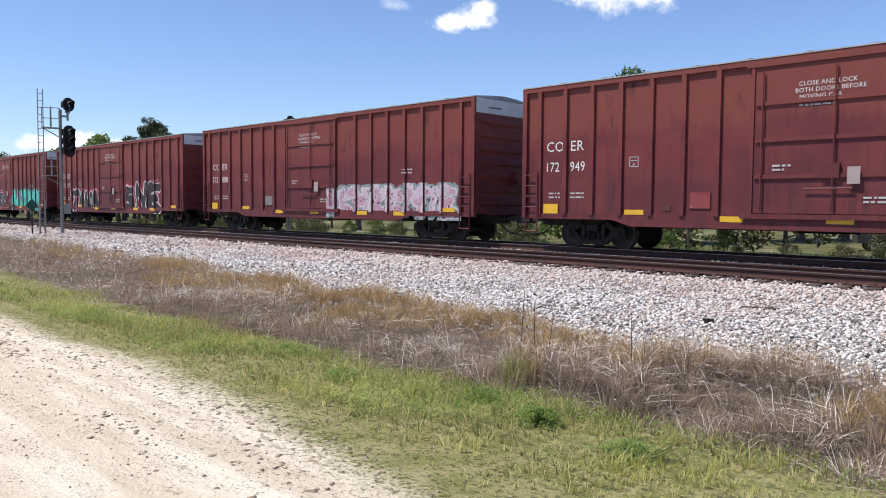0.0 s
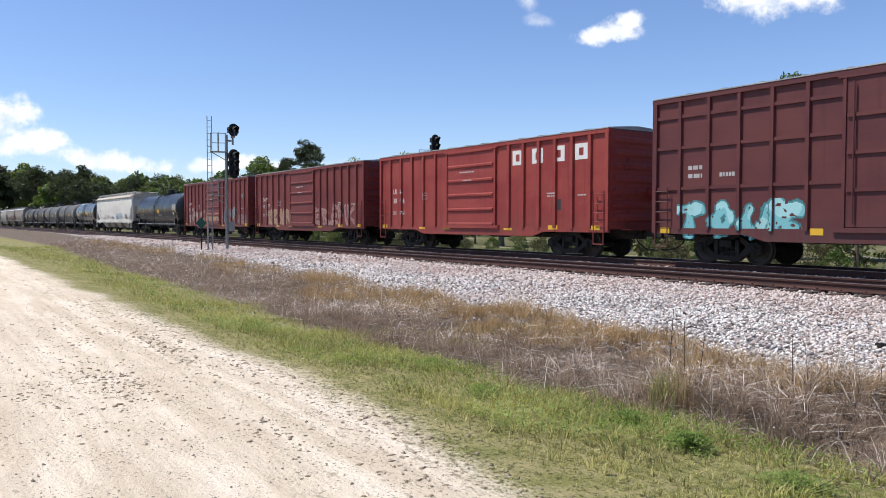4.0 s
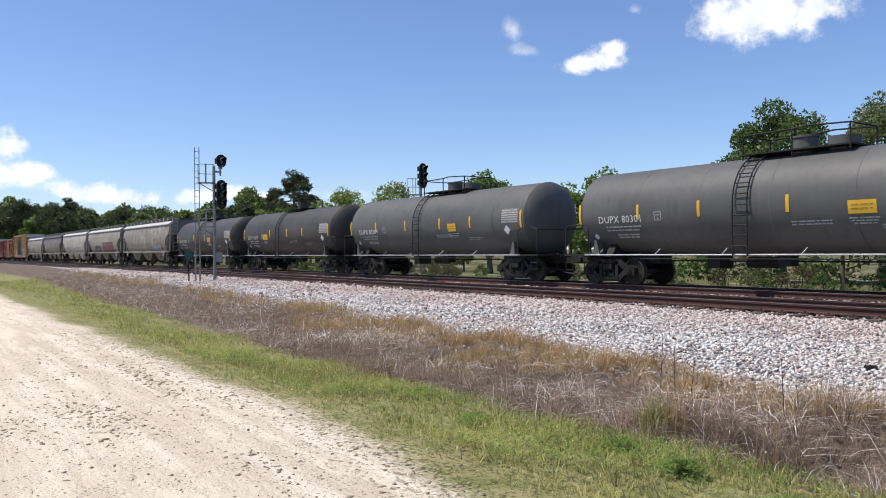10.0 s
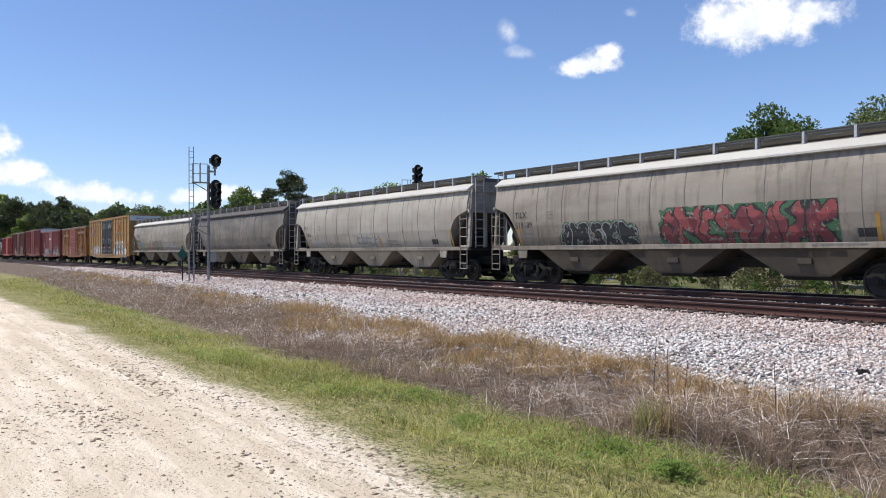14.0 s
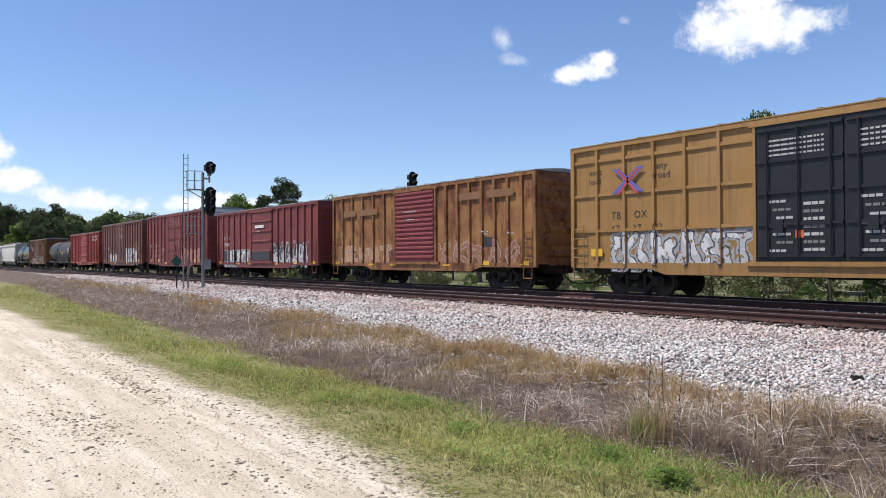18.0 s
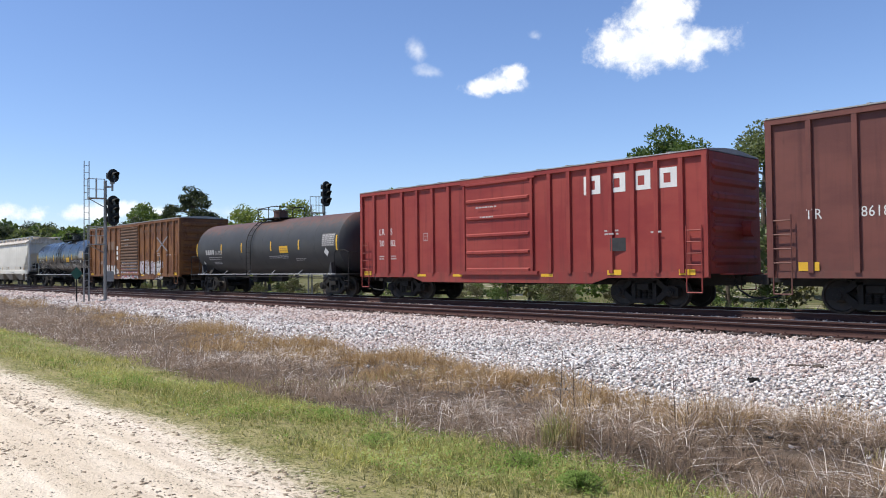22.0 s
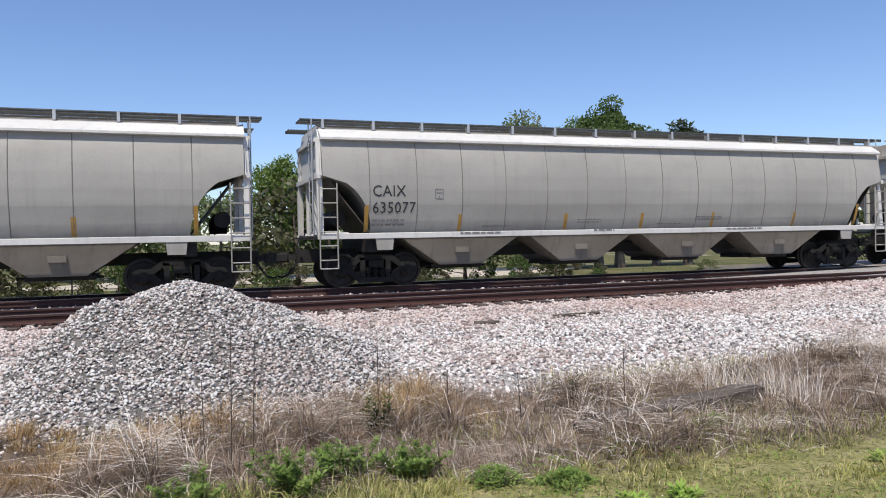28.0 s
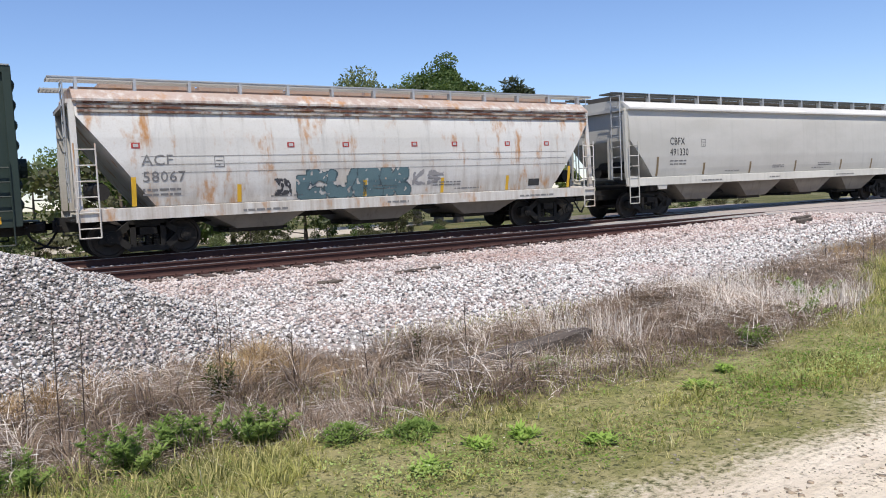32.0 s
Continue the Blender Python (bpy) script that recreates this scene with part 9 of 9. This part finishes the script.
def weed(x, y, h, leaves, seed, label, width=0.035, mat=None, spread=0.35, stems=5, name="weed", lime=False):
    """A clump of stems with leaves all the way up."""
    rng = np.random.default_rng(seed)
    w = thing(name, label, "weed", pose(x, y, land(x, y) - 0.02), group="weeds in the verge")
    st = Mesh()
    P, D = [], []
    for k in range(stems):
        a, s = rng.uniform(0, 6.28), spread * rng.uniform(0.2, 1)
        top = Vector((math.cos(a) * s, math.sin(a) * s, h * rng.uniform(0.65, 1.0)))
        st.tube((top.x * 0.15, top.y * 0.15, 0), top, 0.003, 5, 0.0015)
        for f in rng.uniform(0.15, 1.0, int(leaves * 1.6)):
            P.append((top.x * (0.15 + 0.85 * f), top.y * (0.15 + 0.85 * f), top.z * f))
    tagged(part("stem", st, STALK, w), kind="stuff")
    P = np.array(P)
    n = len(P)
    if h < 0.2 and lime is False:      # low plants: leaves all through a ragged dome
        a, r = rng.uniform(0, 6.28, n), np.sqrt(rng.uniform(size=n)) * (1 + 0.3 * np.sin(rng.uniform(0, 6.28, n)))
        r = r * (0.75 + 0.3 * np.sin(3 * a + seed) + 0.2 * np.sin(5 * a + 2 * seed))
        P = np.stack([np.cos(a) * r * spread, np.sin(a) * r * spread * 0.9, h * np.clip(1 - r * r * 0.8, 0.1, 1) * rng.uniform(0.25, 1.0, n)], 1)
    a = rng.uniform(0, 6.28, n)
    u = np.stack([np.cos(a), np.sin(a), rng.uniform(-0.1, 0.9, n)], 1)
    u /= np.linalg.norm(u, axis=1)[:, None]
    v = np.cross(u, np.array([0, 0, 1.0]))
    s = rng.uniform(1.4, 3.0, n)[:, None] * width
    q = np.stack([P, P + u * s * 0.55 + v * width * 0.42, P + u * s, P + u * s * 0.55 - v * width * 0.42], 1)
    part("foliage", quads("foliage", q, mat or WEED_BLADE), None, w)
    return w


def bare_stalk(x, y, h, seed, label="thin dark dead weed stalk standing in the grass"):
    rng = random.Random(seed)
    w = thing("dead_stalk", label, "weed", pose(x, y, land(x, y) - 0.02), group="dead stalks in the verge")
    top = Vector((rng.uniform(-0.06, 0.06), rng.uniform(-0.06, 0.06), h))
    st = Mesh().tube((0, 0, 0), top, 0.0055, 5, 0.003)
    for k in range(9):
        f = 0.35 + 0.6 * k / 9
        b = top * f
        a = rng.uniform(0, 6.28)
        st.tube(b, b + Vector((math.cos(a) * 0.07, math.sin(a) * 0.07, 0.05)), 0.003, 4, 0.002)
    part("stem", st, STALK, w)


# x, y, height, leaves on a stem, leaf size, label, stems, spread, foliage
for k, (x, y, h, lv, size, label, stems, sp, mat) in enumerate((
        (-3.6, 4.75, 0.16, 60, 0.016, "low leafy bright green weed", 16, 0.26, WEED_BLADE), (-4.4, 5.0, 0.15, 45, 0.015, "low leafy green weed", 12, 0.26, WEED_BLADE), (-5.9, 4.6, 0.13, 40, 0.015, "low leafy green weed", 12, 0.3, WEED_BLADE),
        (-7.4, 5.0, 0.13, 40, 0.016, "low leafy green weed", 12, 0.3, WEED_BLADE), (-2.6, 4.5, 0.14, 45, 0.016, "low leafy green weed", 12, 0.3, WEED_BLADE),
        (1.8, 6.73, 0.48, 26, 0.030, "dark leafy weed standing in dead grass", 8, 0.17, OLIVE_BLADE), (3.97, 6.95, 0.42, 18, 0.024, "slim dark weed standing in dead grass", 4, 0.08, OLIVE_BLADE),
        (1.26, 5.5, 0.30, 60, 0.024, "bushy green weed with narrow leaves", 18, 0.34, WEED_BLADE), (1.62, 5.22, 0.27, 60, 0.024, "bushy green weed with narrow leaves", 16, 0.32, WEED_BLADE), (0.81, 5.22, 0.30, 60, 0.024, "bushy green weed with narrow leaves", 18, 0.36, WEED_BLADE),
        (0.2, 5.3, 0.22, 55, 0.022, "bushy green weed with narrow leaves", 14, 0.36, WEED_BLADE), (-0.8, 5.1, 0.18, 50, 0.02, "low leafy green weed", 12, 0.35, WEED_BLADE),
        (2.52, 4.5, 0.13, 60, 0.018, "low bright green weed in short grass", 14, 0.24, WEED_BLADE), (2.1, 4.75, 0.15, 50, 0.018, "low bright green weed in short grass", 12, 0.22, WEED_BLADE), (4.5, 5.4, 0.16, 45, 0.02, "green weed beside a rotten sleeper", 12, 0.28, WEED_BLADE),
        (3.34, 3.55, 0.06, 16, 0.034, "flat rosette of pale green leaves", 10, 0.14, LIME_BLADE), (3.06, 3.96, 0.06, 16, 0.032, "flat rosette of pale green leaves", 10, 0.15, LIME_BLADE), (4.94, 4.07, 0.06, 16, 0.034, "flat rosette of pale green leaves", 10, 0.14, LIME_BLADE),
        (2.71, 4.0, 0.06, 14, 0.030, "flat rosette of pale green leaves", 9, 0.13, LIME_BLADE), (2.2, 3.8, 0.06, 14, 0.030, "flat rosette of pale green leaves", 9, 0.14, LIME_BLADE), (5.6, 4.3, 0.06, 14, 0.03, "flat rosette of pale green leaves", 9, 0.13, LIME_BLADE),
        (6.7, 4.8, 0.22, 45, 0.022, "green weed clump at the verge", 12, 0.3, WEED_BLADE), (8.4, 5.4, 0.3, 45, 0.026, "green weed clump at the verge", 12, 0.4, WEED_BLADE), (10.4, 6.5, 0.35, 45, 0.03, "green weed clump at the verge", 14, 0.5, WEED_BLADE))):
    weed(x, y, h, lv, 900 + k, label, size, mat=mat, spread=sp, stems=stems, lime=mat is LIME_BLADE)
grass_clump(-4.62, 5.75, 0.55, 260, "tall grey-green grass tuft among dead grass", 5)
grass_clump(-4.5, 5.85, 0.60, 160, "tall dry grass tuft among dead grass", 6, TAN_BLADE)
grass_clump(-3.3, 5.6, 0.34, 200, "straw-coloured grass tuft among dead grass", 7, STRAW_BLADE)
for k, (az, dist, h) in enumerate(((-38.6, 8.0, 0.95), (-37.4, 7.8, 0.85), (-36.6, 8.1, 0.7), (-30.2, 8.0, 0.75), (-29.2, 8.3, 0.6), (4.4, 6.0, 1.15), (5.9, 6.0, 1.1), (2.6, 6.2, 0.8), (1.2, 6.3, 0.7), (15.2, 7.6, 0.95), (16.0, 7.7, 0.8),
                                   (33.6, 7.6, 0.75), (20.5, 7.3, 0.6), (26, 7.4, 0.55), (59.0, 16.5, 0.9), (60.2, 16.4, 1.0), (61.2, 16.6, 0.9), (61.9, 16.2, 0.8))):
    x, y = toward(az, dist)
    bare_stalk(x, y, h, k)


# ---- what moves: the train rolls past, its wheels turn ----
def motions():
    for car, rear in TRAIN:
        walk(car, [(0.0, pose(rear, FAR_Y, RAIL)), (32.0, pose(rear + SPEED * 32.0, FAR_Y, RAIL))])
    turn = math.degrees(SPEED / FPS / WHEEL_R)
    for s in (-1, 1):
        first = WHEELSETS[s][0]
        walk(first, [(k / FPS, pose(s * 0.889, 0, WHEEL_R, 0, k * turn, 0)) for k in range(32 * FPS + 1)])
        act, slot = first.animation_data.action, first.animation_data.action_slot
        for ob in WHEELSETS[s][1:]:
            ob.rotation_mode = "QUATERNION"
            ob.animation_data_create()
            ob.animation_data.action = act
            ob.animation_data.action_slot = slot


motions()
